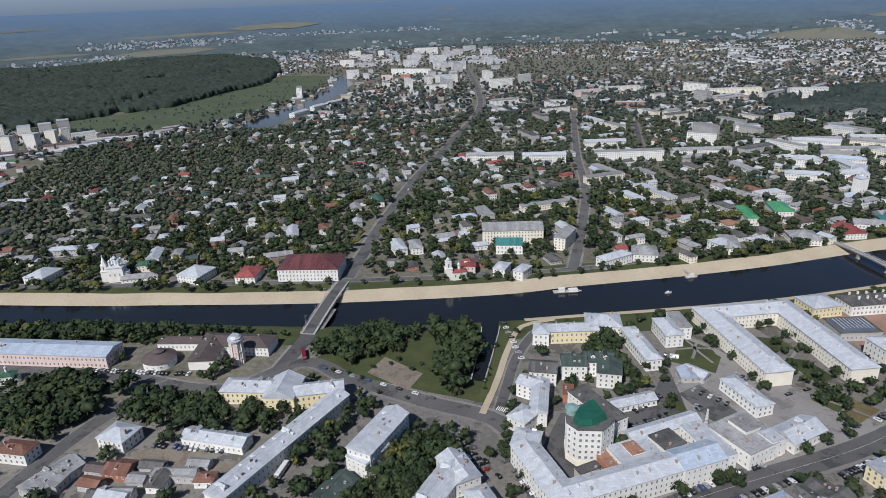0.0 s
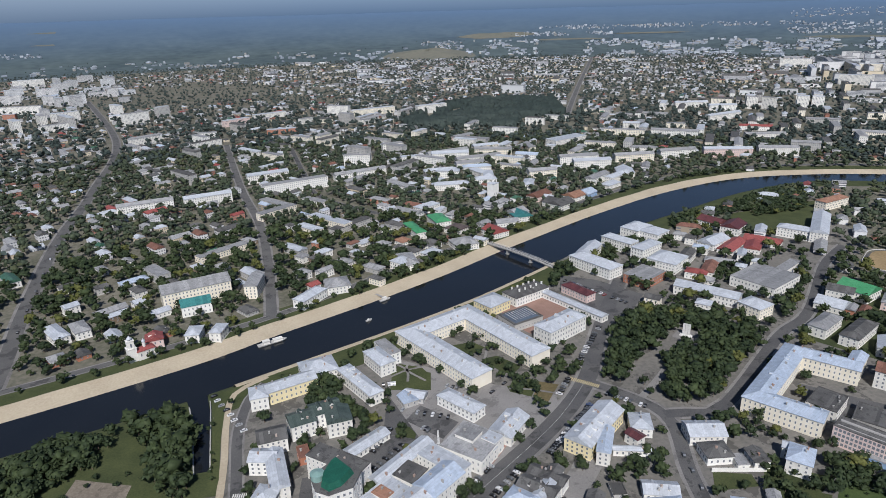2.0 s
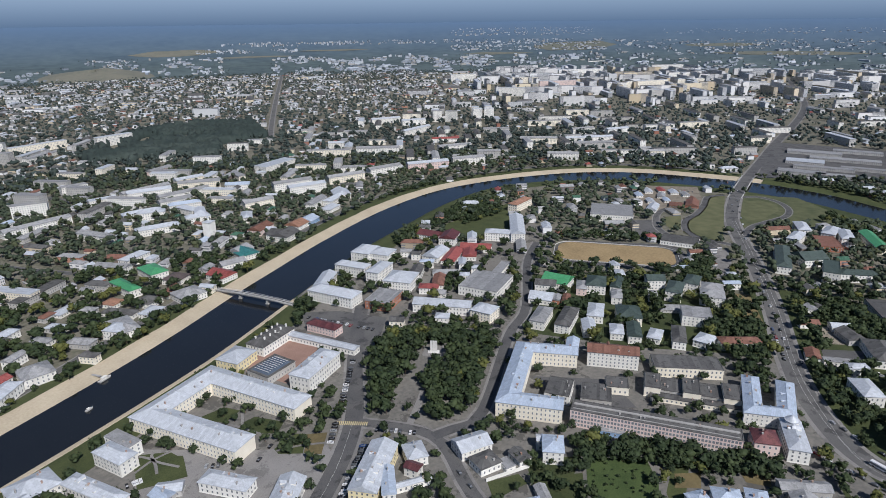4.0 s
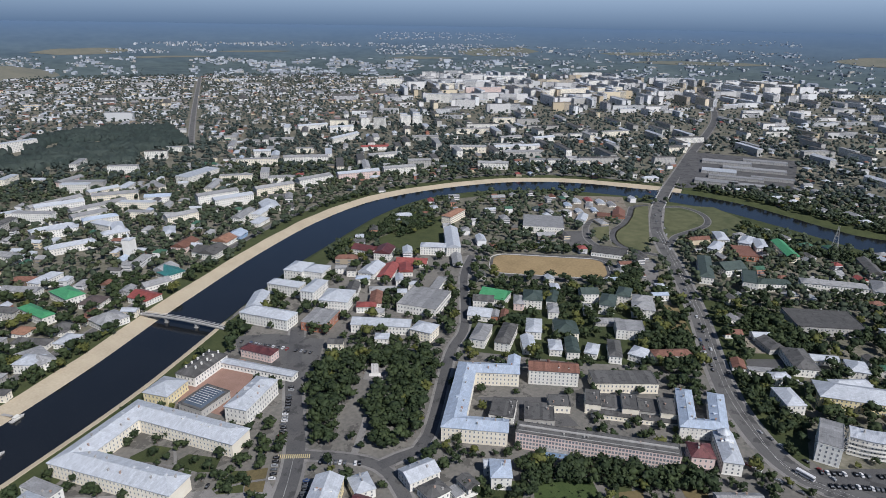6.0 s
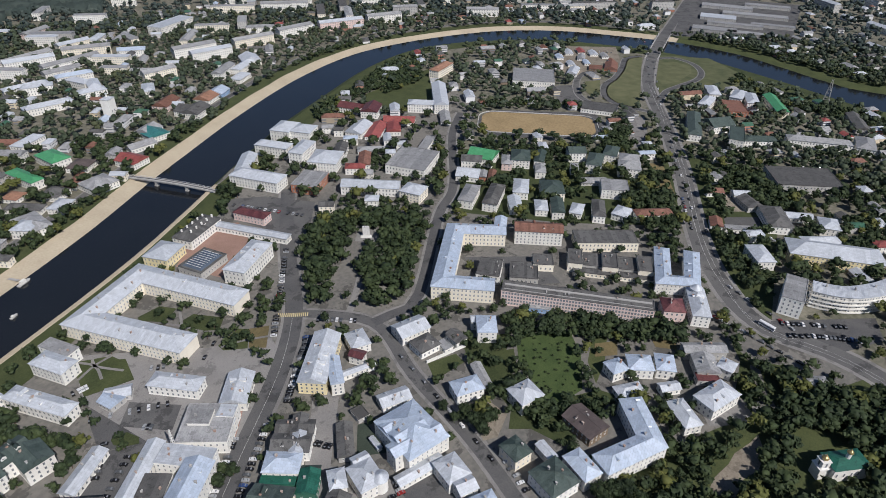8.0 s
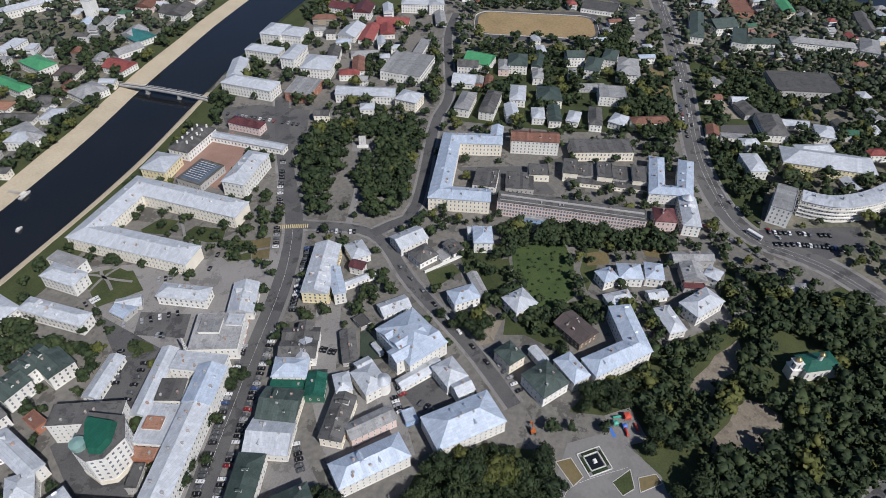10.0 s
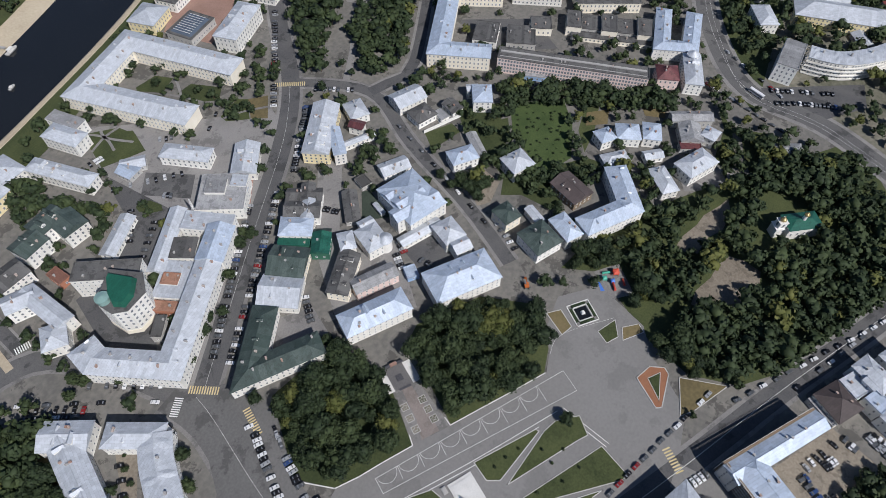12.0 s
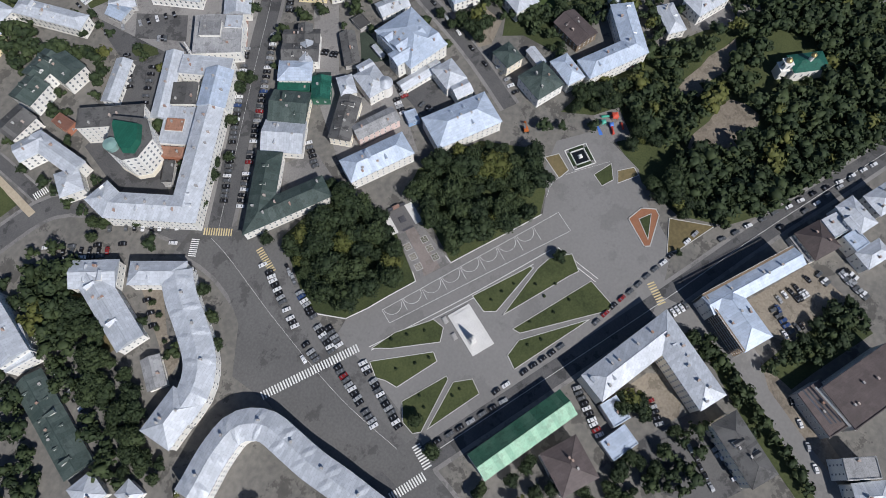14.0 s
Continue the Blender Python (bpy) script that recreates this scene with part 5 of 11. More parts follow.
wing(b, 565.8, 319.6, 15.3, 38.6, -75.2, 4, "gable", "white", "red", 1)
wing(b, 603.1, 310.8, 34.0, 17.6, -69.1, 4, "gable", "white", "red", 1)
wing(b, 578.3, 305.0, 14.5, 23.3, -63.3, 5, "gable", "white", "red", 1)
b = building("school_building", "white school with a pale grey roof", 647.3, 304.1)
wing(b, 647.3, 304.1, 31.5, 14.0, -70.1, 10, "hip", "white", "lgrey", 3)
wing(b, 681.0, 296.2, 16.4, 74.6, -63.0, 11, "gable", "white", "lgrey", 4)
b = building("house", "three-storey cream plastered house with a orange hipped roof", 781.3, 338.4)
wing(b, 781.3, 338.4, 14.0, 43.4, -93.5, 10, "hip", "cream", "orange", 3)
b = building("house", "two-storey white plastered house with a maroon gabled roof", 612.0, 377.1)
wing(b, 612.0, 377.1, 27.0, 18.1, -88.3, 6, "gable", "white", "maroon", 2)
b = building("house", "two-storey white plastered house with a maroon gabled roof", 611.9, 350.7)
wing(b, 611.9, 350.7, 19.1, 26.3, -74.3, 8, "gable", "white", "maroon", 2)
b = building("sports_hall", "two-storey white plastered sports hall with a grey flat roof", 804.4, 217.5)
wing(b, 804.4, 217.5, 53.2, 51.7, -73.1, 9, "flat", "white", "grey", 2)
b = building("house", "two-storey white plastered house with a pale grey gabled roof", 559.4, 336.6)
wing(b, 559.4, 336.6, 18.3, 31.2, -83.7, 6, "gable", "white", "lgrey", 2)
b = building("apartment_house", "three-storey white plastered apartment house with a mossy green hipped roof", 582.0, 88.5)
wing(b, 582.0, 88.5, 14.1, 27.3, -84.6, 10, "hip", "white", "dgreen", 3)
wing(b, 608.0, 78.1, 13.0, 23.4, -88.1, 10, "hip", "white", "dgreen", 3)
wing(b, 594.8, 110.2, 16.8, 15.4, -63.6, 10, "gable", "white", "dgreen", 3)
b = building("apartment_house", "three-storey white plastered apartment house with a grey hipped roof", 600.6, 59.3)
wing(b, 600.6, 59.3, 18.7, 19.1, -79.6, 9, "hip", "white", "grey", 3)
wing(b, 585.0, 56.3, 20.4, 18.5, -77.7, 9, "hip", "white", "grey", 3)
b = building("apartment_house", "three-storey white plastered apartment house with a grey flat roof", 537.2, 61.1)
wing(b, 537.2, 61.1, 23.9, 21.5, -74.2, 9, "flat", "white", "grey", 3)
b = building("house", "two-storey white plastered house with a pale grey hipped roof", 497.6, 46.5)
wing(b, 497.6, 46.5, 13.1, 16.5, -98.7, 6, "hip", "white", "lgrey", 2)
b = building("house", "single-storey white plastered house with a pale grey hipped roof", 487.7, 82.9)
wing(b, 487.7, 82.9, 10.1, 17.7, -85.9, 5, "hip", "white", "lgrey", 1)
b = building("gate_house", "three-storey white plastered gate house with a mossy green flat roof", 707.3, -34.3)
wing(b, 707.3, -34.3, 14.4, 38.9, -87.9, 11, "flat", "white", "dgreen", 3)
wing(b, 710.9, -56.6, 34.3, 14.0, -68.4, 8, "hip", "white", "dgreen", 2)
b = building("house", "two-storey white plastered house with a pale grey hipped roof", 850.5, -0.4)
wing(b, 850.5, -0.4, 14.0, 33.1, -75.3, 8, "hip", "white", "lgrey", 2)
b = building("house", "two-storey white plastered house with a pale grey hipped roof", 807.9, 2.7)
wing(b, 807.9, 2.7, 13.0, 32.3, -100.8, 8, "hip", "white", "lgrey", 2)
b = building("house", "two-storey white plastered house with a pale grey hipped roof", 847.8, -30.5)
wing(b, 847.8, -30.5, 14.3, 31.8, -99.0, 8, "hip", "white", "lgrey", 2)
b = building("house", "two-storey white plastered house with a pale grey hipped roof", 840.2, -45.6)
wing(b, 840.2, -45.6, 13.9, 37.1, -79.9, 8, "hip", "white", "lgrey", 2)
b = building("house", "two-storey red brick house with a brown flat roof", 808.0, -28.5)
wing(b, 808.0, -28.5, 22.2, 37.8, -72.9, 6, "flat", "brick", "brown", 2)
b = building("house", "two-storey cream plastered house with a bright green gabled roof", 834.9, -72.6)
wing(b, 834.9, -72.6, 14.0, 57.1, -74.0, 8, "gable", "cream", "lime", 2)
b = building("factory_building", "two-storey white plastered factory building with a grey hipped roof", 734.1, -113.8)
wing(b, 734.1, -113.8, 62.5, 14.0, -80.0, 8, "hip", "white", "grey", 2)
wing(b, 746.0, -158.3, 17.7, 34.1, -92.3, 8, "hip", "white", "grey", 2)
b = building("sports_hall", "two-storey grey plastered sports hall with a dark grey flat roof", 632.4, -96.1)
wing(b, 632.4, -96.1, 59.1, 38.9, -71.1, 8, "flat", "grey", "dark", 2)
b = building("house", "two-storey white plastered house with a dark grey hipped roof", 541.9, -72.2)
wing(b, 541.9, -72.2, 18.5, 35.1, -73.1, 7, "hip", "white", "dark", 2)
b = building("house", "two-storey white plastered house with a red gabled roof", 399.0, 493.1)
wing(b, 399.0, 493.1, 23.7, 19.5, -89.0, 6, "gable", "white", "red", 2)
b = building("house", "white house with bright green hipped metal roof", 368.1, 560.3)
wing(b, 368.1, 560.3, 31.6, 18.0, -100.4, 8, "hip", "white", "lime", 2)
b = building("house", "white house with bright green hipped metal roof", 328.8, 547.7)
wing(b, 328.8, 547.7, 39.9, 11.6, -96.3, 8, "hip", "white", "lime", 2)
b = building("house", "two-storey white plastered house with a grey hipped roof", 350.5, 482.4)
wing(b, 350.5, 482.4, 24.0, 24.5, -99.8, 6, "hip", "white", "grey", 2)
b = building("house", "two-storey white plastered house with a grey hipped roof", 277.0, 473.2)
wing(b, 277.0, 473.2, 33.3, 18.8, -104.8, 6, "hip", "white", "grey", 2)
b = building("apartment_house", "four-storey cream plastered apartment house with a grey gabled roof", 631.5, 814.7)
wing(b, 631.5, 814.7, 61.4, 14.0, -40.0, 13, "gable", "cream", "grey", 4)
b = building("apartment_house", "four-storey white plastered apartment house with a pale grey gabled roof", 558.6, 835.2)
wing(b, 558.6, 835.2, 60.4, 14.0, -26.3, 13, "gable", "white", "lgrey", 4)
b = building("apartment_house", "four-storey white plastered apartment house with a grey gabled roof", 704.3, 689.3)
wing(b, 704.3, 689.3, 62.0, 14.0, -24.0, 13, "gable", "white", "grey", 4)
b = building("apartment_house", "four-storey white plastered apartment house with a pale grey gabled roof", 698.8, 654.0)
wing(b, 698.8, 654.0, 57.7, 14.0, -25.9, 13, "gable", "white", "lgrey", 4)
b = building("apartment_house", "four-storey cream plastered apartment house with a grey gabled roof", 777.7, 643.3)
wing(b, 777.7, 643.3, 63.2, 14.0, -24.1, 13, "gable", "cream", "grey", 4)
b = building("apartment_house", "four-storey white plastered apartment house with a grey gabled roof", 854.8, 623.3)
wing(b, 854.8, 623.3, 61.5, 14.0, -21.3, 13, "gable", "white", "grey", 4)
b = building("apartment_house", "four-storey pink plastered apartment house with a pale grey gabled roof", 922.4, 579.8)
wing(b, 922.4, 579.8, 74.8, 14.0, -36.8, 13, "gable", "pink", "lgrey", 4)
b = building("apartment_house", "four-storey white plastered apartment house with a grey gabled roof", 990.4, 537.1)
wing(b, 990.4, 537.1, 60.8, 14.0, -40.0, 13, "gable", "white", "grey", 4)
b = building("office_building", "three-storey white plastered office building with a pale grey hipped roof", 495.9, 742.9)
wing(b, 495.9, 742.9, 35.1, 14.0, -37.1, 10, "hip", "white", "lgrey", 3)
b = building("office_building", "three-storey white plastered office building with a pale grey hipped roof", 532.0, 690.8)
wing(b, 532.0, 690.8, 14.0, 32.4, -33.6, 10, "hip", "white", "lgrey", 3)
wing(b, 531.9, 713.8, 32.9, 14.0, -89.8, 10, "hip", "white", "lgrey", 3)
b = building("office_building", "two-storey white plastered office building with a pale grey hipped roof", 462.1, 682.6)
wing(b, 462.1, 682.6, 51.4, 14.0, -23.9, 8, "hip", "white", "lgrey", 2)
b = building("house", "two-storey white plastered house with a dark grey gabled roof", 523.2, 534.7)
wing(b, 523.2, 534.7, 25.0, 23.1, -83.9, 6, "gable", "white", "dark", 2)
b = building("house", "two-storey white plastered house with a orange gabled roof", 564.2, 547.0)
wing(b, 564.2, 547.0, 21.1, 23.0, -79.3, 5, "gable", "white", "orange", 2)
b = building("house", "two-storey pale blue house with a pale blue gabled roof", 587.3, 548.2)
wing(b, 587.3, 548.2, 19.4, 21.0, -75.5, 5, "gable", "blue", "blue", 2)
b = building("house", "two-storey white plastered house with a teal green gabled roof", 456.0, 520.5)
wing(b, 456.0, 520.5, 21.0, 22.1, -14.5, 6, "gable", "white", "teal", 2)
b = building("house", "two-storey white plastered house with a grey gabled roof", 459.3, 532.1)
wing(b, 459.3, 532.1, 19.8, 22.3, -77.1, 6, "gable", "white", "grey", 2)
b = building("shop", "single-storey white plastered shop with a grey gabled roof", 429.3, 512.7)
wing(b, 429.3, 512.7, 26.4, 14.0, -17.9, 5, "gable", "white", "grey", 1)
b = building("barracks", "long pale pink two-storey building with a pale blue roof", -248.5, 320.3, detail=True)
wing(b, -248.5, 319.3, 99.4, 19, -7.4, 9, "gable", "pink", "blue", 2, pitch=.26)
b = building("monastery_house", "two-storey white plastered monastery house with a umber brown hipped roof", -167.5, 311.8)
bent_wing(b, [(-137, 298), (-137, 326), (-96, 320)], 17, 6.5, "white", "umber", 2, 3.2, (False, True), 9)
bent_wing(b, [(-176, 330), (-146, 328)], 10, 5.5, "white", "umber", 1, 2.4, (True, False), 9)
b = building("monastery_house", "low round white house with a brown conical roof", -168, 308)
FOOT.append((-168, 308, 22, 22, 0))
bm = bmesh.new()
drum(bm, 0, 0, -.3, 5.2, 10.5, n=28)
drum(bm, 0, 0, 4.7, 5.2, 10.9, n=28)
part("wall", bm, WALL["white"], b)
bm = bmesh.new()
drum(bm, 0, 0, 5.2, 8.4, 11.2, 4.2, n=28)
part("roof", bm, ROOF["umber"], b)
bm = bmesh.new()
drum(bm, 0, 0, 8.4, 9.6, 3.6, n=20)
drum(bm, 0, 0, 9.6, 11, 4, .05, n=20)
part("lantern", bm, ROOF["umber"], b)
for k in range(14):
    bm = bmesh.new()
    window_shape(bm, Matrix(), 1.1, 1.6)
    part("window", bm, [GLASS, FRAME], b, m=pose(0, 0, 1.6, 0, 0, k * 25.7) @ Matrix.Translation((0, -10.45, 0)))
b = building("palace", "yellow palace with a columned front and grey metal roofs", -86.4, 264.0, detail=True)
wing(b, -94.0, 264.5, 36.0, 14.5, -6.0, 8.4, "hip", "yellow", "lgrey", 2)
wing(b, -74.6, 259.6, 18.0, 22.0, -6.0, 9.6, "gable", "yellow", "lgrey", 2, pitch=.5, vents=False)
wing(b, -53.9, 258.7, 28.2, 12.5, 7.8, 9, "gable", "yellow", "lgrey", 2)
wing(b, -64.5, 212.9, 93.7, 11.3, 59.0, 9, "gable", "white", "lgrey", 2)
b = building("apartment_house", "four-storey white plastered apartment house with a pale grey gabled roof", -15.2, 212.0, detail=True)
wing(b, -15.2, 212.0, 14.0, 36.8, -28.0, 13, "gable", "white", "lgrey", 4)
b = building("house", "two-storey white plastered house with a pale grey hipped roof", -156.2, 226.1)
wing(b, -156.2, 226.1, 17.0, 14.4, -19.1, 7, "hip", "white", "lgrey", 2)
b = building("shed", "single-storey white plastered shed with a pale grey gabled roof", -102.9, 221.9)
wing(b, -102.9, 221.9, 36.3, 10.3, -14.9, 5, "gable", "white", "lgrey", 1)
b = building("office_building", "two-storey yellow plastered office building with a pale grey gabled roof", 106.7, 320.2)
wing(b, 106.7, 320.2, 32.7, 11.8, -0.3, 9, "gable", "yellow", "lgrey", 2)
wing(b, 85.7, 319.5, 10.8, 14.2, -12.5, 9, "hip", "white", "lgrey", 2)
b = building("apartment_house", "white embankment house with a long red-brown roof", -91.9, 449.7)
wing(b, -91.9, 449.7, 51.5, 34.2, -4.1, 11, "hip", "white", "maroon", 3)
b = building("house", "two-storey white plastered house with a red hipped roof", -145.4, 445.2)
wing(b, -145.4, 445.2, 17.2, 24.3, -5.3, 6, "hip", "white", "red", 2)
b = building("apartment_house", "four-storey cream plastered apartment house with a grey gabled roof", 88.1, 512.6)
wing(b, 88.1, 512.6, 56.5, 22.6, -1.6, 14, "gable", "cream", "grey", 4)
b = building("house", "two-storey white plastered house with a teal green gabled roof", 82.3, 485.9)
wing(b, 82.3, 485.9, 23.9, 17.5, -5.9, 9, "gable", "white", "teal", 2)
b = building("shed", "single-storey grey plastered shed with a grey gabled roof", -176.5, 196.5)
wing(b, -176.5, 196.5, 25.6, 13.9, 60.4, 5, "gable", "grey", "grey", 1)
b = building("shed", "single-storey red brick shed with a brown gabled roof", -144.9, 201.7)
wing(b, -144.9, 201.7, 13.0, 11.0, -10.2, 4, "gable", "brick", "brown", 1)
b = building("shed", "single-storey grey plastered shed with a grey flat roof", -115.7, 195.8)
wing(b, -115.7, 195.8, 24.3, 5.5, -6.8, 4, "flat", "grey", "grey", 1)
b = building("house", "two-storey white plastered house with a brown hipped roof", -205.4, 216.6)
wing(b, -205.4, 216.6, 17.8, 10.2, -11.7, 7, "hip", "white", "brown", 2)
b = building("house", "single-storey white plastered house with a pale grey hipped roof", -331.1, 459.4)
wing(b, -331.1, 459.4, 20.0, 23.6, -12.1, 6, "hip", "white", "lgrey", 1)
b = building("house", "two-storey white plastered house with a pale grey hipped roof", -192.0, 448.2)
wing(b, -192.0, 448.2, 22.5, 23.5, -20.5, 7, "hip", "white", "lgrey", 2)
b = building("shop", "single-storey white plastered shop with a pale grey gabled roof", -138.7, 181.2)
wing(b, -138.7, 181.2, 15.4, 8.0, -13.7, 5, "gable", "white", "lgrey", 1)
b = building("house", "two-storey white plastered house with a pale grey hipped roof", 270.1, 469.7)
wing(b, 270.1, 469.7, 15.7, 16.7, -69.5, 8, "hip", "white", "lgrey", 2)
b = building("house", "two-storey white plastered house with a grey hipped roof", 198.0, 458.1)
wing(b, 198.0, 458.1, 21.0, 21.9, -12.8, 7, "hip", "white", "grey", 2)
b = building("house", "two-storey white plastered house with a pale grey hipped roof", 168.2, 446.1)
wing(b, 168.2, 446.1, 12.3, 30.1, -60.8, 8, "hip", "white", "lgrey", 2)
b = building("house", "two-storey white plastered house with a pale grey hipped roof", 86.7, 426.4)
wing(b, 86.7, 426.4, 9.0, 15.6, -36.6, 8, "hip", "white", "lgrey", 2)
b = building("house", "two-storey white plastered house with a pale grey hipped roof", 70.5, 435.3)
wing(b, 70.5, 435.3, 10.5, 15.9, -25.4, 7, "hip", "white", "lgrey", 2)
b = building("house", "two-storey pink plastered house with a red gabled roof", 42.5, 439.7)
wing(b, 42.5, 439.7, 11.9, 12.4, -5.5, 8, "gable", "pink", "red", 2)
b = building("apartment_house", "four-storey cream plastered apartment house with a grey gabled roof", 135.3, 496.0)
wing(b, 135.3, 496.0, 11.2, 30.7, -29.3, 12, "gable", "cream", "grey", 4)
b = building("shed", "single-storey white plastered shed with a brown gabled roof", 575.1, -21.6)
wing(b, 575.1, -21.6, 15.4, 9.8, -64.7, 4, "gable", "white", "brown", 1)
b = building("shed", "single-storey white plastered shed with a pale grey gabled roof", 580.7, -44.5)
wing(b, 580.7, -44.5, 15.0, 9.9, -68.7, 4, "gable", "white", "lgrey", 1)
b = building("workshop", "single-storey grey plastered workshop with a dark grey gabled roof", 564.3, -52.1)
wing(b, 564.3, -52.1, 14.4, 19.4, -56.9, 5, "gable", "grey", "dark", 1)
b = building("shed", "single-storey white plastered shed with a brown gabled roof", 516.7, -27.6)
wing(b, 516.7, -27.6, 9.7, 14.1, -81.0, 4, "gable", "white", "brown", 1)
b = building("garage_row", "single-storey white plastered garage row with a grey flat roof", 515.9, -46.9)
wing(b, 515.9, -46.9, 25.4, 7.5, -72.9, 3.5, "flat", "white", "grey", 1)
b = building("garage_row", "single-storey white plastered garage row with a pale grey gabled roof", 557.5, -90.7)
wing(b, 557.5, -90.7, 21.2, 11.2, -75.0, 4, "gable", "white", "lgrey", 1)
b = building("house", "two-storey white plastered house with a pale grey hipped roof", 547.9, -112.8)
wing(b, 547.9, -112.8, 14.6, 18.9, -82.4, 7, "hip", "white", "lgrey", 2)
b = building("house", "two-storey white plastered house with a pale grey hipped roof", 473.7, -61.2)
wing(b, 473.7, -61.2, 13.6, 23.2, -65.0, 8, "hip", "white", "lgrey", 2)
b = building("apartment_house", "two-storey white plastered apartment house with a mossy green hipped roof", 726.8, 10.2)
wing(b, 726.8, 10.2, 14.0, 69.3, -83.5, 8, "hip", "white", "dgreen", 2)
b = building("house", "two-storey white plastered house with a mossy green gabled roof", 740.3, -13.7)
wing(b, 740.3, -13.7, 27.2, 24.6, -50.7, 8, "gable", "white", "dgreen", 2)
b = building("house", "two-storey grey plastered house with a dark grey gabled roof", 817.8, -158.1)
wing(b, 817.8, -158.1, 14.0, 49.4, -81.5, 6, "gable", "grey", "dark", 2)
b = building("shed", "single-storey grey plastered shed with a grey gabled roof", -172.1, 198.7)
wing(b, -172.1, 198.7, 20.5, 8.7, 79.0, 5, "gable", "grey", "grey", 1)
b = building("shed", "single-storey grey plastered shed with a grey gabled roof", -113.2, 197.0)
wing(b, -113.2, 197.0, 17.1, 4.9, -3.1, 4, "gable", "grey", "grey", 1)
b = building("shed", "single-storey white plastered shed with a dark grey gabled roof", -121.3, 191.3)
wing(b, -121.3, 191.3, 8.7, 10.6, -8.0, 4, "gable", "white", "dark", 1)
b = building("workshop", "single-storey white plastered workshop with a grey gabled roof", -138.1, 183.3)
wing(b, -138.1, 183.3, 15.9, 5.6, -2.9, 5, "gable", "white", "grey", 1)
b = building("shed", "single-storey white plastered shed with a brown hipped roof", -98.9, 192.0)
wing(b, -98.9, 192.0, 9.5, 6.7, -3.0, 4, "hip", "white", "brown", 1)
b = building("station_building", "curved low white building with a dark flat roof", 738.4, 116.7)
wing(b, 738.4, 116.7, 40.0, 26.6, -84.9, 5, "flat", "white", "dark", 1)
b = building("market_stall", "single-storey white plastered market stall with a pale grey gabled roof", 862.1, 178.5)
wing(b, 862.1, 178.5, 12.8, 30.2, -85.3, 4, "gable", "white", "lgrey", 1)
b = building("market_stall", "single-storey red brick market stall with a brown gabled roof", 909.7, 136.6)
wing(b, 909.7, 136.6, 16.7, 32.2, -80.8, 3, "gable", "brick", "brown", 1)
b = building("market_stall", "single-storey white plastered market stall with a grey gabled roof", 933.1, 184.2)
wing(b, 933.1, 184.2, 10.4, 19.9, -78.5, 3, "gable", "white", "grey", 1)
b = building("market_stall", "single-storey dark timber market stall with a brown flat roof", 893.3, 154.6)
wing(b, 893.3, 154.6, 18.3, 18.2, -79.3, 3, "flat", "wood", "brown", 1)
b = building("house", "three-storey white plastered house with a mossy green hipped roof", 561.8, 157.1)
wing(b, 561.8, 157.1, 17.8, 24.9, -72.6, 9, "hip", "white", "dgreen", 3)
b = building("house", "two-storey pink plastered house with a grey hipped roof", 550.3, 167.2)
wing(b, 550.3, 167.2, 9.7, 20.6, -71.8, 7, "hip", "pink", "grey", 2)
b = building("house", "two-storey white plastered house with a mossy green gabled roof", 569.6, 139.6)
wing(b, 569.6, 139.6, 9.2, 25.2, -80.2, 8, "gable", "white", "dgreen", 2)
b = building("house", "two-storey white plastered house with a grey hipped roof", 546.3, 132.5)
wing(b, 546.3, 132.5, 9.4, 19.6, -71.7, 7, "hip", "white", "grey", 2)
b = building("house", "single-storey red brick house with a brown gabled roof", 518.2, 170.8)
wing(b, 518.2, 170.8, 6.3, 20.2, -75.1, 4, "gable", "brick", "brown", 1)
b = building("house", "single-storey red brick house with a grey gabled roof", 514.8, 178.3)
wing(b, 514.8, 178.3, 6.3, 12.9, -75.1, 5, "gable", "brick", "grey", 1)
b = building("house", "two-storey white plastered house with a pale grey hipped roof", 503.6, 138.0)
wing(b, 503.6, 138.0, 13.4, 26.5, -73.7, 7, "hip", "white", "lgrey", 2)
b = building("house", "two-storey white plastered house with a pale grey gabled roof", 472.3, 133.4)
wing(b, 472.3, 133.4, 10.5, 19.9, -64.8, 7, "gable", "white", "lgrey", 2)
b = building("house", "three-storey cream plastered house with a mossy green hipped roof", 511.7, 111.7)
wing(b, 511.7, 111.7, 19.8, 25.1, -67.7, 8, "hip", "cream", "dgreen", 3)
b = building("house", "two-storey white plastered house with a pale grey hipped roof", 478.5, 111.8)
wing(b, 478.5, 111.8, 10.4, 17.9, -70.1, 6, "hip", "white", "lgrey", 2)
b = building("house", "two-storey white plastered house with a mossy green gabled roof", 482.3, 98.7)
wing(b, 482.3, 98.7, 10.3, 24.7, -70.0, 7, "gable", "white", "dgreen", 2)
b = building("house", "two-storey white plastered house with a dark grey hipped roof", 493.1, 65.8)
wing(b, 493.1, 65.8, 10.1, 28.8, -75.4, 7, "hip", "white", "dark", 2)
b = building("house", "two-storey white plastered house with a grey hipped roof", 565.3, 104.4)
wing(b, 565.3, 104.4, 7.4, 13.8, -73.9, 6, "hip", "white", "grey", 2)
b = building("house", "two-storey white plastered house with a umber brown hipped roof", 371.5, 527.9)
wing(b, 371.5, 527.9, 19.2, 20.6, -71.6, 5, "hip", "white", "umber", 2)
b = building("house", "two-storey white plastered house with a dark grey hipped roof", 322.1, 502.7)
wing(b, 322.1, 502.7, 17.6, 17.2, -78.0, 5, "hip", "white", "dark", 2)
b = building("house", "two-storey white plastered house with a pale grey hipped roof", 309.0, 479.3)
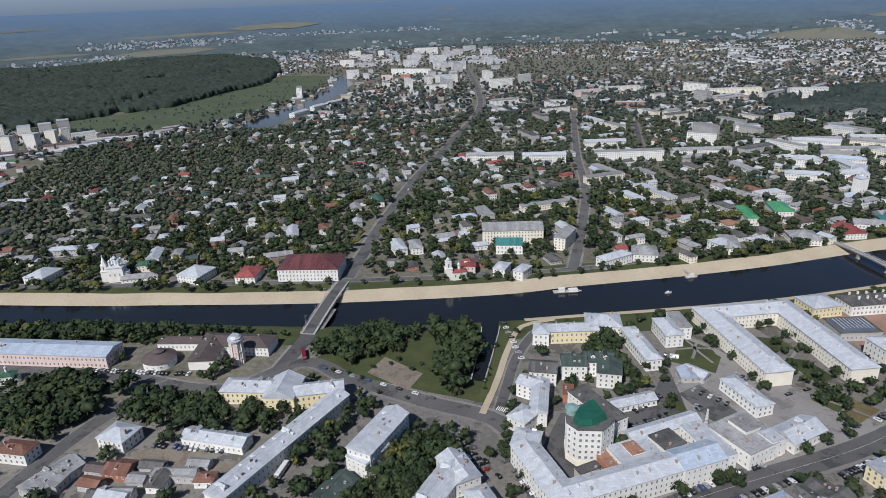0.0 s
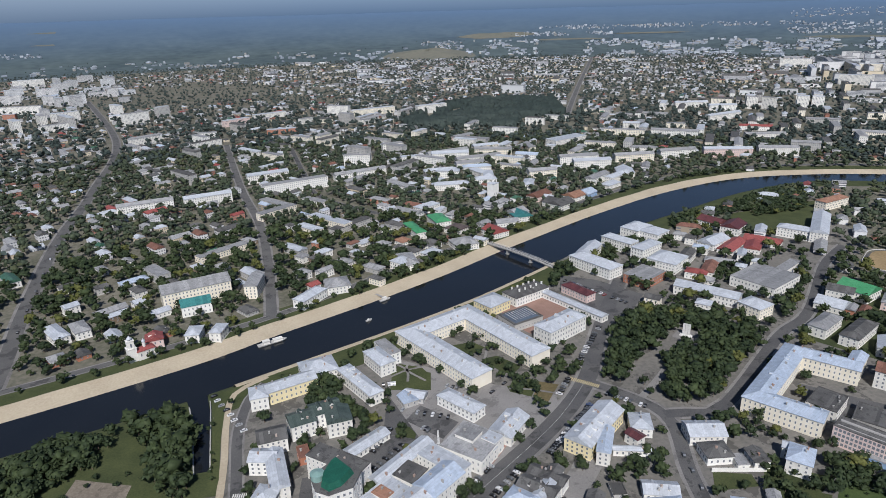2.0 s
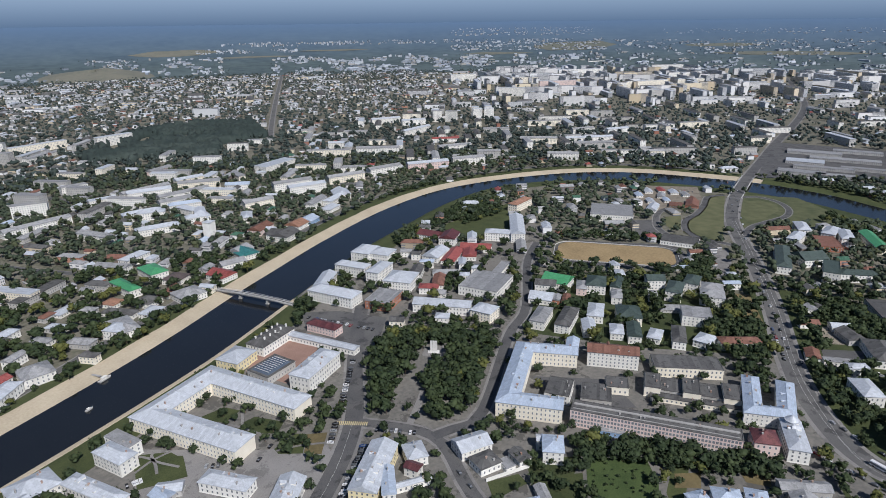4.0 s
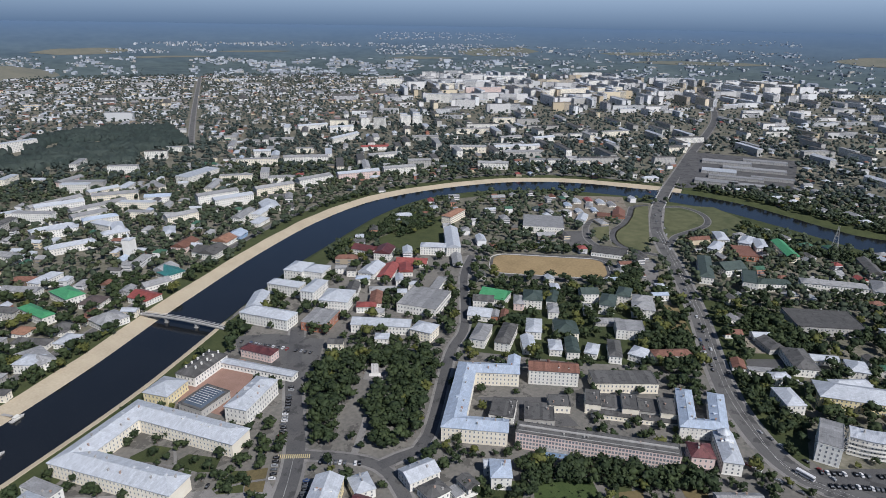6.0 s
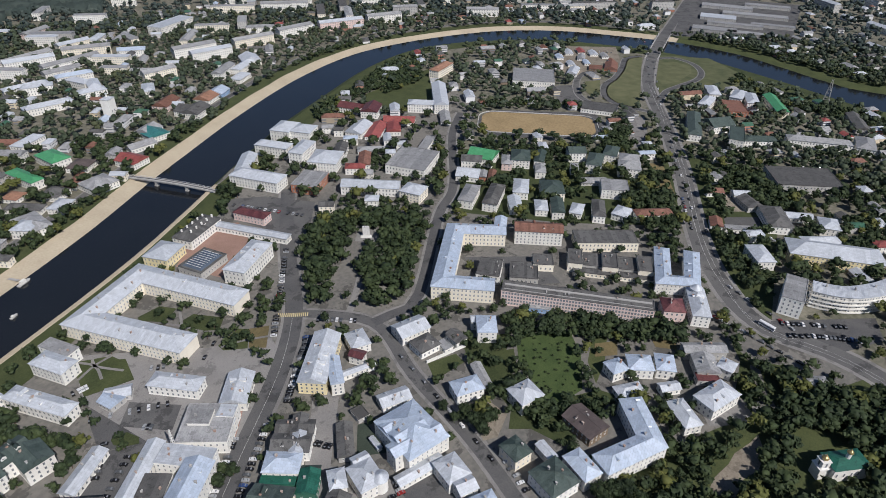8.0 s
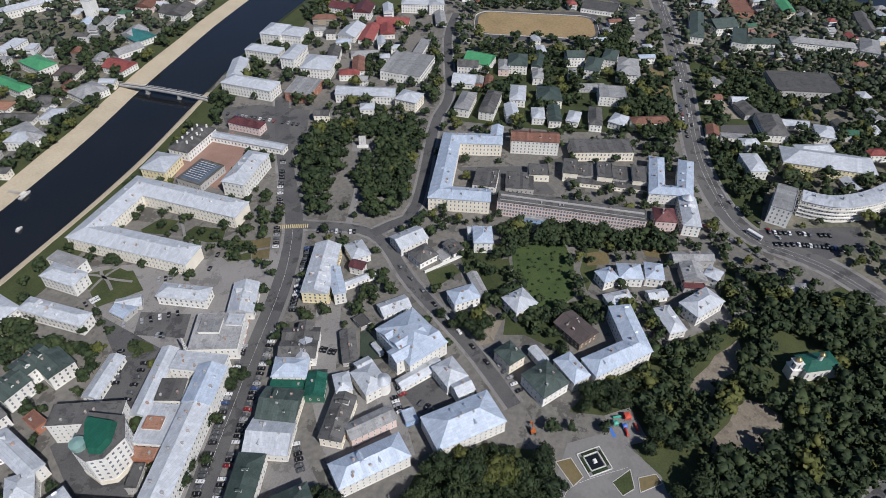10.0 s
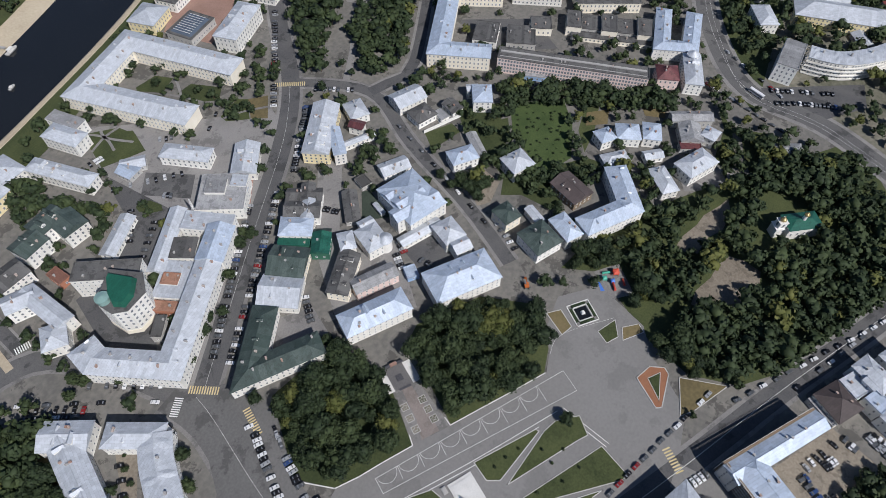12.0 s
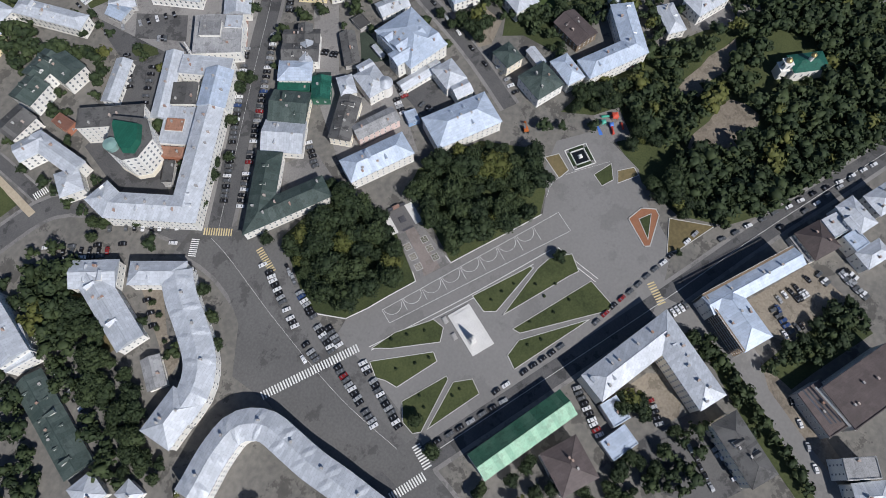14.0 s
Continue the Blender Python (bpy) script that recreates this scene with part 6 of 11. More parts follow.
wing(b, 309.0, 479.3, 13.9, 18.1, -72.6, 5, "hip", "white", "lgrey", 2)
b = building("house", "single-storey white plastered house with a orange hipped roof", 303.6, 529.5)
wing(b, 303.6, 529.5, 15.1, 13.7, -76.2, 4, "hip", "white", "orange", 1)
b = building("house", "two-storey white plastered house with a pale grey hipped roof", 383.3, 613.5)
wing(b, 383.3, 613.5, 14.0, 31.4, -78.2, 8, "hip", "white", "lgrey", 2)
b = building("house", "two-storey white plastered house with a dark grey gabled roof", 523.9, 526.7)
wing(b, 523.9, 526.7, 21.7, 28.7, -77.5, 7, "gable", "white", "dark", 2)
b = building("house", "two-storey pink plastered house with a brown gabled roof", 529.0, 574.4)
wing(b, 529.0, 574.4, 18.5, 30.8, -75.0, 6, "gable", "pink", "brown", 2)
b = building("apartment_house", "three-storey white plastered apartment house with a pale grey hipped roof", 514.7, 674.6)
wing(b, 514.7, 674.6, 31.2, 14.0, -25.6, 9, "hip", "white", "lgrey", 3)
b = building("apartment_house", "three-storey white plastered apartment house with a grey gabled roof", 552.3, 768.5)
wing(b, 552.3, 768.5, 45.7, 14.0, -15.4, 10, "gable", "white", "grey", 3)
b = building("apartment_house", "four-storey cream plastered apartment house with a grey gabled roof", 601.2, 654.7)
wing(b, 601.2, 654.7, 42.0, 14.0, -19.2, 12, "gable", "cream", "grey", 4)
b = building("apartment_house", "three-storey white plastered apartment house with a grey gabled roof", 648.4, 591.2)
wing(b, 648.4, 591.2, 14.0, 44.6, -74.1, 9, "gable", "white", "grey", 3)
b = building("apartment_house", "three-storey pink plastered apartment house with a grey gabled roof", 672.5, 969.9)
wing(b, 672.5, 969.9, 14.0, 46.4, -79.8, 8, "gable", "pink", "grey", 3)
b = building("apartment_house", "three-storey white plastered apartment house with a pale blue gabled roof", 661.6, 762.6)
wing(b, 661.6, 762.6, 36.3, 14.0, -50.3, 9, "gable", "white", "blue", 3)
b = building("apartment_house", "two-storey white plastered apartment house with a pale grey hipped roof", 687.1, 858.6)
wing(b, 687.1, 858.6, 14.0, 37.5, -63.0, 8, "hip", "white", "lgrey", 2)
b = building("house", "two-storey cream plastered house with a grey gabled roof", 714.0, 820.3)
wing(b, 714.0, 820.3, 14.0, 35.2, -17.6, 7, "gable", "cream", "grey", 2)
b = building("apartment_house", "four-storey white plastered apartment house with a pale grey flat roof", 795.3, 816.4)
wing(b, 795.3, 816.4, 77.9, 26.2, 4.6, 12, "flat", "white", "lgrey", 4)
b = building("apartment_house", "three-storey cream plastered apartment house with a grey gabled roof", 749.0, 738.6)
wing(b, 749.0, 738.6, 14.0, 53.9, -63.0, 10, "gable", "cream", "grey", 3)
b = building("house", "two-storey white plastered house with a pale grey hipped roof", 679.0, 583.2)
wing(b, 679.0, 583.2, 14.0, 43.0, -77.3, 7, "hip", "white", "lgrey", 2)
b = building("house", "two-storey white plastered house with a pale grey gabled roof", 706.4, 594.3)
wing(b, 706.4, 594.3, 24.5, 29.5, -38.7, 7, "gable", "white", "lgrey", 2)
b = building("house", "two-storey white plastered house with a pale grey hipped roof", 643.2, 560.4)
wing(b, 643.2, 560.4, 15.7, 28.5, -79.9, 5, "hip", "white", "lgrey", 2)
b = building("house", "two-storey white plastered house with a pale grey hipped roof", 554.7, 626.9)
wing(b, 554.7, 626.9, 14.0, 31.0, -43.3, 7, "hip", "white", "lgrey", 2)
b = building("market_stall", "single-storey white plastered market stall with a pale grey gabled roof", 949.8, 207.7)
wing(b, 949.8, 207.7, 11.7, 17.4, -63.3, 3, "gable", "white", "lgrey", 1)
b = building("market_stall", "single-storey white plastered market stall with a red gabled roof", 964.0, 192.6)
wing(b, 964.0, 192.6, 10.1, 17.5, -63.2, 3, "gable", "white", "red", 1)
b = building("market_stall", "single-storey white plastered market stall with a pale grey gabled roof", 960.7, 173.4)
wing(b, 960.7, 173.4, 11.7, 17.2, -63.3, 3, "gable", "white", "lgrey", 1)
b = building("market_stall", "single-storey white plastered market stall with a grey gabled roof", 956.7, 156.0)
wing(b, 956.7, 156.0, 10.0, 16.9, -63.3, 3, "gable", "white", "grey", 1)
b = building("market_stall", "single-storey white plastered market stall with a pale blue gabled roof", 912.0, 172.1)
wing(b, 912.0, 172.1, 8.0, 15.9, -63.4, 3, "gable", "white", "blue", 1)
b = building("market_stall", "single-storey white plastered market stall with a brown gabled roof", 934.0, 140.1)
wing(b, 934.0, 140.1, 8.1, 16.1, -63.4, 3, "gable", "white", "brown", 1)
b = building("market_stall", "single-storey white plastered market stall with a pale blue gabled roof", 921.5, 213.7)
wing(b, 921.5, 213.7, 9.8, 16.6, -63.3, 3, "gable", "white", "blue", 1)
b = building("market_stall", "single-storey white plastered market stall with a pale grey gabled roof", 896.8, 190.9)
wing(b, 896.8, 190.9, 9.6, 15.7, -63.4, 3, "gable", "white", "lgrey", 1)
b = building("apartment_block", "nine-storey white plastered apartment block with a grey flat roof", 1395.6, 852.9)
wing(b, 1395.6, 852.9, 23.4, 13.0, -54.5, 27, "flat", "white", "grey", 9)
b = building("apartment_block", "nine-storey white plastered apartment block with a grey flat roof", 1411.6, 820.6)
wing(b, 1411.6, 820.6, 28.5, 13.0, -76.0, 27, "flat", "white", "grey", 9)
b = building("apartment_block", "nine-storey white plastered apartment block with a pale grey flat roof", 1483.4, 784.7)
wing(b, 1483.4, 784.7, 24.8, 13.0, -54.7, 27, "flat", "white", "lgrey", 9)
b = building("apartment_block", "nine-storey white plastered apartment block with a pale grey flat roof", 1500.8, 760.1)
wing(b, 1500.8, 760.1, 24.6, 13.0, -54.7, 27, "flat", "white", "lgrey", 9)
b = building("apartment_block", "four-storey cream plastered apartment block with a grey gabled roof", 1237.7, 507.4)
wing(b, 1237.7, 507.4, 75.5, 13.0, -62.0, 12, "gable", "cream", "grey", 4)
b = building("apartment_block", "four-storey white plastered apartment block with a grey gabled roof", 1111.2, 404.1)
wing(b, 1111.2, 404.1, 56.3, 13.0, -66.6, 12, "gable", "white", "grey", 4)
b = building("apartment_block", "three-storey white plastered apartment block with a pale grey gabled roof", 1311.4, 424.4)
wing(b, 1311.4, 424.4, 103.1, 13.0, -48.8, 9, "gable", "white", "lgrey", 3)
b = building("apartment_block", "three-storey cream plastered apartment block with a grey gabled roof", 1222.7, 268.2)
wing(b, 1222.7, 268.2, 40.4, 13.0, -51.5, 10, "gable", "cream", "grey", 3)
b = building("apartment_block", "three-storey white plastered apartment block with a grey flat roof", 1199.0, 325.2)
wing(b, 1199.0, 325.2, 68.6, 13.0, -64.1, 10, "flat", "white", "grey", 3)
b = building("apartment_block", "four-storey white plastered apartment block with a pale grey gabled roof", 1428.4, 400.2)
wing(b, 1428.4, 400.2, 55.4, 13.0, -38.1, 12, "gable", "white", "lgrey", 4)
b = building("apartment_block", "four-storey white plastered apartment block with a grey flat roof", 1529.4, 332.6)
wing(b, 1529.4, 332.6, 72.5, 13.0, -47.2, 12, "flat", "white", "grey", 4)
b = building("apartment_block", "four-storey cream plastered apartment block with a grey flat roof", 1602.6, 272.2)
wing(b, 1602.6, 272.2, 72.9, 13.0, -47.2, 12, "flat", "cream", "grey", 4)
b = building("apartment_block", "four-storey white plastered apartment block with a grey gabled roof", 1394.5, 468.4)
wing(b, 1394.5, 468.4, 56.0, 13.0, -37.9, 12, "gable", "white", "grey", 4)
b = building("apartment_block", "nine-storey white plastered apartment block with a pale grey flat roof", 2399.0, 1347.9)
wing(b, 2399.0, 1347.9, 108.0, 13.0, -45.0, 28, "flat", "white", "lgrey", 9)
b = building("apartment_block", "nine-storey white plastered apartment block with a grey flat roof", 2470.4, 1233.9)
wing(b, 2470.4, 1233.9, 337.1, 13.0, -128.1, 28, "flat", "white", "grey", 9)
b = building("apartment_block", "nine-storey white plastered apartment block with a pale grey flat roof", 1991.8, 926.2)
wing(b, 1991.8, 926.2, 86.1, 13.0, -69.4, 28, "flat", "white", "lgrey", 9)
b = building("apartment_block", "nine-storey cream plastered apartment block with a pale grey flat roof", 2370.2, 1053.8)
wing(b, 2370.2, 1053.8, 101.7, 13.0, -59.5, 28, "flat", "cream", "lgrey", 9)
b = building("apartment_block", "nine-storey pink plastered apartment block with a pale grey flat roof", 2296.0, 885.6)
wing(b, 2296.0, 885.6, 143.2, 13.0, -50.0, 28, "flat", "pink", "lgrey", 9)
b = building("apartment_block", "nine-storey white plastered apartment block with a pale grey flat roof", 2851.3, 999.4)
wing(b, 2851.3, 999.4, 212.7, 13.0, -44.2, 28, "flat", "white", "lgrey", 9)
b = building("apartment_block", "nine-storey grey plastered apartment block with a grey flat roof", 2481.0, 818.9)
wing(b, 2481.0, 818.9, 103.4, 13.0, -32.3, 26, "flat", "grey", "grey", 9)
b = building("apartment_block", "nine-storey white plastered apartment block with a grey flat roof", 2309.6, 670.3)
wing(b, 2309.6, 670.3, 69.7, 13.0, -58.0, 27, "flat", "white", "grey", 9)
b = building("apartment_block", "nine-storey cream plastered apartment block with a pale grey flat roof", 2436.2, 597.5)
wing(b, 2436.2, 597.5, 180.9, 13.0, -38.7, 27, "flat", "cream", "lgrey", 9)
b = building("apartment_block", "nine-storey white plastered apartment block with a grey flat roof", 3301.0, 722.7)
wing(b, 3301.0, 722.7, 159.0, 13.0, -49.8, 27, "flat", "white", "grey", 9)
b = building("apartment_block", "nine-storey white plastered apartment block with a grey flat roof", 3471.9, 1111.3)
wing(b, 3471.9, 1111.3, 142.0, 13.0, -46.3, 27, "flat", "white", "grey", 9)
b = building("apartment_block", "nine-storey white plastered apartment block with a grey flat roof", 2881.3, 552.6)
wing(b, 2881.3, 552.6, 170.0, 13.0, -42.2, 27, "flat", "white", "grey", 9)
b = building("apartment_block", "nine-storey cream plastered apartment block with a pale grey flat roof", 2572.9, 472.4)
wing(b, 2572.9, 472.4, 121.9, 13.0, -38.6, 27, "flat", "cream", "lgrey", 9)
b = building("apartment_block", "nine-storey grey plastered apartment block with a pale grey flat roof", 2157.1, 474.2)
wing(b, 2157.1, 474.2, 106.4, 13.0, -30.9, 27, "flat", "grey", "lgrey", 9)
b = building("apartment_block", "four-storey white plastered apartment block with a pale grey flat roof", 2021.8, 819.4)
wing(b, 2021.8, 819.4, 102.4, 13.0, -84.9, 14, "flat", "white", "lgrey", 4)
b = building("apartment_block", "four-storey white plastered apartment block with a pale grey gabled roof", 1312.7, 955.0)
wing(b, 1312.7, 955.0, 77.3, 13.0, -31.2, 12, "gable", "white", "lgrey", 4)
b = building("apartment_block", "four-storey white plastered apartment block with a pale grey gabled roof", 1325.8, 879.5)
wing(b, 1325.8, 879.5, 60.8, 13.0, -35.5, 12, "gable", "white", "lgrey", 4)
b = building("apartment_block", "four-storey white plastered apartment block with a pale grey gabled roof", 1222.6, 802.6)
wing(b, 1222.6, 802.6, 96.0, 13.0, -3.6, 12, "gable", "white", "lgrey", 4)
b = building("apartment_block", "three-storey white plastered apartment block with a grey gabled roof", 1089.3, 622.9)
wing(b, 1089.3, 622.9, 68.6, 13.0, -37.1, 11, "gable", "white", "grey", 3)
b = building("apartment_block", "two-storey white plastered apartment block with a red gabled roof", 1161.1, 687.4)
wing(b, 1161.1, 687.4, 57.6, 13.0, -52.5, 8, "gable", "white", "red", 2)
b = building("apartment_block", "four-storey white plastered apartment block with a grey gabled roof", 92.5, 828.1)
wing(b, 92.5, 828.1, 66.6, 13.0, -3.4, 12, "gable", "white", "grey", 4)
b = building("apartment_block", "four-storey white plastered apartment block with a pale grey gabled roof", 167.2, 815.8)
wing(b, 167.2, 815.8, 60.1, 13.0, -2.8, 12, "gable", "white", "lgrey", 4)
b = building("apartment_block", "four-storey white plastered apartment block with a pale grey gabled roof", 270.3, 888.5)
wing(b, 270.3, 888.5, 61.1, 13.0, -2.6, 12, "gable", "white", "lgrey", 4)
b = building("apartment_block", "five-storey white plastered apartment block with a grey flat roof", 284.2, 807.5)
wing(b, 284.2, 807.5, 92.8, 13.0, -1.0, 15, "flat", "white", "grey", 5)
b = building("apartment_block", "six-storey white plastered apartment block with a grey flat roof", 420.2, 896.2)
wing(b, 420.2, 896.2, 42.3, 13.0, -28.7, 18, "flat", "white", "grey", 6)
b = building("apartment_block", "three-storey white plastered apartment block with a grey gabled roof", 391.5, 825.3)
wing(b, 391.5, 825.3, 81.5, 13.0, -2.1, 9, "gable", "white", "grey", 3)
b = building("apartment_block", "three-storey white plastered apartment block with a grey gabled roof", 404.8, 721.3)
wing(b, 404.8, 721.3, 45.5, 13.0, -81.3, 9, "gable", "white", "grey", 3)
b = building("apartment_block", "four-storey white plastered apartment block with a grey flat roof", 518.2, 961.4)
wing(b, 518.2, 961.4, 37.2, 13.0, -11.5, 14, "flat", "white", "grey", 4)
b = building("apartment_block", "three-storey white plastered apartment block with a pale grey flat roof", 504.8, 866.7)
wing(b, 504.8, 866.7, 37.8, 13.0, -16.3, 9, "flat", "white", "lgrey", 3)
b = building("apartment_block", "three-storey white plastered apartment block with a grey gabled roof", 569.4, 860.1)
wing(b, 569.4, 860.1, 75.2, 13.0, -4.3, 10, "gable", "white", "grey", 3)
b = building("apartment_block", "three-storey cream plastered apartment block with a pale grey gabled roof", 648.3, 861.9)
wing(b, 648.3, 861.9, 46.5, 13.0, -10.6, 10, "gable", "cream", "lgrey", 3)
b = building("apartment_block", "three-storey white plastered apartment block with a grey gabled roof", 588.4, 797.1)
wing(b, 588.4, 797.1, 77.8, 13.0, -9.7, 9, "gable", "white", "grey", 3)
b = building("apartment_block", "three-storey white plastered apartment block with a pale grey hipped roof", 489.9, 753.5)
wing(b, 489.9, 753.5, 49.7, 13.0, -20.1, 10, "hip", "white", "lgrey", 3)
b = building("apartment_block", "three-storey white plastered apartment block with a pale blue hipped roof", 546.1, 739.6)
wing(b, 546.1, 739.6, 42.2, 13.0, -26.1, 10, "hip", "white", "blue", 3)
b = building("apartment_block", "eight-storey white plastered apartment block with a grey flat roof", 607.4, 1406.8)
wing(b, 607.4, 1406.8, 55.7, 13.0, -50.0, 24, "flat", "white", "grey", 8)
b = building("apartment_block", "five-storey cream plastered apartment block with a pale grey flat roof", 678.8, 1369.3)
wing(b, 678.8, 1369.3, 112.8, 13.0, -1.9, 15, "flat", "cream", "lgrey", 5)
b = building("apartment_block", "six-storey white plastered apartment block with a pale grey flat roof", 800.6, 1298.6)
wing(b, 800.6, 1298.6, 78.2, 13.0, -3.1, 20, "flat", "white", "lgrey", 6)
b = building("apartment_block", "four-storey pink plastered apartment block with a pale grey flat roof", 369.6, 1436.2)
wing(b, 369.6, 1436.2, 61.4, 13.0, 12.0, 14, "flat", "pink", "lgrey", 4)
b = building("apartment_block", "three-storey red brick apartment block with a pale grey flat roof", 417.2, 1264.2)
wing(b, 417.2, 1264.2, 59.0, 13.0, -14.1, 10, "flat", "brick", "lgrey", 3)
b = building("apartment_block", "four-storey white plastered apartment block with a pale grey flat roof", 462.5, 1487.3)
wing(b, 462.5, 1487.3, 80.5, 13.0, 5.9, 12, "flat", "white", "lgrey", 4)
b = building("apartment_block", "four-storey white plastered apartment block with a pale grey gabled roof", 169.7, 1701.5)
wing(b, 169.7, 1701.5, 63.7, 13.0, -17.7, 12, "gable", "white", "lgrey", 4)
b = building("apartment_block", "four-storey white plastered apartment block with a grey flat roof", 278.5, 1309.4)
wing(b, 278.5, 1309.4, 36.5, 13.0, -14.3, 12, "flat", "white", "grey", 4)
b = building("apartment_block", "two-storey white plastered apartment block with a pale grey flat roof", 1070.9, 2001.7)
wing(b, 1070.9, 2001.7, 120.0, 13.0, -14.3, 8, "flat", "white", "lgrey", 2)
b = building("apartment_block", "three-storey white plastered apartment block with a pale grey flat roof", 1111.7, 2499.3)
wing(b, 1111.7, 2499.3, 121.8, 13.0, 14.8, 9, "flat", "white", "lgrey", 3)
b = building("apartment_block", "nine-storey cream plastered apartment block with a pale grey flat roof", -641.2, 1074.6)
wing(b, -641.2, 1074.6, 12.7, 13.0, 43.8, 30, "flat", "cream", "lgrey", 9)
b = building("apartment_block", "nine-storey cream plastered apartment block with a pale grey flat roof", -653.9, 1056.1)
wing(b, -653.9, 1056.1, 16.7, 13.0, 6.5, 30, "flat", "cream", "lgrey", 9)
b = building("apartment_block", "nine-storey white plastered apartment block with a pale grey flat roof", -674.9, 1032.9)
wing(b, -674.9, 1032.9, 23.1, 13.0, -10.8, 30, "flat", "white", "lgrey", 9)
b = building("apartment_block", "nine-storey white plastered apartment block with a grey flat roof", -705.0, 1014.5)
wing(b, -705.0, 1014.5, 21.8, 13.0, -10.6, 30, "flat", "white", "grey", 9)
b = building("apartment_block", "four-storey white plastered apartment block with a pale grey flat roof", -632.7, 1118.2)
wing(b, -632.7, 1118.2, 40.6, 13.0, 29.5, 14, "flat", "white", "lgrey", 4)
b = building("apartment_block", "three-storey pink plastered apartment block with a umber brown gabled roof", -585.3, 1108.7)
wing(b, -585.3, 1108.7, 30.8, 13.0, 19.1, 8, "gable", "pink", "umber", 3)
b = building("apartment_block", "three-storey pink plastered apartment block with a umber brown gabled roof", -546.3, 1111.9)
wing(b, -546.3, 1111.9, 33.2, 13.0, 17.0, 8, "gable", "pink", "umber", 3)
b = building("apartment_block", "three-storey pink plastered apartment block with a umber brown gabled roof", -653.9, 1029.5)
wing(b, -653.9, 1029.5, 30.1, 13.0, 16.3, 8, "gable", "pink", "umber", 3)
b = building("apartment_block", "three-storey pink plastered apartment block with a umber brown gabled roof", -627.5, 1049.4)
wing(b, -627.5, 1049.4, 30.2, 13.0, 27.5, 8, "gable", "pink", "umber", 3)
b = building("apartment_block", "three-storey pink plastered apartment block with a umber brown gabled roof", -677.6, 983.2)
wing(b, -677.6, 983.2, 39.5, 13.0, 28.9, 8, "gable", "pink", "umber", 3)
b = building("apartment_block", "two-storey white plastered apartment block with a pale grey hipped roof", -272.0, 1308.4)
wing(b, -272.0, 1308.4, 58.2, 13.0, 67.9, 8, "hip", "white", "lgrey", 2)
b = building("apartment_block", "two-storey white plastered apartment block with a pale grey hipped roof", -244.8, 1388.1)
wing(b, -244.8, 1388.1, 49.5, 13.0, 62.2, 8, "hip", "white", "lgrey", 2)
b = building("apartment_block", "two-storey white plastered apartment block with a pale grey hipped roof", -214.6, 1449.8)
wing(b, -214.6, 1449.8, 54.7, 13.0, 58.0, 8, "hip", "white", "lgrey", 2)
b = building("apartment_block", "seven-storey white plastered apartment block with a grey flat roof", -57.4, 2023.8)
wing(b, -57.4, 2023.8, 135.0, 13.0, -20.5, 20, "flat", "white", "grey", 7)
b = building("apartment_block", "five-storey pink plastered apartment block with a pale grey flat roof", -122.9, 1888.2)
wing(b, -122.9, 1888.2, 36.2, 13.0, -18.8, 16, "flat", "pink", "lgrey", 5)
b = building("apartment_block", "six-storey red brick apartment block with a pale grey flat roof", -67.2, 1880.9)
wing(b, -67.2, 1880.9, 28.6, 13.0, -19.1, 18, "flat", "brick", "lgrey", 6)
b = building("apartment_block", "nine-storey white plastered apartment block with a pale grey flat roof", -19.4, 2838.0)
wing(b, -19.4, 2838.0, 101.9, 13.0, 9.6, 28, "flat", "white", "lgrey", 9)
b = building("apartment_block", "nine-storey white plastered apartment block with a grey flat roof", -327.0, 2810.0)
wing(b, -327.0, 2810.0, 48.4, 13.0, 10.7, 28, "flat", "white", "grey", 9)
b = building("apartment_block", "eight-storey white plastered apartment block with a pale grey flat roof", -304.2, 2388.6)
wing(b, -304.2, 2388.6, 62.3, 13.0, -23.1, 24, "flat", "white", "lgrey", 8)
b = building("apartment_block", "nine-storey white plastered apartment block with a grey flat roof", -207.8, 2767.4)
wing(b, -207.8, 2767.4, 28.0, 13.0, -27.0, 28, "flat", "white", "grey", 9)
b = building("apartment_block", "four-storey white plastered apartment block with a pale grey flat roof", -1269.9, 4115.9)
wing(b, -1269.9, 4115.9, 233.8, 13.0, -30.5, 12, "flat", "white", "lgrey", 4)

# ---- squares, yards and lawns ----
structure(patch("plaza", [(44, 70), (53.6, 69.3), (62.4, 62), (84.4, 46), (99.7, 34), (126.6, 13.2), (143, .6), (156, 3), (164.5, 8.3), (186.8, 8.2), (202.6, -10.7), (187.9, -37.5), (173.1, -45.0), (151.4, -66.4), (119.9, -68.1), (73.1, -35.9), (15.3, 9.0), (16.2, 16.3), (38.0, 53.6)], 0.201, PLAZA), "paved town square of worn grey asphalt slabs")
structure(patch("parking_lot", [(70.5, 122.4), (79.3, 117.5), (50.1, 88.1), (38.0, 53.6), (17.8, 15.6), (7.2, 22.0), (24.9, 70.7)], 0.207, WORN), "asphalt car park beside the square")
structure(patch("parking_lot", [(54.6, -77.6), (80.5, -99.8), (55.7, -129.6), (38.8, -113.4), (36.1, -83.1)], 0.154, ASPHALT), "asphalt yard between office buildings")
structure(patch("yard", [(135.8, -105.2), (170.1, -131.8), (159.6, -153.6), (126.3, -129.7), (126.2, -118.7)], 0.145, DIRT), "bare earth yard behind the scaffolded building")
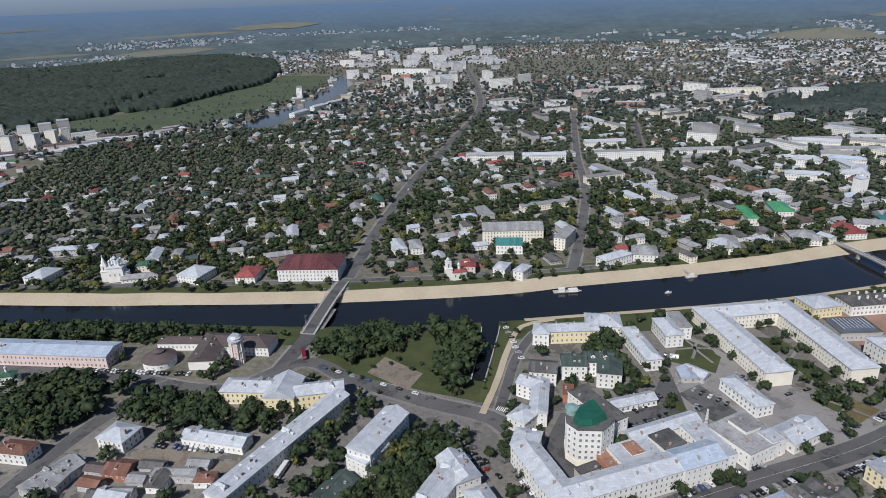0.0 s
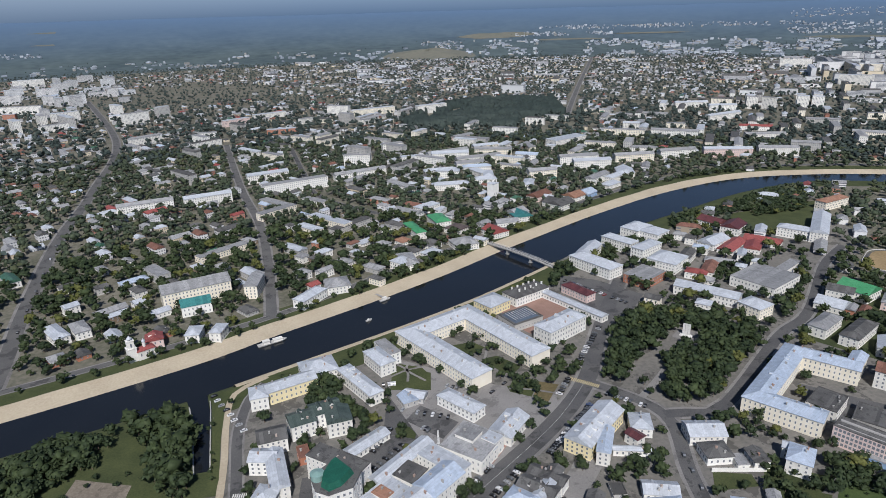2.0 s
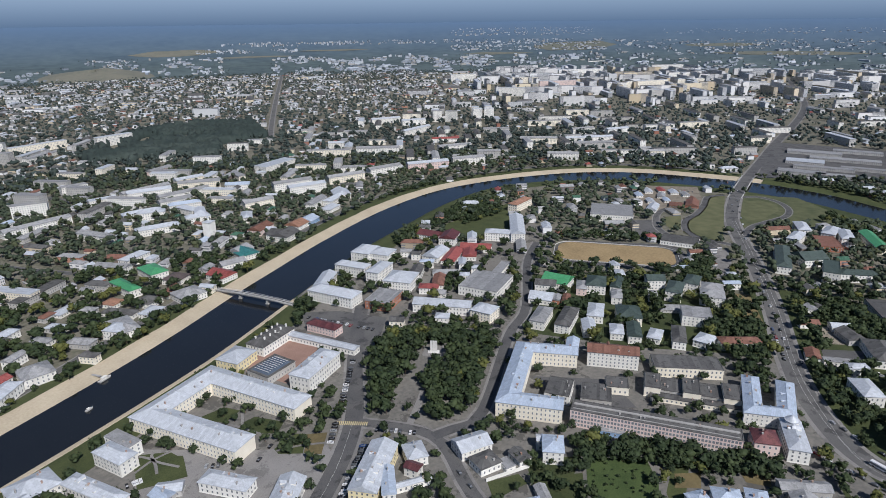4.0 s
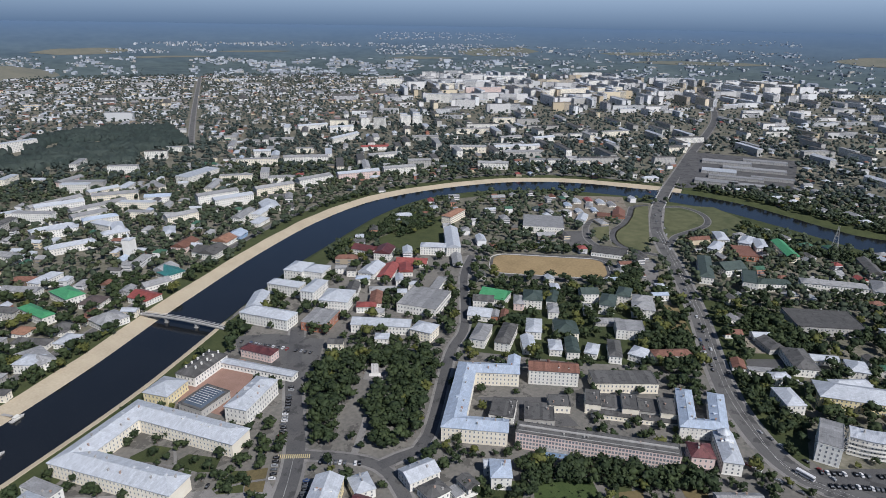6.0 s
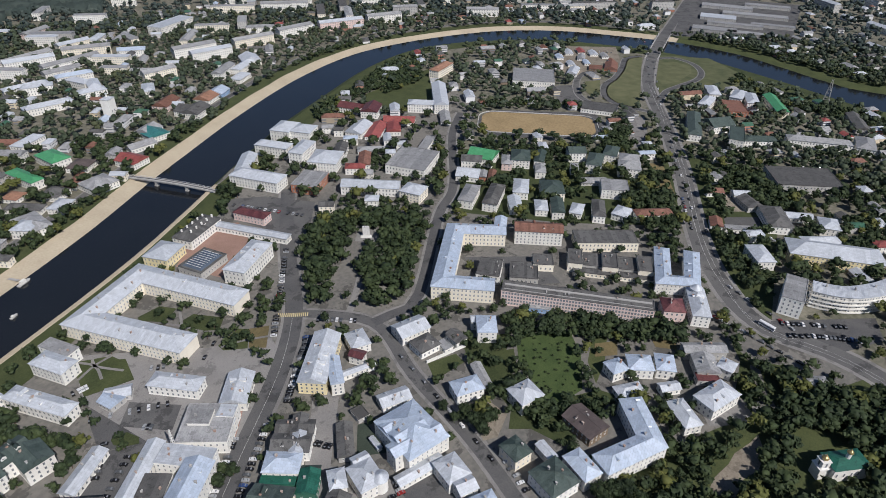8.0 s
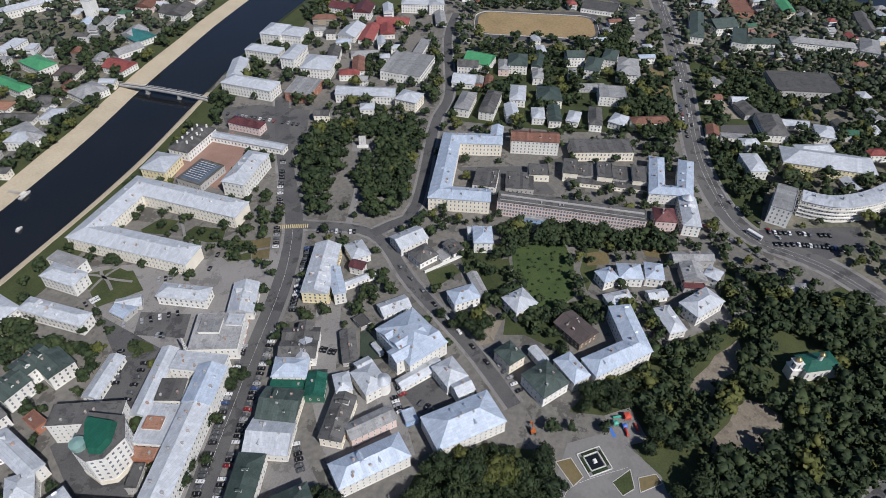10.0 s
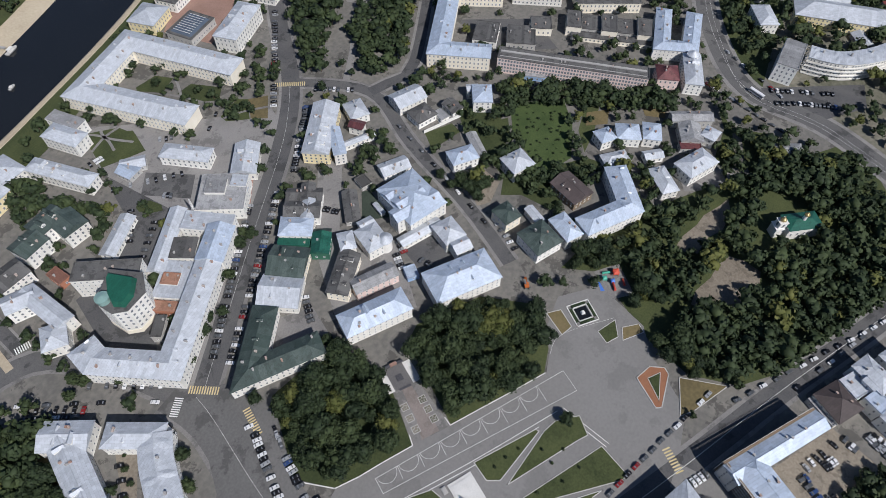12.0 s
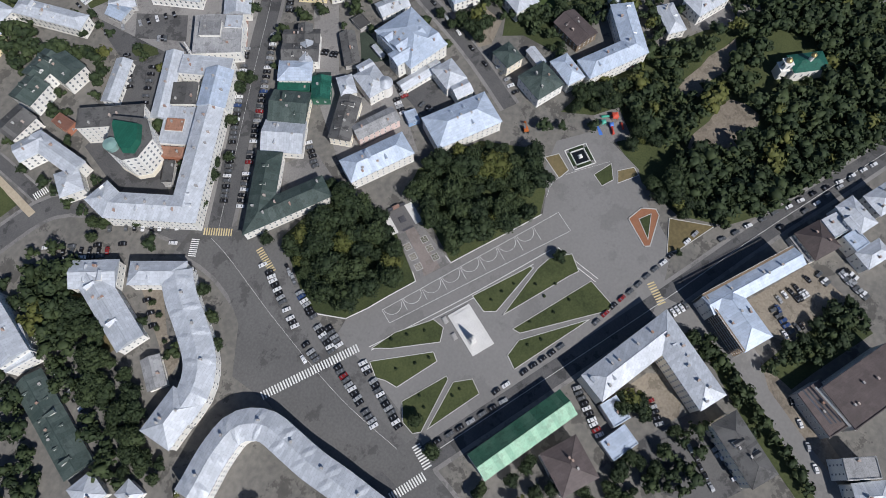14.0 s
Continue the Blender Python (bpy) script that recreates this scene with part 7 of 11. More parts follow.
structure(patch("yard", [(77.7, -66.8), (85.8, -72.4), (87.9, -79.5), (80.1, -91.0), (72.2, -91.5), (63.2, -85.0), (69.5, -77.2)], 0.146, DIRT), "bare earth court inside the office building")
structure(patch("yard", [(140.1, 244.5), (154.3, 231.2), (112.9, 216.4), (109.6, 235.8)], 0.137, ASPHALT), "asphalt yard beside the shed")
structure(patch("yard", [(83.8, 238.2), (103.0, 233.2), (94.5, 196.2), (76.6, 181.8), (67.7, 206.7)], 0.148, ASPHALT), "asphalt court round the tower house")
structure(patch("yard", [(172.4, 290.3), (193.6, 241.9), (157.7, 218.5), (152.0, 231.6), (137.6, 248.4), (150.3, 269.8)], 0.130, ASPHALT), "asphalt service yard behind the street")
structure(patch("yard", [(116.3, 137.1), (129.4, 123.8), (116.2, 103.9), (98.8, 127.8)], 0.141, PAVING), "paved yard behind the shops")
structure(patch("yard", [(181.5, 97.1), (200.2, 87.0), (189.3, 65.3), (170.3, 77.5)], 0.152, ASPHALT), "asphalt court of the corner house")
structure(patch("yard", [(219.7, 171.5), (225.7, 157.8), (179.4, 135.0), (185.1, 102.8), (150.9, 74.0), (128.1, 109.8), (161.0, 139.8)], 0.133, PAVING), "paved yard lanes behind the street houses")
structure(patch("yard", [(244.2, -43.0), (253.3, -45.1), (265.1, -51.2), (273.9, -53.8), (284.7, -61.1), (292.4, -64.9), (280.2, -68.5), (267.1, -65.4), (258.5, -58.8), (244.7, -55.2), (243.4, -48.5)], 0.144, DIRT), "sandy clearing in the town park")
structure(patch("yard", [(210.8, -57.9), (220.2, -58.6), (231.8, -64.7), (241.8, -67.0), (250.3, -71.9), (250.7, -80.1), (246.8, -89.6), (234.6, -90.2), (227.6, -84.7), (218.7, -81.5), (215.7, -71.1), (209.9, -64.5)], 0.146, DIRT), "sandy clearing in the town park")
structure(patch("lawn", [(45.4, 52.0), (56.8, 44.8), (69.9, 30.4), (68.2, 24.4), (61.0, 23.1), (49.1, 43.2)], 0.348, GRASS), "mown lawn in the square")
structure(patch("lawn", [(39.4, 50.1), (55.4, 24.2), (51.9, 20.9), (33.4, 33.4), (34.2, 39.5), (33.6, 44.2)], 0.349, GRASS), "mown lawn in the square")
structure(patch("lawn", [(28.5, 28.5), (47.3, 14.1), (46.1, 12.8), (19.5, 14.9), (17.3, 18.2), (20.1, 24.2)], 0.350, GRASS), "mown lawn in the square")
structure(patch("lawn", [(45.9, 10.1), (50.8, 2.4), (45.8, -3.1), (21.7, 12.8)], 0.352, GRASS), "mown lawn in the square")
structure(patch("lawn", [(88.3, 17.5), (113.8, -3.3), (113.7, -5.1), (85.5, 3.9), (83.1, 9.5)], 0.353, GRASS), "mown lawn in the square")
structure(patch("lawn", [(85.2, 0.2), (114.5, -7.2), (121.6, -10.7), (128.4, -20.4), (120.9, -26.5), (116.7, -22.9)], 0.354, GRASS), "mown lawn in the square")
structure(patch("lawn", [(80.5, -6.5), (118.5, -33.8), (110.9, -47.1), (107.7, -46.7), (80.0, -10.5)], 0.355, GRASS), "mown lawn in the square")
structure(patch("lawn", [(67.7, -8.8), (76.5, -11.2), (99.6, -39.2), (62.7, -14.1)], 0.356, GRASS), "mown lawn in the square")
structure(patch("lawn", [(166.7, -60.3), (171.6, -83.0), (152.7, -70.2), (147.3, -64.6)], 0.358, DRY), "dry grass triangle beside the street")
structure(patch("lawn", [(174.8, 10.7), (179.8, 4.5), (172.5, -3.5), (166.0, -0.3)], 0.329, DRY), "dry grass plot by the fountain")
structure(patch("lawn", [(175.3, -16.7), (185.4, -23.2), (176.4, -27.0), (170.6, -22.6)], 0.330, GRASS), "small grass plot by the fountain")
structure(patch("lawn", [(182.5, -27.6), (187.9, -35.0), (184.3, -38.6), (175.5, -29.8)], 0.331, DRY), "dry grass plot by the trees")
structure(patch("lawn", [(79.3, 117.5), (116.2, 103.9), (110.6, 72.2), (84.2, 46.3), (62.4, 62.2), (53.6, 69.8), (50.1, 88.1)], 0.232, GRASS), "grass under the trees of the small park")
structure(patch("lawn", [(130.7, 70.0), (141.6, 70.0), (170.5, 46.1), (178.3, 14.9), (155.7, 3.6), (142, 1.6), (126.6, 13.4), (100.4, 33.8)], 0.234, GRASS), "grass under the trees of the small park")
PITCH_LINE = [(667.9 + (u * 46 + math.cos(a) * 17) * .31 - (v * 12 + math.sin(a) * 17) * .95, 170.5 - (u * 46 + math.cos(a) * 17) * .95 - (v * 12 + math.sin(a) * 17) * .31)
              for u, v, a0 in ((1, 1, 0), (-1, 1, 90), (-1, -1, 180), (1, -1, 270)) for a in (radians(a0 + 15 * k) for k in range(7))]
structure(patch("lawn", PITCH_LINE, 0.385, PITCH), "dry brown football pitch")
structure(patch("running_track", [(643.9, 232.8), (660.9, 236.6), (675.9, 233.9), (689.4, 222.6), (724.4, 130.3), (722.2, 114.6), (709.4, 105.4), (686.7, 99.5), (665.5, 100.0), (651.9, 107.4), (612.8, 198.9), (614.7, 212.5), (626.4, 224.1)], 0.236, ASPHALT), "dark running track round the pitch")
structure(patch("lawn", [(963.8, 78.8), (980.2, 58.1), (967.7, 35.8), (936.2, 31.3), (890.3, 44.1), (869.1, 61.6), (889.5, 71.6)], 0.237, MEAD), "grass inside the road loop")
structure(patch("lawn", [(944.0, 118.5), (961.7, 107.0), (780.2, 79.1), (775.1, 93.7), (796.8, 112.2), (836.1, 118.5), (874.6, 112.3)], 0.238, MEAD), "grass between the roads at the bridge")
structure(patch("lawn", [(835.0, 155.9), (850.9, 139.2), (794.0, 127.2), (784.6, 137.2), (806.1, 150.0)], 0.240, MEAD), "grass between the roads at the bridge")
structure(patch("yard", [(737.2, 83.7), (740.5, 64.9), (680.8, 50.9), (653.0, 51.4), (647.3, 63.2)], 0.171, PAVING), "paved open ground near the stadium")
structure(patch("yard", [(1476.6, 86.2), (1478.9, -122.3), (1186.1, -99.2), (1125.3, 79.6)], 0.162, ASPHALT), "wide asphalt market ground beyond the river")
structure(patch("yard", [(380.5, 367.4), (399.5, 340.4), (410.0, 294.8), (349.7, 263.7), (353.8, 293.2), (358.1, 341.7)], 0.183, ASPHALT), "asphalt square near the footbridge")
structure(patch("yard", [(283.4, 332.6), (332.9, 356.6), (354.3, 332.6), (331.3, 302.1), (286.4, 294.1)], 0.174, TERRA), "brick-paved court among the theatre buildings")
structure(patch("lawn", [(227.9, 313.5), (242.8, 309.3), (245.8, 296.9), (228.1, 293.9), (221.2, 304.9)], 0.196, GRASS), "palace garden lawn with clipped shrubs")
structure(patch("lawn", [(234.5, 285.2), (245.8, 282.8), (251.4, 262.1), (240.1, 256.6), (231.2, 272.1)], 0.197, GRASS), "palace garden lawn with clipped shrubs")
structure(patch("lawn", [(248.9, 240.0), (257.2, 230.0), (238.8, 218.8), (234.3, 228.7)], 0.218, DRY), "dry lawn by the street trees")
structure(patch("lawn", [(180.1, 316.9), (195.1, 289.9), (184.3, 271.8), (162.1, 286.8)], 0.199, GRASS), "garden plots between the houses")
structure(patch("yard", [(184.0, 320.6), (224.1, 251.1), (250.5, 225.6), (239.8, 210.0), (176.3, 180.7), (151.5, 216.4), (158.6, 283.5)], 0.170, PAVING), "paved lanes between the palace and the street")
structure(patch("lawn", [(316.9, 81.1), (333.4, 49.4), (314.9, 37.9), (285.6, 30.1), (266.8, 41.2), (259.6, 44.2), (277.8, 55.8), (289.7, 70.1)], 0.182, LUSH), "overgrown green plot")
structure(patch("lawn", [(267.9, 121.4), (283.1, 109.2), (278.4, 101.4), (256.7, 111.5)], 0.226, GRASS), "garden lawn behind a white wall")
structure(patch("lawn", [(290.5, 92.7), (302.6, 77.8), (284.7, 69.5), (274.4, 75.1)], 0.186, GRASS), "shady garden lawn between the houses")
structure(patch("yard", [(246.0, 88.2), (255.9, 79.2), (249.4, 64.0), (232.2, 63.6), (226.8, 69.7)], 0.188, DIRT), "bare earth plot under trees")
structure(patch("court", [(208.6, 136.0), (212.0, 132.5), (199.0, 112.3), (189.9, 125.9)], 0.19, mat("court_turf", (0.03, 0.042, 0.032), (0.052, 0.066, 0.05), 0.95, big=0.1, fine=1.0)), "dark green fenced court in the yard")
structure(patch("lawn", [(205, 12), (227, 4), (271, -29), (303, -58), (330, -88), (376, -134), (326, -158), (266, -162), (190, -107), (174, -88), (170, -64), (180, -43), (211, -8)], 0.108, GRASS), "shaded grass under the park trees")
structure(patch("lawn", [(328.6, 32.3), (337.4, 19.6), (324.0, 17.0), (316.5, 29.6)], 0.203, DRY), "dry grass round the terrace house")
structure(patch("lawn", [(-67.9, 303.3), (-35.3, 348.9), (1.9, 328.0), (49.4, 336.4), (58.9, 331.6), (44.3, 249.3), (10.1, 262.8), (-32.3, 282.2)], 0.174, GRASS), "riverside park lawn")
structure(patch("yard", [(-29.3, 287.1), (-19.2, 305.5), (5.7, 283.4), (-2.8, 265.4)], 0.255, DIRT), "fenced building plot of bare earth")
structure(patch("yard", [(400.7, -70.6), (434.1, -136.1), (409.9, -138.6), (380.8, -107.2), (379.0, -77.6)], 0.186, ASPHALT), "asphalt car park of the hotel")
structure(patch("yard", [(385.3, 144.8), (408.8, 96.0), (383.3, 68.8), (355.2, 120.3)], 0.198, ASPHALT), "asphalt yard in the college")
structure(patch("yard", [(574.6, -22.0), (587.5, -49.3), (553.4, -49.5), (545.4, -32.4)], 0.179, DIRT), "dusty yard among low workshops")
structure(patch("yard", [(535.0, -33.0), (548.5, -61.8), (531.2, -62.1), (519.0, -36.1)], 0.180, ASPHALT), "asphalt yard among low workshops")
structure(patch("yard", [(300.1, -32.8), (319.7, -65.5), (300.0, -63.1), (287.3, -40.1)], 0.181, PAVING), "paved yard at the office buildings")
structure(patch("yard", [(-145.3, 218.2), (-119.5, 221.3), (-86.7, 201.9), (-110.0, 195.0), (-134.7, 200.3)], 0.192, DIRT), "dusty court behind the palace")
structure(patch("yard", [(209.9, -5.1), (220.6, -16.3), (204.6, -28.7), (196.0, -17.6)], 0.224, PAVING), "coloured playground ground")
structure(patch("lawn", [(125.5, -131.2), (155.2, -154.4), (147.2, -168.1), (116.8, -145.3), (104.7, -137.0), (105.2, -118.0)], 0.205, GRASS), "rough grass under the trees by the yard")
structure(patch("lawn", [(114.1, -86.7), (114.0, -97.1), (67.6, -157.6), (55.2, -169.9), (50.4, -158.5), (77.3, -124.6), (90.7, -110.7)], 0.206, GRASS), "rough grass strip along the street trees")
structure(patch("lawn", [(145.8, 248.9), (149.6, 250.5), (153.5, 245.0), (153.5, 236.9), (150.4, 233.6), (146.0, 238.6), (144.0, 244.9)], 0.217, GRASS), "oval grass island in the yard")
structure(patch("lawn", [(179.4, 316.2), (193.5, 299.7), (193.1, 285.9), (176.5, 289.0), (170.2, 300.8)], 0.228, GRASS), "dry garden lawn with diagonal paths")
structure(patch("lawn", [(227.7, 247.1), (245.8, 246.8), (248.9, 240.0), (233.5, 229.0), (225.7, 241.3)], 0.230, GRASS), "garden lawn before the palace")
structure(patch("lawn", [(659.8, 391.3), (793.8, 361.6), (662.9, 297.8), (608.9, 347.5)], 0.201, GRASS), "riverside park grass")
structure(patch("yard", [(987.8, 222.0), (1017.4, 150.1), (944.3, 129.7), (907.7, 133.1), (847.3, 177.9), (852.9, 198.9)], 0.202, DIRT), "dusty market ground with stalls by the river")
structure(patch("yard", [(803.0, 185.4), (822.1, 156.7), (760.1, 142.1), (738.9, 116.9), (746.4, 170.1)], 0.193, ASPHALT), "asphalt parking ground by the sports hall")
structure(patch("garden_grass", [(297.3, 111.8), (316.2, 83.9), (288.9, 80.2), (271.3, 61.9), (255.4, 65.2), (274.0, 89.4), (280.2, 99.2)], 0.089, GRASS), "rough garden grass between the houses")
structure(patch("garden_grass", [(265.4, 48.3), (289.8, 21.3), (289.4, 11.3), (241.4, 29.0), (245.0, 48.8), (239.9, 60.0), (256.0, 63.8)], 0.091, GRASS), "rough garden grass between the houses")
structure(patch("garden_grass", [(338.5, 35.3), (342.4, 26.9), (315.0, 23.1), (293.7, 23.8), (310.7, 32.7)], 0.092, GRASS), "rough garden grass between the houses")
structure(patch("lawn", [(351.1, 1.2), (356.3, -14.1), (344.4, -16.5), (341.5, -3.7)], 0.228, DRY), "dry lawn by the terrace house")
structure(patch("garden_grass", [(370.1, -46.7), (352.4, -58.4), (314.9, -65.5), (318.2, -51.8), (350.2, -53.6)], 0.094, GRASS), "rough grass by the avenue")
structure(patch("garden_grass", [(354.6, -63.3), (357.9, -82.5), (348.1, -106.6), (345.1, -131.8), (308.2, -127.5), (304.1, -81.5), (326.4, -69.9)], 0.095, GRASS), "park grass beside the avenue")
structure(patch("garden_grass", [(569.1, 232.8), (571.2, 196.3), (598.6, 48.4), (562.0, 17.2), (501.8, 5.0), (468.0, 87.6), (445.3, 180.3)], 0.097, GRASS), "garden plots of the old houses")
structure(patch("lawn", [(616.5, 40.3), (621.8, 29.0), (559.7, 9.4), (547.5, 22.7)], 0.283, DRY), "dry grass strip beside the avenue")
structure(patch("garden_grass", [(648.7, 40.3), (650.4, -79.5), (372.7, -70.4), (399.5, -49.2), (485.0, -15.9), (572.3, 21.0)], 0.099, GRASS), "rough garden grass beyond the avenue")
structure(patch("yard", [(170.5, 193.8), (198.0, 207.1), (198.9, 202.9), (172.4, 189.5)], 0.235, TERRA), "terracotta paving along the street fronts")
structure(patch("yard", [(112.1, -120.5), (104.7, -137.0), (79.7, -168.0), (71.2, -179.5), (67.3, -170.2), (81.0, -152.4), (100.5, -127.2)], 0.236, DIRT), "dusty unpaved street edge")
structure(patch("yard", [(154.6, 252.1), (169.9, 260.7), (180.4, 232.7), (164.1, 224.3)], 0.228, ASPHALT), "dark asphalt parking court")
structure(patch("lawn", [(1005.0, 82.8), (1020.3, 14.7), (947.3, -44.9), (902.7, -46.0), (871.0, -1.2), (864.8, 30.7), (800.8, 49.9), (865.1, 69.7)], 0.189, MEAD), "grass verge round the slip road")
structure(patch("yard", [(28.8, 168.5), (33.7, 159.4), (13.9, 144.7), (4.5, 132.2), (-3.7, 132.6), (15.7, 154.5)], 0.16, DIRT), "overgrown bare earth court between the wings")
structure(patch("lawn", [(13.8, 202.3), (16.8, 198.8), (-2.1, 162.9), (-6.0, 165.0)], 0.212, DRY), "dry grass strip beside the white wing")
structure(patch("lawn", [(974.7, 130.4), (992.8, 107.1), (767.8, 74.4), (762.0, 94.7), (779.0, 121.2), (838.5, 133.6), (892.1, 120.1)], 0.190, MEAD), "grass verge round the slip road")
structure(patch("garden_grass", [(1015.4, 18.3), (945.7, -93.5), (872.4, -194.3), (822.2, -188.3), (853.1, -91.8), (886.3, -46.5)], 0.106, GRASS), "riverside grass beyond the bridge")

structure(patch("lawn", [(60, 329), (68, 334), (56, 298), (46, 262), (41, 251), (38.5, 256), (48, 292)], 0.24, GRASS), "green strip between the creek and the path")
CREEK = [(47, 351), (60, 351), (57, 330), (49, 296), (43, 272), (36, 274), (41, 300), (46, 330)]
structure(patch("water", CREEK, 0.3, WATER), "dark narrow creek beside the riverside park")
for side in ([(59.5, 340), (57.5, 330), (49.5, 296), (43.5, 271)], [(46.5, 340), (45.5, 330), (40.5, 300), (35.5, 274)]):
    line = smooth_line(side, 4.0)
    bm = bmesh.new()
    for a, c in zip(line, line[1:]):
        d = c - a
        box(bm, *((a + c) / 2).xy, 0, d.length + .2, .7, 1.1, math.degrees(math.atan2(d.y, d.x)))
    me = bpy.data.meshes.new("creek_wall")
    bm.to_mesh(me)
    bm.free()
    me.materials.append(CONCRETE)
    structure(new("creek_wall", me), "low stone wall along the creek")

# ---- bridges ----


def bridge(label, a, b, width, z, piers, arch=0.0, thick=1.0, lamps=0):
    """A bridge from a to b: deck, road surface, railings with posts, piers down into the water."""
    a, b = Vector((*a, 0)), Vector((*b, 0))
    L = (b - a).length
    top = tagged(new("bridge"), label, "bridge")
    top.matrix_world = Matrix.Translation((a + b) / 2) @ Matrix.Rotation(math.atan2(b.y - a.y, b.x - a.x), 4, "Z")
    n = 16

    def lift(x):
        return z + arch * (1 - (2 * x / L) ** 2)

    def strip(bm, y0, y1, z0, z1):
        rows = []
        for i in range(n + 1):
            x = -L / 2 + L * i / n
            h = lift(x)
            rows.append([bm.verts.new(p) for p in ((x, y0, h + z0), (x, y1, h + z0), (x, y1, h + z1), (x, y0, h + z1))])
        for p, q in zip(rows, rows[1:]):
            for k in range(4):
                bm.faces.new((p[k], p[(k + 1) % 4], q[(k + 1) % 4], q[k]))
        bm.faces.new(rows[0])
        bm.faces.new(rows[-1][::-1])
        bmesh.ops.recalc_face_normals(bm, faces=bm.faces[:])
    for nm, y0, y1, z0, z1, m in (("deck", -width / 2, width / 2, -thick, 0, CONCRETE), ("roadway", -width / 2 + 1.6, width / 2 - 1.6, 0.004, .05, ASPHALT),
                                  ("girder", -width / 2 + .6, -width / 2 + 1.4, -thick - 1.1, -thick, CONCRETE), ("girder", width / 2 - 1.4, width / 2 - .6, -thick - 1.1, -thick, CONCRETE),
                                  ("railing", -width / 2, -width / 2 + .12, .95, 1.1, FRAME), ("railing", width / 2 - .12, width / 2, .95, 1.1, FRAME)):
        bm = bmesh.new()
        strip(bm, y0, y1, z0, z1)
        part(nm, bm, m, top)
    bm = bmesh.new()
    box(bm, 0, 0, 0, .14, .14, 1.0)
    post = None
    for i in range(int(L / 6) + 1):
        for s in (-1, 1):
            x = -L / 2 + .2 + (L - .4) * i / int(L / 6)
            if post is None:
                post = part("post", bm, FRAME, top, m=pose(x, s * (width / 2 - .07), lift(x)))
            else:
                o = new("post", post.data)
                o.parent, o.matrix_basis = top, pose(x, s * (width / 2 - .07), lift(x))
    for x in piers:
        bm = bmesh.new()
        box(bm, x, 0, -5, 2.2, width * .55, 5 + lift(x) - thick - .9, taper=1.0)
        box(bm, x, 0, lift(x) - thick - 1.0, 3.2, width * .8, .95)
        box(bm, x, 0, -5, 3.6, width * .7, 2.6)
        part("pier", bm, CONCRETE, top)
    for i in range(lamps):
        x = -L / 2 + L * (i + .5) / lamps
        bm = bmesh.new()
        box(bm, x, width / 2 - .4, lift(x), .2, .2, 8)
        box(bm, x, width / 2 - 1.4, lift(x) + 7.9, .15, 2.2, .12)
        part("lamp_post", bm, CONCRETE, top)
    return top


bridge("concrete road bridge with pale railings across the dark river", (-76.5, 340), (-63.5, 428), 11, 0.9, (-22, 0, 22), 1.2, 1.9, lamps=4)
bridge("slender concrete footbridge on two piers across the river", (387.5, 384), (375.5, 476), 5, 1.6, (-17, 15), 1.6, 0.7)
bridge("wide concrete avenue bridge across the river bend", (978, 91.5), (1128, 92), 19, 0.6, (-30, 0, 30), 1.2, lamps=6)

# ---- the round tower house ----


def onion(bm, x, y, z, r, mi=0):
    prof = [(.55, 0), (1, .35), (1.08, .7), (.85, 1.1), (.4, 1.5), (.12, 1.9), (.04, 2.6)]
    for (a, p), (b, q) in zip(prof, prof[1:]):
        drum(bm, x, y, z + p * r, z + q * r, a * r, b * r, 12, False, mi)


tower = building("tower_house", "white round-fronted flats with a dark green glazed roof", 90, 203)
FOOT.append((90, 205, 24, 24, 0))
plan = [(-9.5, 8), (-10.9, -2.6), (-6.8, -8.4), (4.8, -9.6), (13, -1.5), (8, 14.5)]
PINE = mat("dark_green_roof", (0.012, 0.075, 0.05), (0.02, 0.11, 0.075), 0.45, seams=1.2, bump=0.15)
for nm, bits, m in (("wall", ((-.3, 21.5, 1),), WALL["white"]), ("plinth", ((-.3, 3.4, 1.02),), WALL["cream"])):
    bm = bmesh.new()
    for z0, z1, k in bits:
        prism(bm, [(x * k, y * k) for x, y in plan], z0, z1)
    part(nm, bm, m, tower)
bm = bmesh.new()
prism(bm, [(x * 1.04, y * 1.04) for x, y in plan], 21.5, 22.1)
part("roof", bm, ROOF["dark"], tower)
bm = bmesh.new()
prism(bm, [(-5, 4), (-8, -1.5), (-6, -6.8), (0.5, -6.5), (9.3, -1.6), (6, 12.5), (3, 11.5)], 22.1, 25.4, .86)
part("cupola", bm, PINE, tower, "dark green metal mansard roof")
bm = bmesh.new()
drum(bm, -7, 5, 22.1, 24.6, 3.3, n=12)
drum(bm, -7, 5, 24.6, 25.3, 3.6, n=12)
drum(bm, -7, 5, 25.3, 26.3, 3.2, .4, n=12)
part("lantern", bm, mat("green_glazing", (0.16, 0.27, 0.25), (0.24, 0.36, 0.33), 0.15, spec=.6, bump=0), tower, "pale green glazed lantern")
bm = bmesh.new()
for (ax, ay), (bx, by) in zip(plan, plan[1:] + plan[:1]):
    L = math.hypot(bx - ax, by - ay)
    a = math.degrees(math.atan2(by - ay, bx - ax))
    for f in range(6):
        for k in range(max(1, int(L / 2.9))):
            t = (k + .5) / max(1, int(L / 2.9))
            window_shape(bm, pose(ax + (bx - ax) * t, ay + (by - ay) * t, 1.2 + 3.35 * f, 0, 0, a), 1.5, 1.8)
part("glazing", bm, [GLASS, FRAME], tower)["kind"] = "stuff"

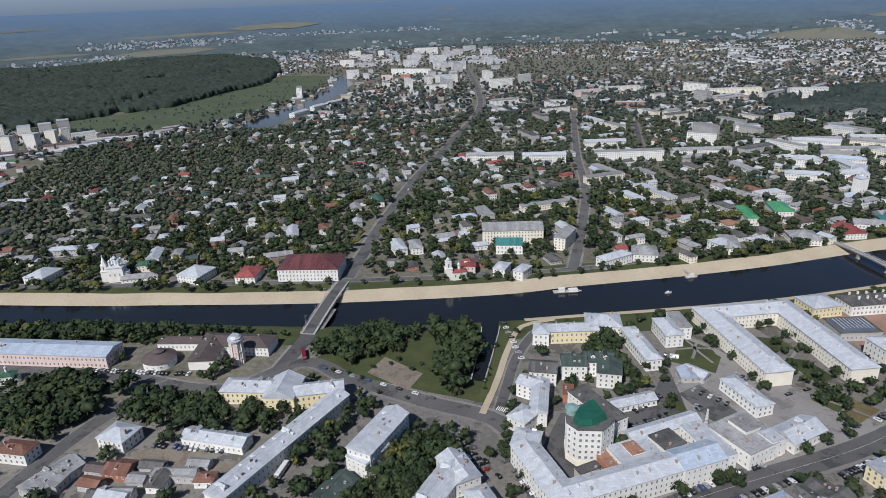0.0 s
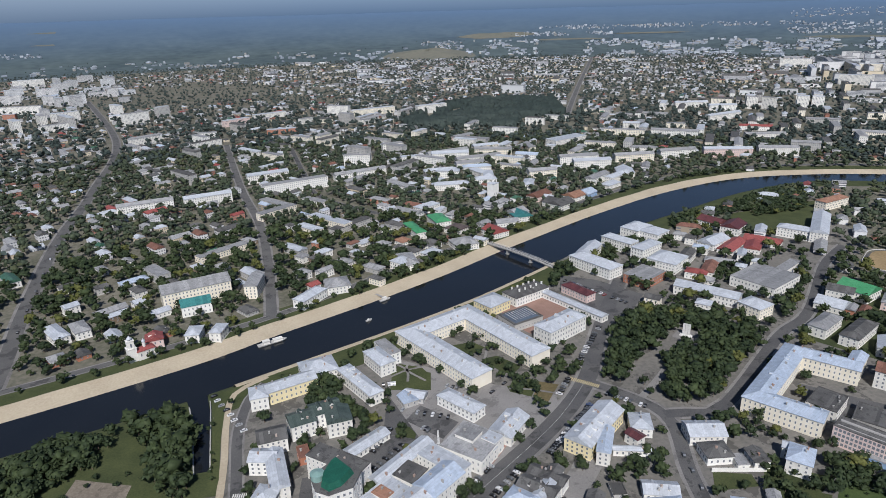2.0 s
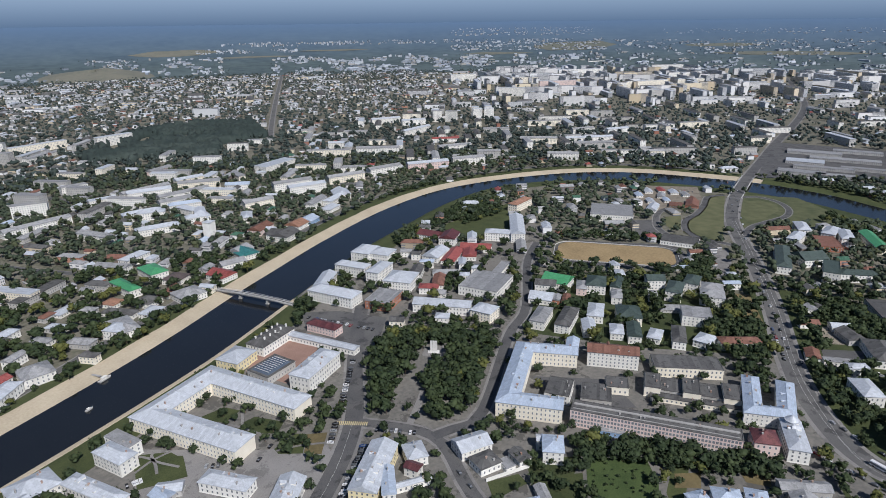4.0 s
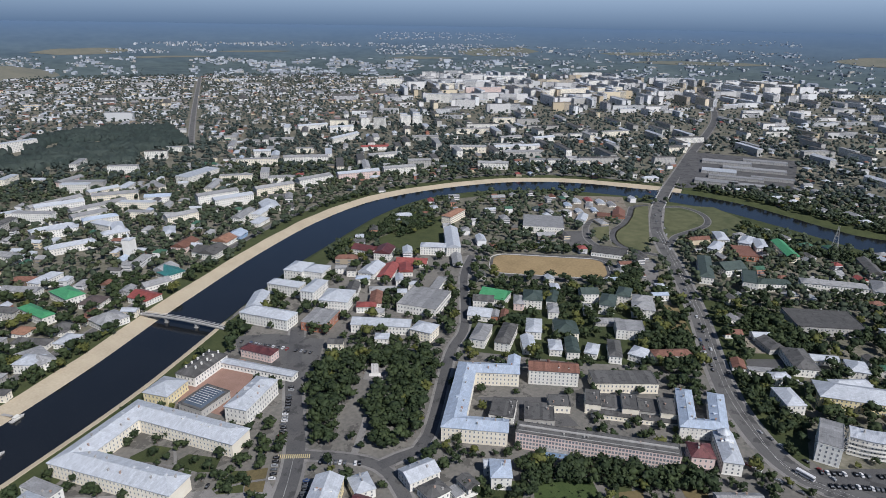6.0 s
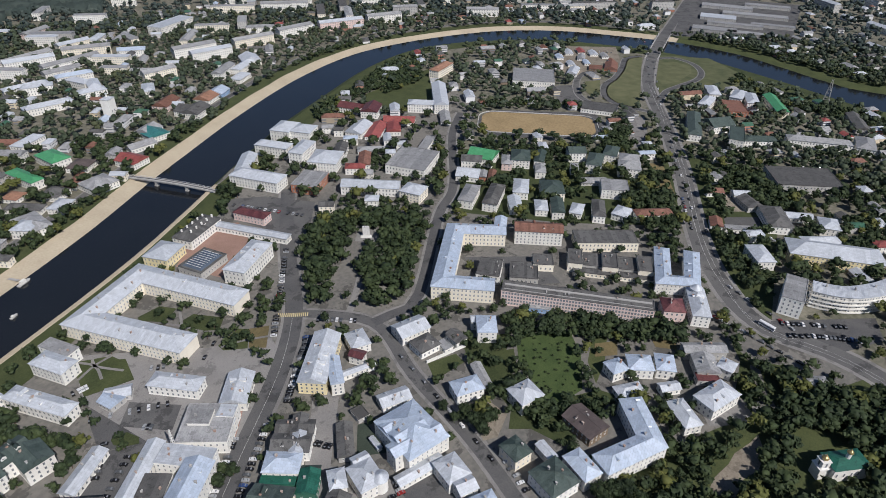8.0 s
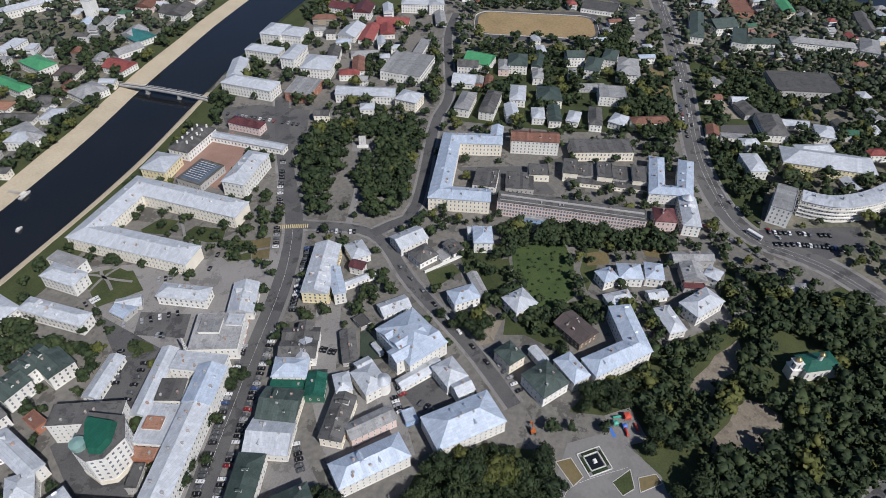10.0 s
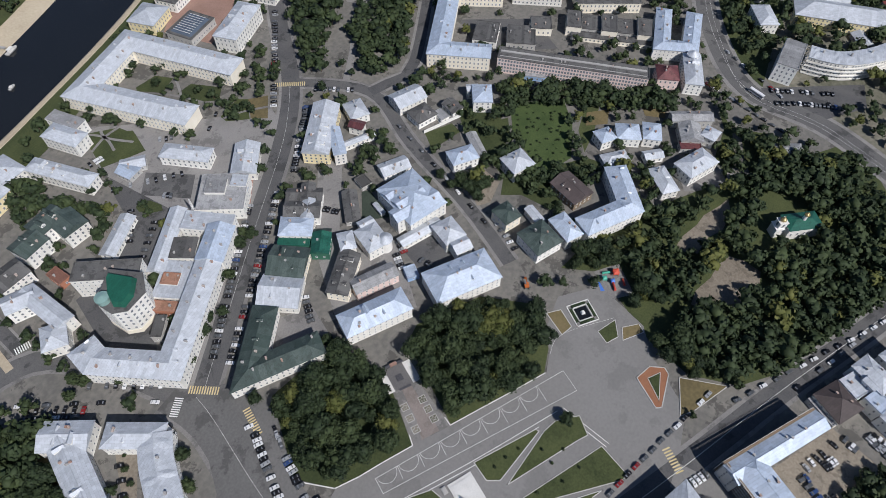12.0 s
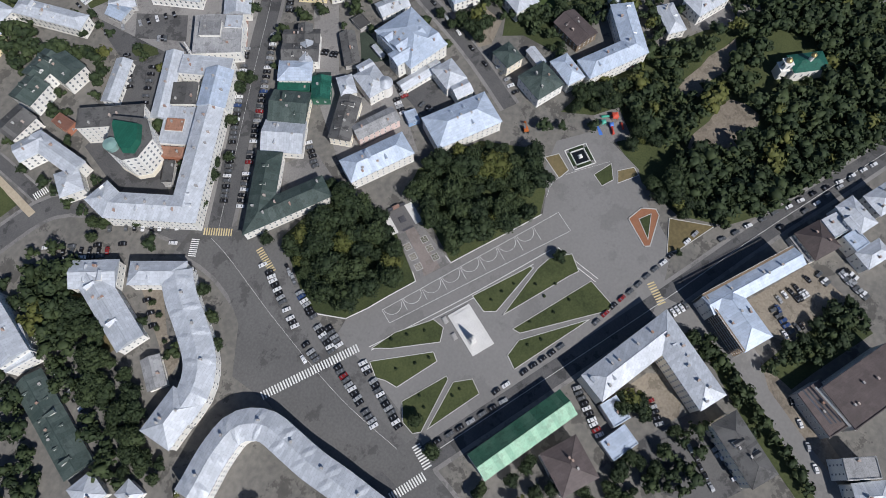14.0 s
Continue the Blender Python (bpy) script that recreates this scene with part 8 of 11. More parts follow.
# ---- curved buildings ----
b = building("office_building", "white curved building with a pale ribbed metal roof", 20.8, 132.1)
curved_wing(b, [(41, 152), (31.8, 144.5), (20.8, 132.1), (11.8, 122.9), (4.2, 117.9), (-5.6, 115.5), (-17, 117)], 14, 9, "white", "lgrey", 2)
b = building("trading_house", "white crescent arcade building with a pale ribbed metal roof", -7.4, 84.8)
curved_wing(b, [(-44, 94), (-38.5, 93.6), (-25.7, 93.2), (-13, 90.6), (-7.4, 84.8), (-5.4, 77), (-7.5, 68.1), (-11.9, 52.3), (-14.5, 37.6), (-18.3, 20), (-20, 8)], 13, 11, "white", "lgrey", 3)
b = building("hotel", "white crescent hotel with rows of balconies", 440, -120)
curved_wing(b, [(436.2, -94), (436, -107), (440.2, -120.8), (456, -141), (480, -160)], 13, 13, "white", "lgrey", 4, .9, True)

# ---- churches ----


def church(label, x, y, rot, nave, h, tower_h, domes, roof="lgrey", wall="white", spire=False, dome=None):
    """A church: a nave with an apse, a bell tower and onion domes on drums."""
    c = tagged(new("church"), label, "church")
    c.matrix_world = pose(x, y, 0, 0, 0, rot)
    w, d = nave
    FOOT.append((x, y, w + 6, d, rot))
    bm = bmesh.new()
    box(bm, 0, 0, -.3, w, d, h + .3)
    box(bm, 0, 0, h - .5, w + .6, d + .6, .5)
    drum(bm, w / 2, 0, -.3, h * .6, d * .36)
    part("wall", bm, WALL[wall], c)
    bm = bmesh.new()
    roof_shape(bm, w, d, h, "hip", .5, .35)
    drum(bm, w / 2, 0, h * .6, h * .8, d * .38, .3)
    part("roof", bm, ROOF[roof], c)
    for dx, dy, r in domes:
        bm = bmesh.new()
        drum(bm, dx, dy, h, h + 2.4 * r + 1.5, r * .8, n=10)
        part("drum", bm, WALL[wall], c)
        bm = bmesh.new()
        onion(bm, dx, dy, h + 2.4 * r + 1.5, r)
        part("dome", bm, dome or ROOF["lgrey"], c)
    if tower_h:
        t = -w / 2 - 3
        bm = bmesh.new()
        box(bm, t, 0, -.3, 6, 6, tower_h * .45)
        box(bm, t, 0, tower_h * .43, 6.8, 6.8, .5)
        box(bm, t, 0, tower_h * .43, 4.6, 4.6, tower_h * .25)
        box(bm, t, 0, tower_h * .68, 5.2, 5.2, .4)
        box(bm, t, 0, -.3, 4, 5, h * .7)
        if spire:
            drum(bm, t, 0, tower_h * .68, tower_h * 1.05, 2.6, .1, 8, False)
        part("bell_tower", bm, WALL[wall], c)
        bm = bmesh.new()
        onion(bm, t, 0, tower_h * (1.03 if spire else .7), .7 if spire else 1.7)
        part("dome", bm, dome or ROOF["lgrey"], c)
        for k in range(4):
            bm = bmesh.new()
            window_shape(bm, Matrix(), 1.4, 3.2)
            part("window", bm, [GLASS, FRAME], c, m=pose(t, 0, tower_h * .48, 0, 0, 90 * k) @ Matrix.Translation((0, -2.3, 0)))
    for s in (-1, 1):
        for k in range(int(w / 4)):
            bm = bmesh.new()
            window_shape(bm, Matrix(), 1.1, 2.6)
            part("window", bm, [GLASS, FRAME], c, m=pose(-w / 2 + 2.2 + 4 * k, s * d / 2, h * .4, 0, 0, 0 if s < 0 else 180))
    return c


GOLD = mat("dull_gilding", (0.35, 0.25, 0.1), (0.45, 0.34, 0.16), 0.35, 0.6, bump=0.0)
church("white church with five domes and a pointed bell tower", -262, 452, 8, (13, 11), 13, 22, ((-3.5, -3, 1.3), (3.5, -3, 1.3), (3.5, 3, 1.3), (-3.5, 3, 1.3), (0, 0, 1.9)), spire=True, wall="white")
church("small white riverside church with a tall bell tower", 34, 428, 10, (12, 8), 7, 24, ((0, 0, 1.4),), roof="red")
church("tall bare white church tower on a slope", 474, 600, 15, (11, 10), 24, 0, ((0, 0, 1.2),), roof="lgrey")
church("white church with a green roof among park trees", 284, -104, -58, (20, 11), 9, 17, ((0, 0, 1.5),), roof="pine", dome=GOLD)
church("low chapel with a green roof behind trees", -258, 292, 5, (9, 8), 6, 0, ((0, 0, 1.0),), roof="green")
mt = building("bell_tower", "octagonal pink and white monastery tower with a ringed top", -115.5, 305.5)
FOOT.append((-115.5, 305.5, 9, 9, 0))
bm = bmesh.new()
drum(bm, 0, 0, -.3, 17, 4.4, 3.6, 8)
for z in (4, 9, 14):
    drum(bm, 0, 0, z, z + .5, 4.7 - z * .04, n=8)
part("wall", bm, WALL["pink"], mt)
for k in range(8):
    bm = bmesh.new()
    box(bm, 4.15 * math.cos(.785 * k + .39), 4.15 * math.sin(.785 * k + .39), 0, .7, .7, 16.5, math.degrees(.785 * k + .39), taper=1)
    part("pilaster", bm, WALL["white"], mt)
bm = bmesh.new()
drum(bm, 0, 0, 17, 17.8, 5, n=16)
drum(bm, 0, 0, 17.8, 19, 4.2, n=16)
drum(bm, 0, 0, 19, 20.5, 4.4, 2.8, 16)
part("cap", bm, ROOF["lgrey"], mt)

PAVE_EDGE = [(667.9 + (x - 667.9) * 1.06, 170.5 + (y - 170.5) * 1.06) for x, y in PITCH_LINE]

# ---- things on the square ----


def kerb(pts, z=.33, wide=.35, high=.12, material=None, closed=True):
    """A kerb stone edge round or along a lawn."""
    bm = bmesh.new()
    n = len(pts)
    for i in range(n if closed else n - 1):
        a, b = Vector(pts[i]), Vector(pts[(i + 1) % n])
        d = b - a
        box(bm, *((a + b) / 2), z - .3, d.length + wide, wide, .3 + high, math.degrees(math.atan2(d.y, d.x)))
    me = bpy.data.meshes.new("kerb")
    bm.to_mesh(me)
    bm.free()
    me.materials.append(material or KERB)
    return structure(new("kerb", me), "pale kerb stones round a bed")


for x0, x1, y0, y1, pts, kind in list(PATCHES):
    if -20 < x0 and x1 < 215 and y0 > -90 and y1 < 75 and (x1 - x0) < 46:
        kerb(pts)


def zebra(a, b, n, wide=4.0, material=None):
    """A crossing: painted bars from a to b."""
    a, b = Vector(a), Vector(b)
    d = (b - a)
    rot = math.degrees(math.atan2(d.y, d.x))
    z = tagged(new("zebra_crossing"), "worn white painted bars across the street", "crossing", kind="structure")
    z.matrix_world = pose(*((a + b) / 2), .3, 0, 0, rot)
    bm = bmesh.new()
    box(bm, 0, 0, 0, d.length / n * .5, wide, .012)
    first = None
    for i in range(n):
        m = pose((i + .5 - n / 2) * d.length / n, 0, 0)
        if first is None:
            first = part("bar", bm, material or PAINT, z, m=m)
        else:
            o = new("bar", first.data)
            o.parent, o.matrix_basis = z, m


OCHRE = mat("ochre_paint", (0.5, 0.4, 0.2), (0.62, 0.52, 0.3), 0.8)
zebra((5.2, 89.3), (43.5, 57.7), 36)
zebra((13.5, 15.1), (6.3, 5.6), 9)
zebra((-11.5, 16.3), (3.1, 5.9), 14)
zebra((69.2, 125.5), (60.9, 112.8), 11, 3.5, OCHRE)
zebra((66.2, 155.6), (71.5, 141.7), 12, 4, OCHRE)
zebra((267.8, 231.6), (277.4, 213.4), 16, 4, OCHRE)
zebra((129.5, -60.9), (120.7, -69.8), 9, 4, OCHRE)
zebra((61.4, 157), (52, 154), 9)
zebra((48.4, 245), (55.3, 241.3), 7)


def line_paint(pts, w=.16, z=.262):
    structure(ribbon("road_line", pts, w / 2, w / 2, z, PAINT, 3.0), "thin white painted line")


bay0, bay1 = Vector((64.4, 55.2)), Vector((134.4, 2.4))
along = (bay1 - bay0) / 8
inward = Vector((-.64, -.768)) * 8.3
line_paint([(64.4, 55.2), (147.3, -6.6)])
line_paint([(60, 49.2), (140.1, -15.7)])
line_paint([(64.4, 55.2), (60, 49.2)])
line_paint([(147.3, -6.6), (140.1, -15.7)])
for k in range(8):
    c0 = bay0 + along * (k + .5)
    line_paint([tuple(c0 + along * .44 * math.cos(a * .3927) + inward.normalized() * 4.9 * math.sin(a * .3927)) for a in range(9)])
    line_paint([tuple(bay0 + along * (k + 1)), tuple(bay0 + along * (k + 1) + inward * (.72 + .035 * k))])
line_paint([(45.5, 53.3), (87.2, 19.5), (126.4, -10.0)], .3)
line_paint([(44.5, 51.8), (85.4, 18.3), (115.6, -4.4)], .3)
line_paint([(153, 2), (166, 0), (186, -22)], .12)
line_paint([(127, -12), (119, -36)], .3)
line_paint([(129, -12.5), (121, -36.5)], .3)
for off in (4.5,):
    line_paint([(60 + off, 150), (54 + off, 136), (35 + off, 100), (15 + off, 57), (4 + off, 22)], .12, .3)
line_paint([(8, 10), (119, -67), (179, -107), (251, -158)], .2, .3)
line_paint([(70, 149), (152, 176), (227, 200), (274, 223)], .1, .3)
for off in (-3.6, 0):
    line_paint([(330 + off, -190), (378 + off, -118), (395 + off, -63), (442, -33 + off), (502, -14 + off), (606, 8 + off), (721, 38 + off), (860, 78 + off)], .11, .3)

st = tagged(new("monument"), "pale stone monument on a wide stepped base", "monument")
st.matrix_world = pose(67.4, 9.3, .25, 0, 0, 53.7)
bm = bmesh.new()
box(bm, 5, -2.4, 0, 23, 12, .5)
box(bm, 5, -2.2, .5, 20, 9.6, .3)
part("base", bm, STONE, st)
bm = bmesh.new()
box(bm, 0, 0, .8, 3.4, 3.4, 1.2)
box(bm, 0, 0, 2, 2.6, 2.6, 4.6, taper=.85)
part("pedestal", bm, STONE, st)
bm = bmesh.new()
drum(bm, 0, 0, 6.5, 9.2, 1.0, .7, 10)
drum(bm, 0, 0, 9.2, 10.6, .85, .45, 10)
drum(bm, 0, 0, 10.6, 11.3, .35, .25, 8)
box(bm, .8, .3, 8.2, 1.6, .5, .5, 20)
part("statue", bm, STONE, st)
for x, y in ((71.7, 25.0), (66.0, 17.9)):
    b = tagged(new("plinth"), "low dark stone plinth beside the monument", "plinth")
    b.matrix_world = pose(x, y, .25, 0, 0, 53.7)
    bm = bmesh.new()
    box(bm, 0, 0, 0, 3.4, 2.2, .7)
    box(bm, 0, 0, .7, 2.8, 1.7, .25, taper=.9)
    part("block", bm, CONCRETE, b)

fo = tagged(new("fountain"), "square stone fountain with stepped pale rims", "fountain")
fo.matrix_world = pose(182.5, -6.5, .25, 0, 0, -46)
for nm, s, h in (("outer_rim", 12.5, .5), ("inner_rim", 8.0, .7)):
    bm = bmesh.new()
    for k in range(4):
        c, sn = (s / 2) * math.cos(k * math.pi / 2), (s / 2) * math.sin(k * math.pi / 2)
        box(bm, c, sn, 0, .45, s + .45, h, 90 * k)
    part(nm, bm, STONE, fo)
bm = bmesh.new()
for k in range(4):
    box(bm, 5.1 * math.cos(k * math.pi / 2), 5.1 * math.sin(k * math.pi / 2), 0, 1.2, 8, .7, 90 * k)
part("hedge", bm, LEAF[0], fo, "clipped dark hedge")
bm = bmesh.new()
box(bm, 0, 0, 0, 6.6, 6.6, .35)
part("pool", bm, WATER, fo)
bm = bmesh.new()
box(bm, 0, 0, .3, 2.2, 2.2, 1.2, taper=.7)
part("column", bm, STONE, fo)

structure(patch("flower_bed", [(158.1, -41), (166.6, -45.5), (168.9, -52.4), (166.2, -55), (148, -55.5), (146.6, -52.9)], .4, mat("red_earth", (0.2, 0.09, 0.05), (0.3, 0.14, 0.08), .95)), "triangular bed of reddish earth")
kerb([(158.1, -41), (166.6, -45.5), (168.9, -52.4), (166.2, -55), (148, -55.5), (146.6, -52.9)], .4, .5)
structure(patch("flower_bed", [(160, -46), (165.5, -51), (151, -53.5)], .46, GRASS), "green heart of the triangular bed")
kerb([(160, -46), (165.5, -51), (151, -53.5)], .44, .3)

# memorial alley between the two groves: grey slabs, a reddish middle path, a dark place with a slab and six star beds
GRANITE = mat("dark_granite", (0.05, 0.05, 0.055), (0.09, 0.09, 0.1), 0.5, big=0.3, fine=2.0)
ROSE = mat("rose_paving", (0.2, 0.17, 0.155), (0.265, 0.23, 0.212), 0.9, big=0.05, fine=1.2, stain=0.25, size=0.09)
structure(patch("pavement", [(110.3, 75.5), (122.4, 66.0), (112.6, 54.7), (102.2, 37.5), (100.0, 33.8), (84.7, 45.7), (86.1, 48.1), (103.5, 64.2)], .257, PAVING), "grey slab paving of the memorial alley")
structure(patch("path", [(106.5, 61.9), (110.8, 58.9), (101.4, 45.5), (95.6, 37.6), (88.2, 43.4), (96.2, 49.6)], .27, ROSE), "reddish paved middle path of the memorial alley")
structure(patch("pavement", [(112.4, 74.0), (119.4, 68.4), (112.3, 58.7), (105.2, 64.1)], .274, mat("slate_paving", (0.09, 0.088, 0.09), (0.135, 0.13, 0.13), 0.8, big=0.1, fine=1.4)), "dark paved place before the memorial")
structure(patch("pavement", [(109.8, 75.9), (112.2, 74.0), (104.7, 64.5), (102.1, 66.6)], .285, STONE), "pale stone strip beside the dark place")
structure(patch("pavement", [(119.6, 68.1), (122.9, 65.5), (115.5, 55.9), (112.3, 58.4)], .285, STONE), "pale stone strip beside the dark place")
me_slab = tagged(new("memorial_slab"), "low square dark granite slab set in the paving", "memorial")
me_slab.matrix_world = pose(111.9, 65.8, .27, 0, 0, 52)
bm = bmesh.new()
box(bm, 0, 0, 0, 3.4, 3.4, .25)
box(bm, 0, 0, .25, 2.8, 2.8, .2, taper=.9)
part("slab", bm, GRANITE, me_slab)
stele = tagged(new("memorial_wall"), "low dark red stone wall closing the memorial place", "memorial")
stele.matrix_world = pose(116.6, 71.4, .27, 0, 0, -40)
for nm, x, w, h, m in (("wing", -3.4, 3, 1.1, GRANITE), ("block", 0, 3.4, 1.9, TERRA), ("wing", 3.4, 3, 1.1, GRANITE)):
    bm = bmesh.new()
    box(bm, x, 0, 0, w, 1.1, h)
    box(bm, x, 0, h, w + .2, 1.3, .15)
    part(nm, bm, m, stele)
step_ob = tagged(new("stone_step"), "long dark stone step across the alley", "step")
step_ob.matrix_world = pose(108.5, 61, .27, 0, 0, -40)
bm = bmesh.new()
box(bm, 0, 0, 0, 6.2, 1, .3)
part("block", bm, GRANITE, step_ob)
for x, y in ((99.4, 57.1), (95.5, 52.5), (91.7, 47.9), (106.3, 51), (103, 46.6), (99.8, 42.2)):
    q, ax, ay = Vector((x, y)), Vector((.64, .77)), Vector((-.77, .64))
    pts = [tuple(q + ax * u + ay * v) for u, v in ((-1.7, -1.7), (1.7, -1.7), (1.7, 1.7), (-1.7, 1.7))]
    structure(patch("flower_bed", pts, .38, GROUND), "dark square bed with a pale star in the alley")
    kerb(pts, .3, .28)
    star = [tuple(q + (ax * math.cos(k * .6283) + ay * math.sin(k * .6283)) * (1.35 if k % 2 == 0 else .55)) for k in range(10)]
    kerb(star, .38, .13, .06)
kerb(PAVE_EDGE, .38, .5, .5)
# kerbs where the groves meet the square
for pts in ([(50.2, 84), (53.6, 69.6), (62.4, 62.1), (71.7, 55.6), (84.3, 46.1), (88, 49.4)], [(102.3, 37.6), (100, 33.9), (112, 24.7), (126.6, 13.3), (142.6, 1.2)]):
    kerb(pts, .28, .45, .12, STONE, False)

# playground
pg = tagged(new("playground"), "bright blue, yellow and red play frames on coloured ground", "playground")
pg.matrix_world = pose(207, -16, .15, 0, 0, 30)
PLAY = [mat("play_" + k, a, b, .5) for k, a, b in (("blue", (.05, .15, .5), (.08, .2, .6)), ("yellow", (.65, .42, .06), (.75, .52, .1)), ("red", (.5, .06, .04), (.6, .1, .06)), ("green", (.05, .3, .2), (.08, .4, .3)))]
for k, (x, y, w, d, h, m) in enumerate(((0, 3.5, 9, 8, .06, 0), (-4, -4, 7, 6, .07, 1), (5, -3, 3, 3, 3.2, 2), (2, 4, 2.2, 2.2, 2.8, 3), (-3, 0, 5, 1, 1.6, 2), (6, 2, 1, 4, 1.4, 3), (-1, -6, 4, .9, 1.2, 2), (0, 0, 2, 2, 2.4, 0))):
    bm = bmesh.new()
    if h < .2:
        box(bm, x, y, 0, w, d, h)
    else:
        for sx in (-1, 1):
            for sy in (-1, 1):
                box(bm, x + sx * w * .45, y + sy * d * .45, 0, .18, .18, h)
        box(bm, x, y, h * .55, w, d, .15)
        box(bm, x, y, h, w * 1.1, d * 1.1, .5, taper=.3)
    part("mat" if h < .2 else "frame", bm, PLAY[m], pg)

# white stele in the park
se = tagged(new("stele"), "tall white stone stele on a stepped base", "monument")
se.matrix_world = pose(379, 226.5, .1, 0, 0, 25)
bm = bmesh.new()
box(bm, 0, 0, 0, 4, 9, .8)
box(bm, 0, 0, .8, 2.4, 7, .6)
part("base", bm, STONE, se)
bm = bmesh.new()
for k in (-1.9, 0, 1.9):
    box(bm, 0, k, 1.4, 1.0, 1.7, 8.5)
part("slabs", bm, STONE, se)
structure(ribbon("path", [(291, 190), (320, 200), (352, 214), (378, 226)], 2.4, 2.4, .22, PAVING), "pale path through the park")
structure(patch("path", [(368, 216), (380, 212), (392, 226), (382, 236), (370, 232)], .24, PAVING), "paved spot round the stele")
structure(ribbon("path", [(40, 240), (52, 275), (62, 310), (75, 340), (100, 349)], 2.0, 2.0, .22, SAND), "sandy path along the creek")

# boats


def boat(label, x, y, rot, L, B, cabin):
    b = tagged(new("boat"), label, "boat")
    b.matrix_world = pose(x, y, -3.0, 0, 0, rot)
    bm = bmesh.new()
    lo = [(-L / 2, -B * .35), (L * .3, -B * .35), (L / 2 - .8, 0), (L * .3, B * .35), (-L / 2, B * .35)]
    hi = [(-L / 2 - .2, -B / 2), (L * .32, -B / 2), (L / 2, 0), (L * .32, B / 2), (-L / 2 - .2, B / 2)]
    v0, v1 = [bm.verts.new((*p, -.4)) for p in lo], [bm.verts.new((*p, .9)) for p in hi]
    for k in range(5):
        bm.faces.new((v0[k], v0[(k + 1) % 5], v1[(k + 1) % 5], v1[k]))
    bm.faces.new(v1)
    part("hull", bm, WALL["grey"], b)
    for cx, w, h in cabin:
        bm = bmesh.new()
        box(bm, cx, 0, .9, w, B * .7, h)
        box(bm, cx, 0, .9 + h, w + .5, B * .8, .15)
        part("cabin", bm, WALL["white"], b)
    return b


boat("long pale work boat with two cabins on the river", 119.6, 400, 2, 23, 5, ((-5, 5, 2.4), (4, 7, 1.6)))
boat("small white boat moored at the sandy bank", 226, 419, 10, 11, 3.4, ((-1, 4, 1.8),))
boat("small rowing boat on the dark water", 197, 391, 14, 6, 2, ((-1, 1.6, .8),))
structure(ribbon("jetty", [(222, 437), (225, 423)], 1.2, 1.2, -1.2, CONCRETE), "narrow jetty down to the boat")

# lattice mast
ma = tagged(new("lattice_mast"), "tall grey steel lattice mast beside the river", "mast")
ma.matrix_world = pose(871, -128, 0)
bm = bmesh.new()
for sx in (-1, 1):
    for sy in (-1, 1):
        a, b = Vector((sx * 4, sy * 4, 0)), Vector((sx * .5, sy * .5, 34))
        for k in range(8):
            p = a.lerp(b, (k + .5) / 8)
            box(bm, p.x, p.y, a.lerp(b, k / 8).z, .35, .35, 4.3)
for k in range(8):
    q = 4 - 3.5 * k / 8
    for s in (-1, 1):
        box(bm, 0, s * q, k * 4.25, 2 * q, .2, .2)
        box(bm, s * q, 0, k * 4.25, .2, 2 * q, .2)
for z in (24, 29):
    box(bm, 0, 0, z, 9, .4, .4)
part("frame", bm, CONCRETE, ma)
# belfry spire of the cultural centre
sp = tagged(new("lattice_mast"), "slim white lattice mast beside the cultural centre", "mast")
sp.matrix_world = pose(153, 211, 0)
bm = bmesh.new()
for k in range(9):
    box(bm, 0, 0, k * 2.1, 2.2 - k * .2, 2.2 - k * .2, .25)
for sx in (-1, 1):
    for sy in (-1, 1):
        for k in range(9):
            q = 1.0 - k * .1
            box(bm, sx * q, sy * q, k * 2.1, .2, .2, 2.1)
part("frame", bm, STONE, sp)


# low sheds crowded in the market yard
for x, y, w, d, rot, h, r, word in ((-158, 203, 10, 6, -12, 3.2, "umber", "brown"), (-155, 192, 11, 7, -14, 3.6, "brown", "rusty"), (-133, 194, 9, 7, -8, 3.4, "grey", "grey"),
                                    (-130, 204, 13, 6, -10, 3, "dark", "dark"), (-106, 204, 11, 6, -8, 3.2, "grey", "grey"), (-148, 184, 9, 6, -12, 3.4, "dark", "dark")):
    b = building("shed", f"low market shed with a {word} sheet roof", x, y, "shed")
    wing(b, x, y, w, d, rot, h, "gable", "grey", r, 1, vents=False)

# ---- trees ----
TREES = []


GOLDEN = (1 + 5 ** .5) / 2
ICO_V = np.array([(-1, GOLDEN, 0), (1, GOLDEN, 0), (-1, -GOLDEN, 0), (1, -GOLDEN, 0), (0, -1, GOLDEN), (0, 1, GOLDEN), (0, -1, -GOLDEN), (0, 1, -GOLDEN),
                  (GOLDEN, 0, -1), (GOLDEN, 0, 1), (-GOLDEN, 0, -1), (-GOLDEN, 0, 1)]) / math.sqrt(1 + GOLDEN ** 2)
ICO_F = [(0, 11, 5), (0, 5, 1), (0, 1, 7), (0, 7, 10), (0, 10, 11), (1, 5, 9), (5, 11, 4), (11, 10, 2), (10, 7, 6), (7, 1, 8),
         (3, 9, 4), (3, 4, 2), (3, 2, 6), (3, 6, 8), (3, 8, 9), (4, 9, 5), (2, 4, 11), (6, 2, 10), (8, 6, 7), (9, 8, 1)]


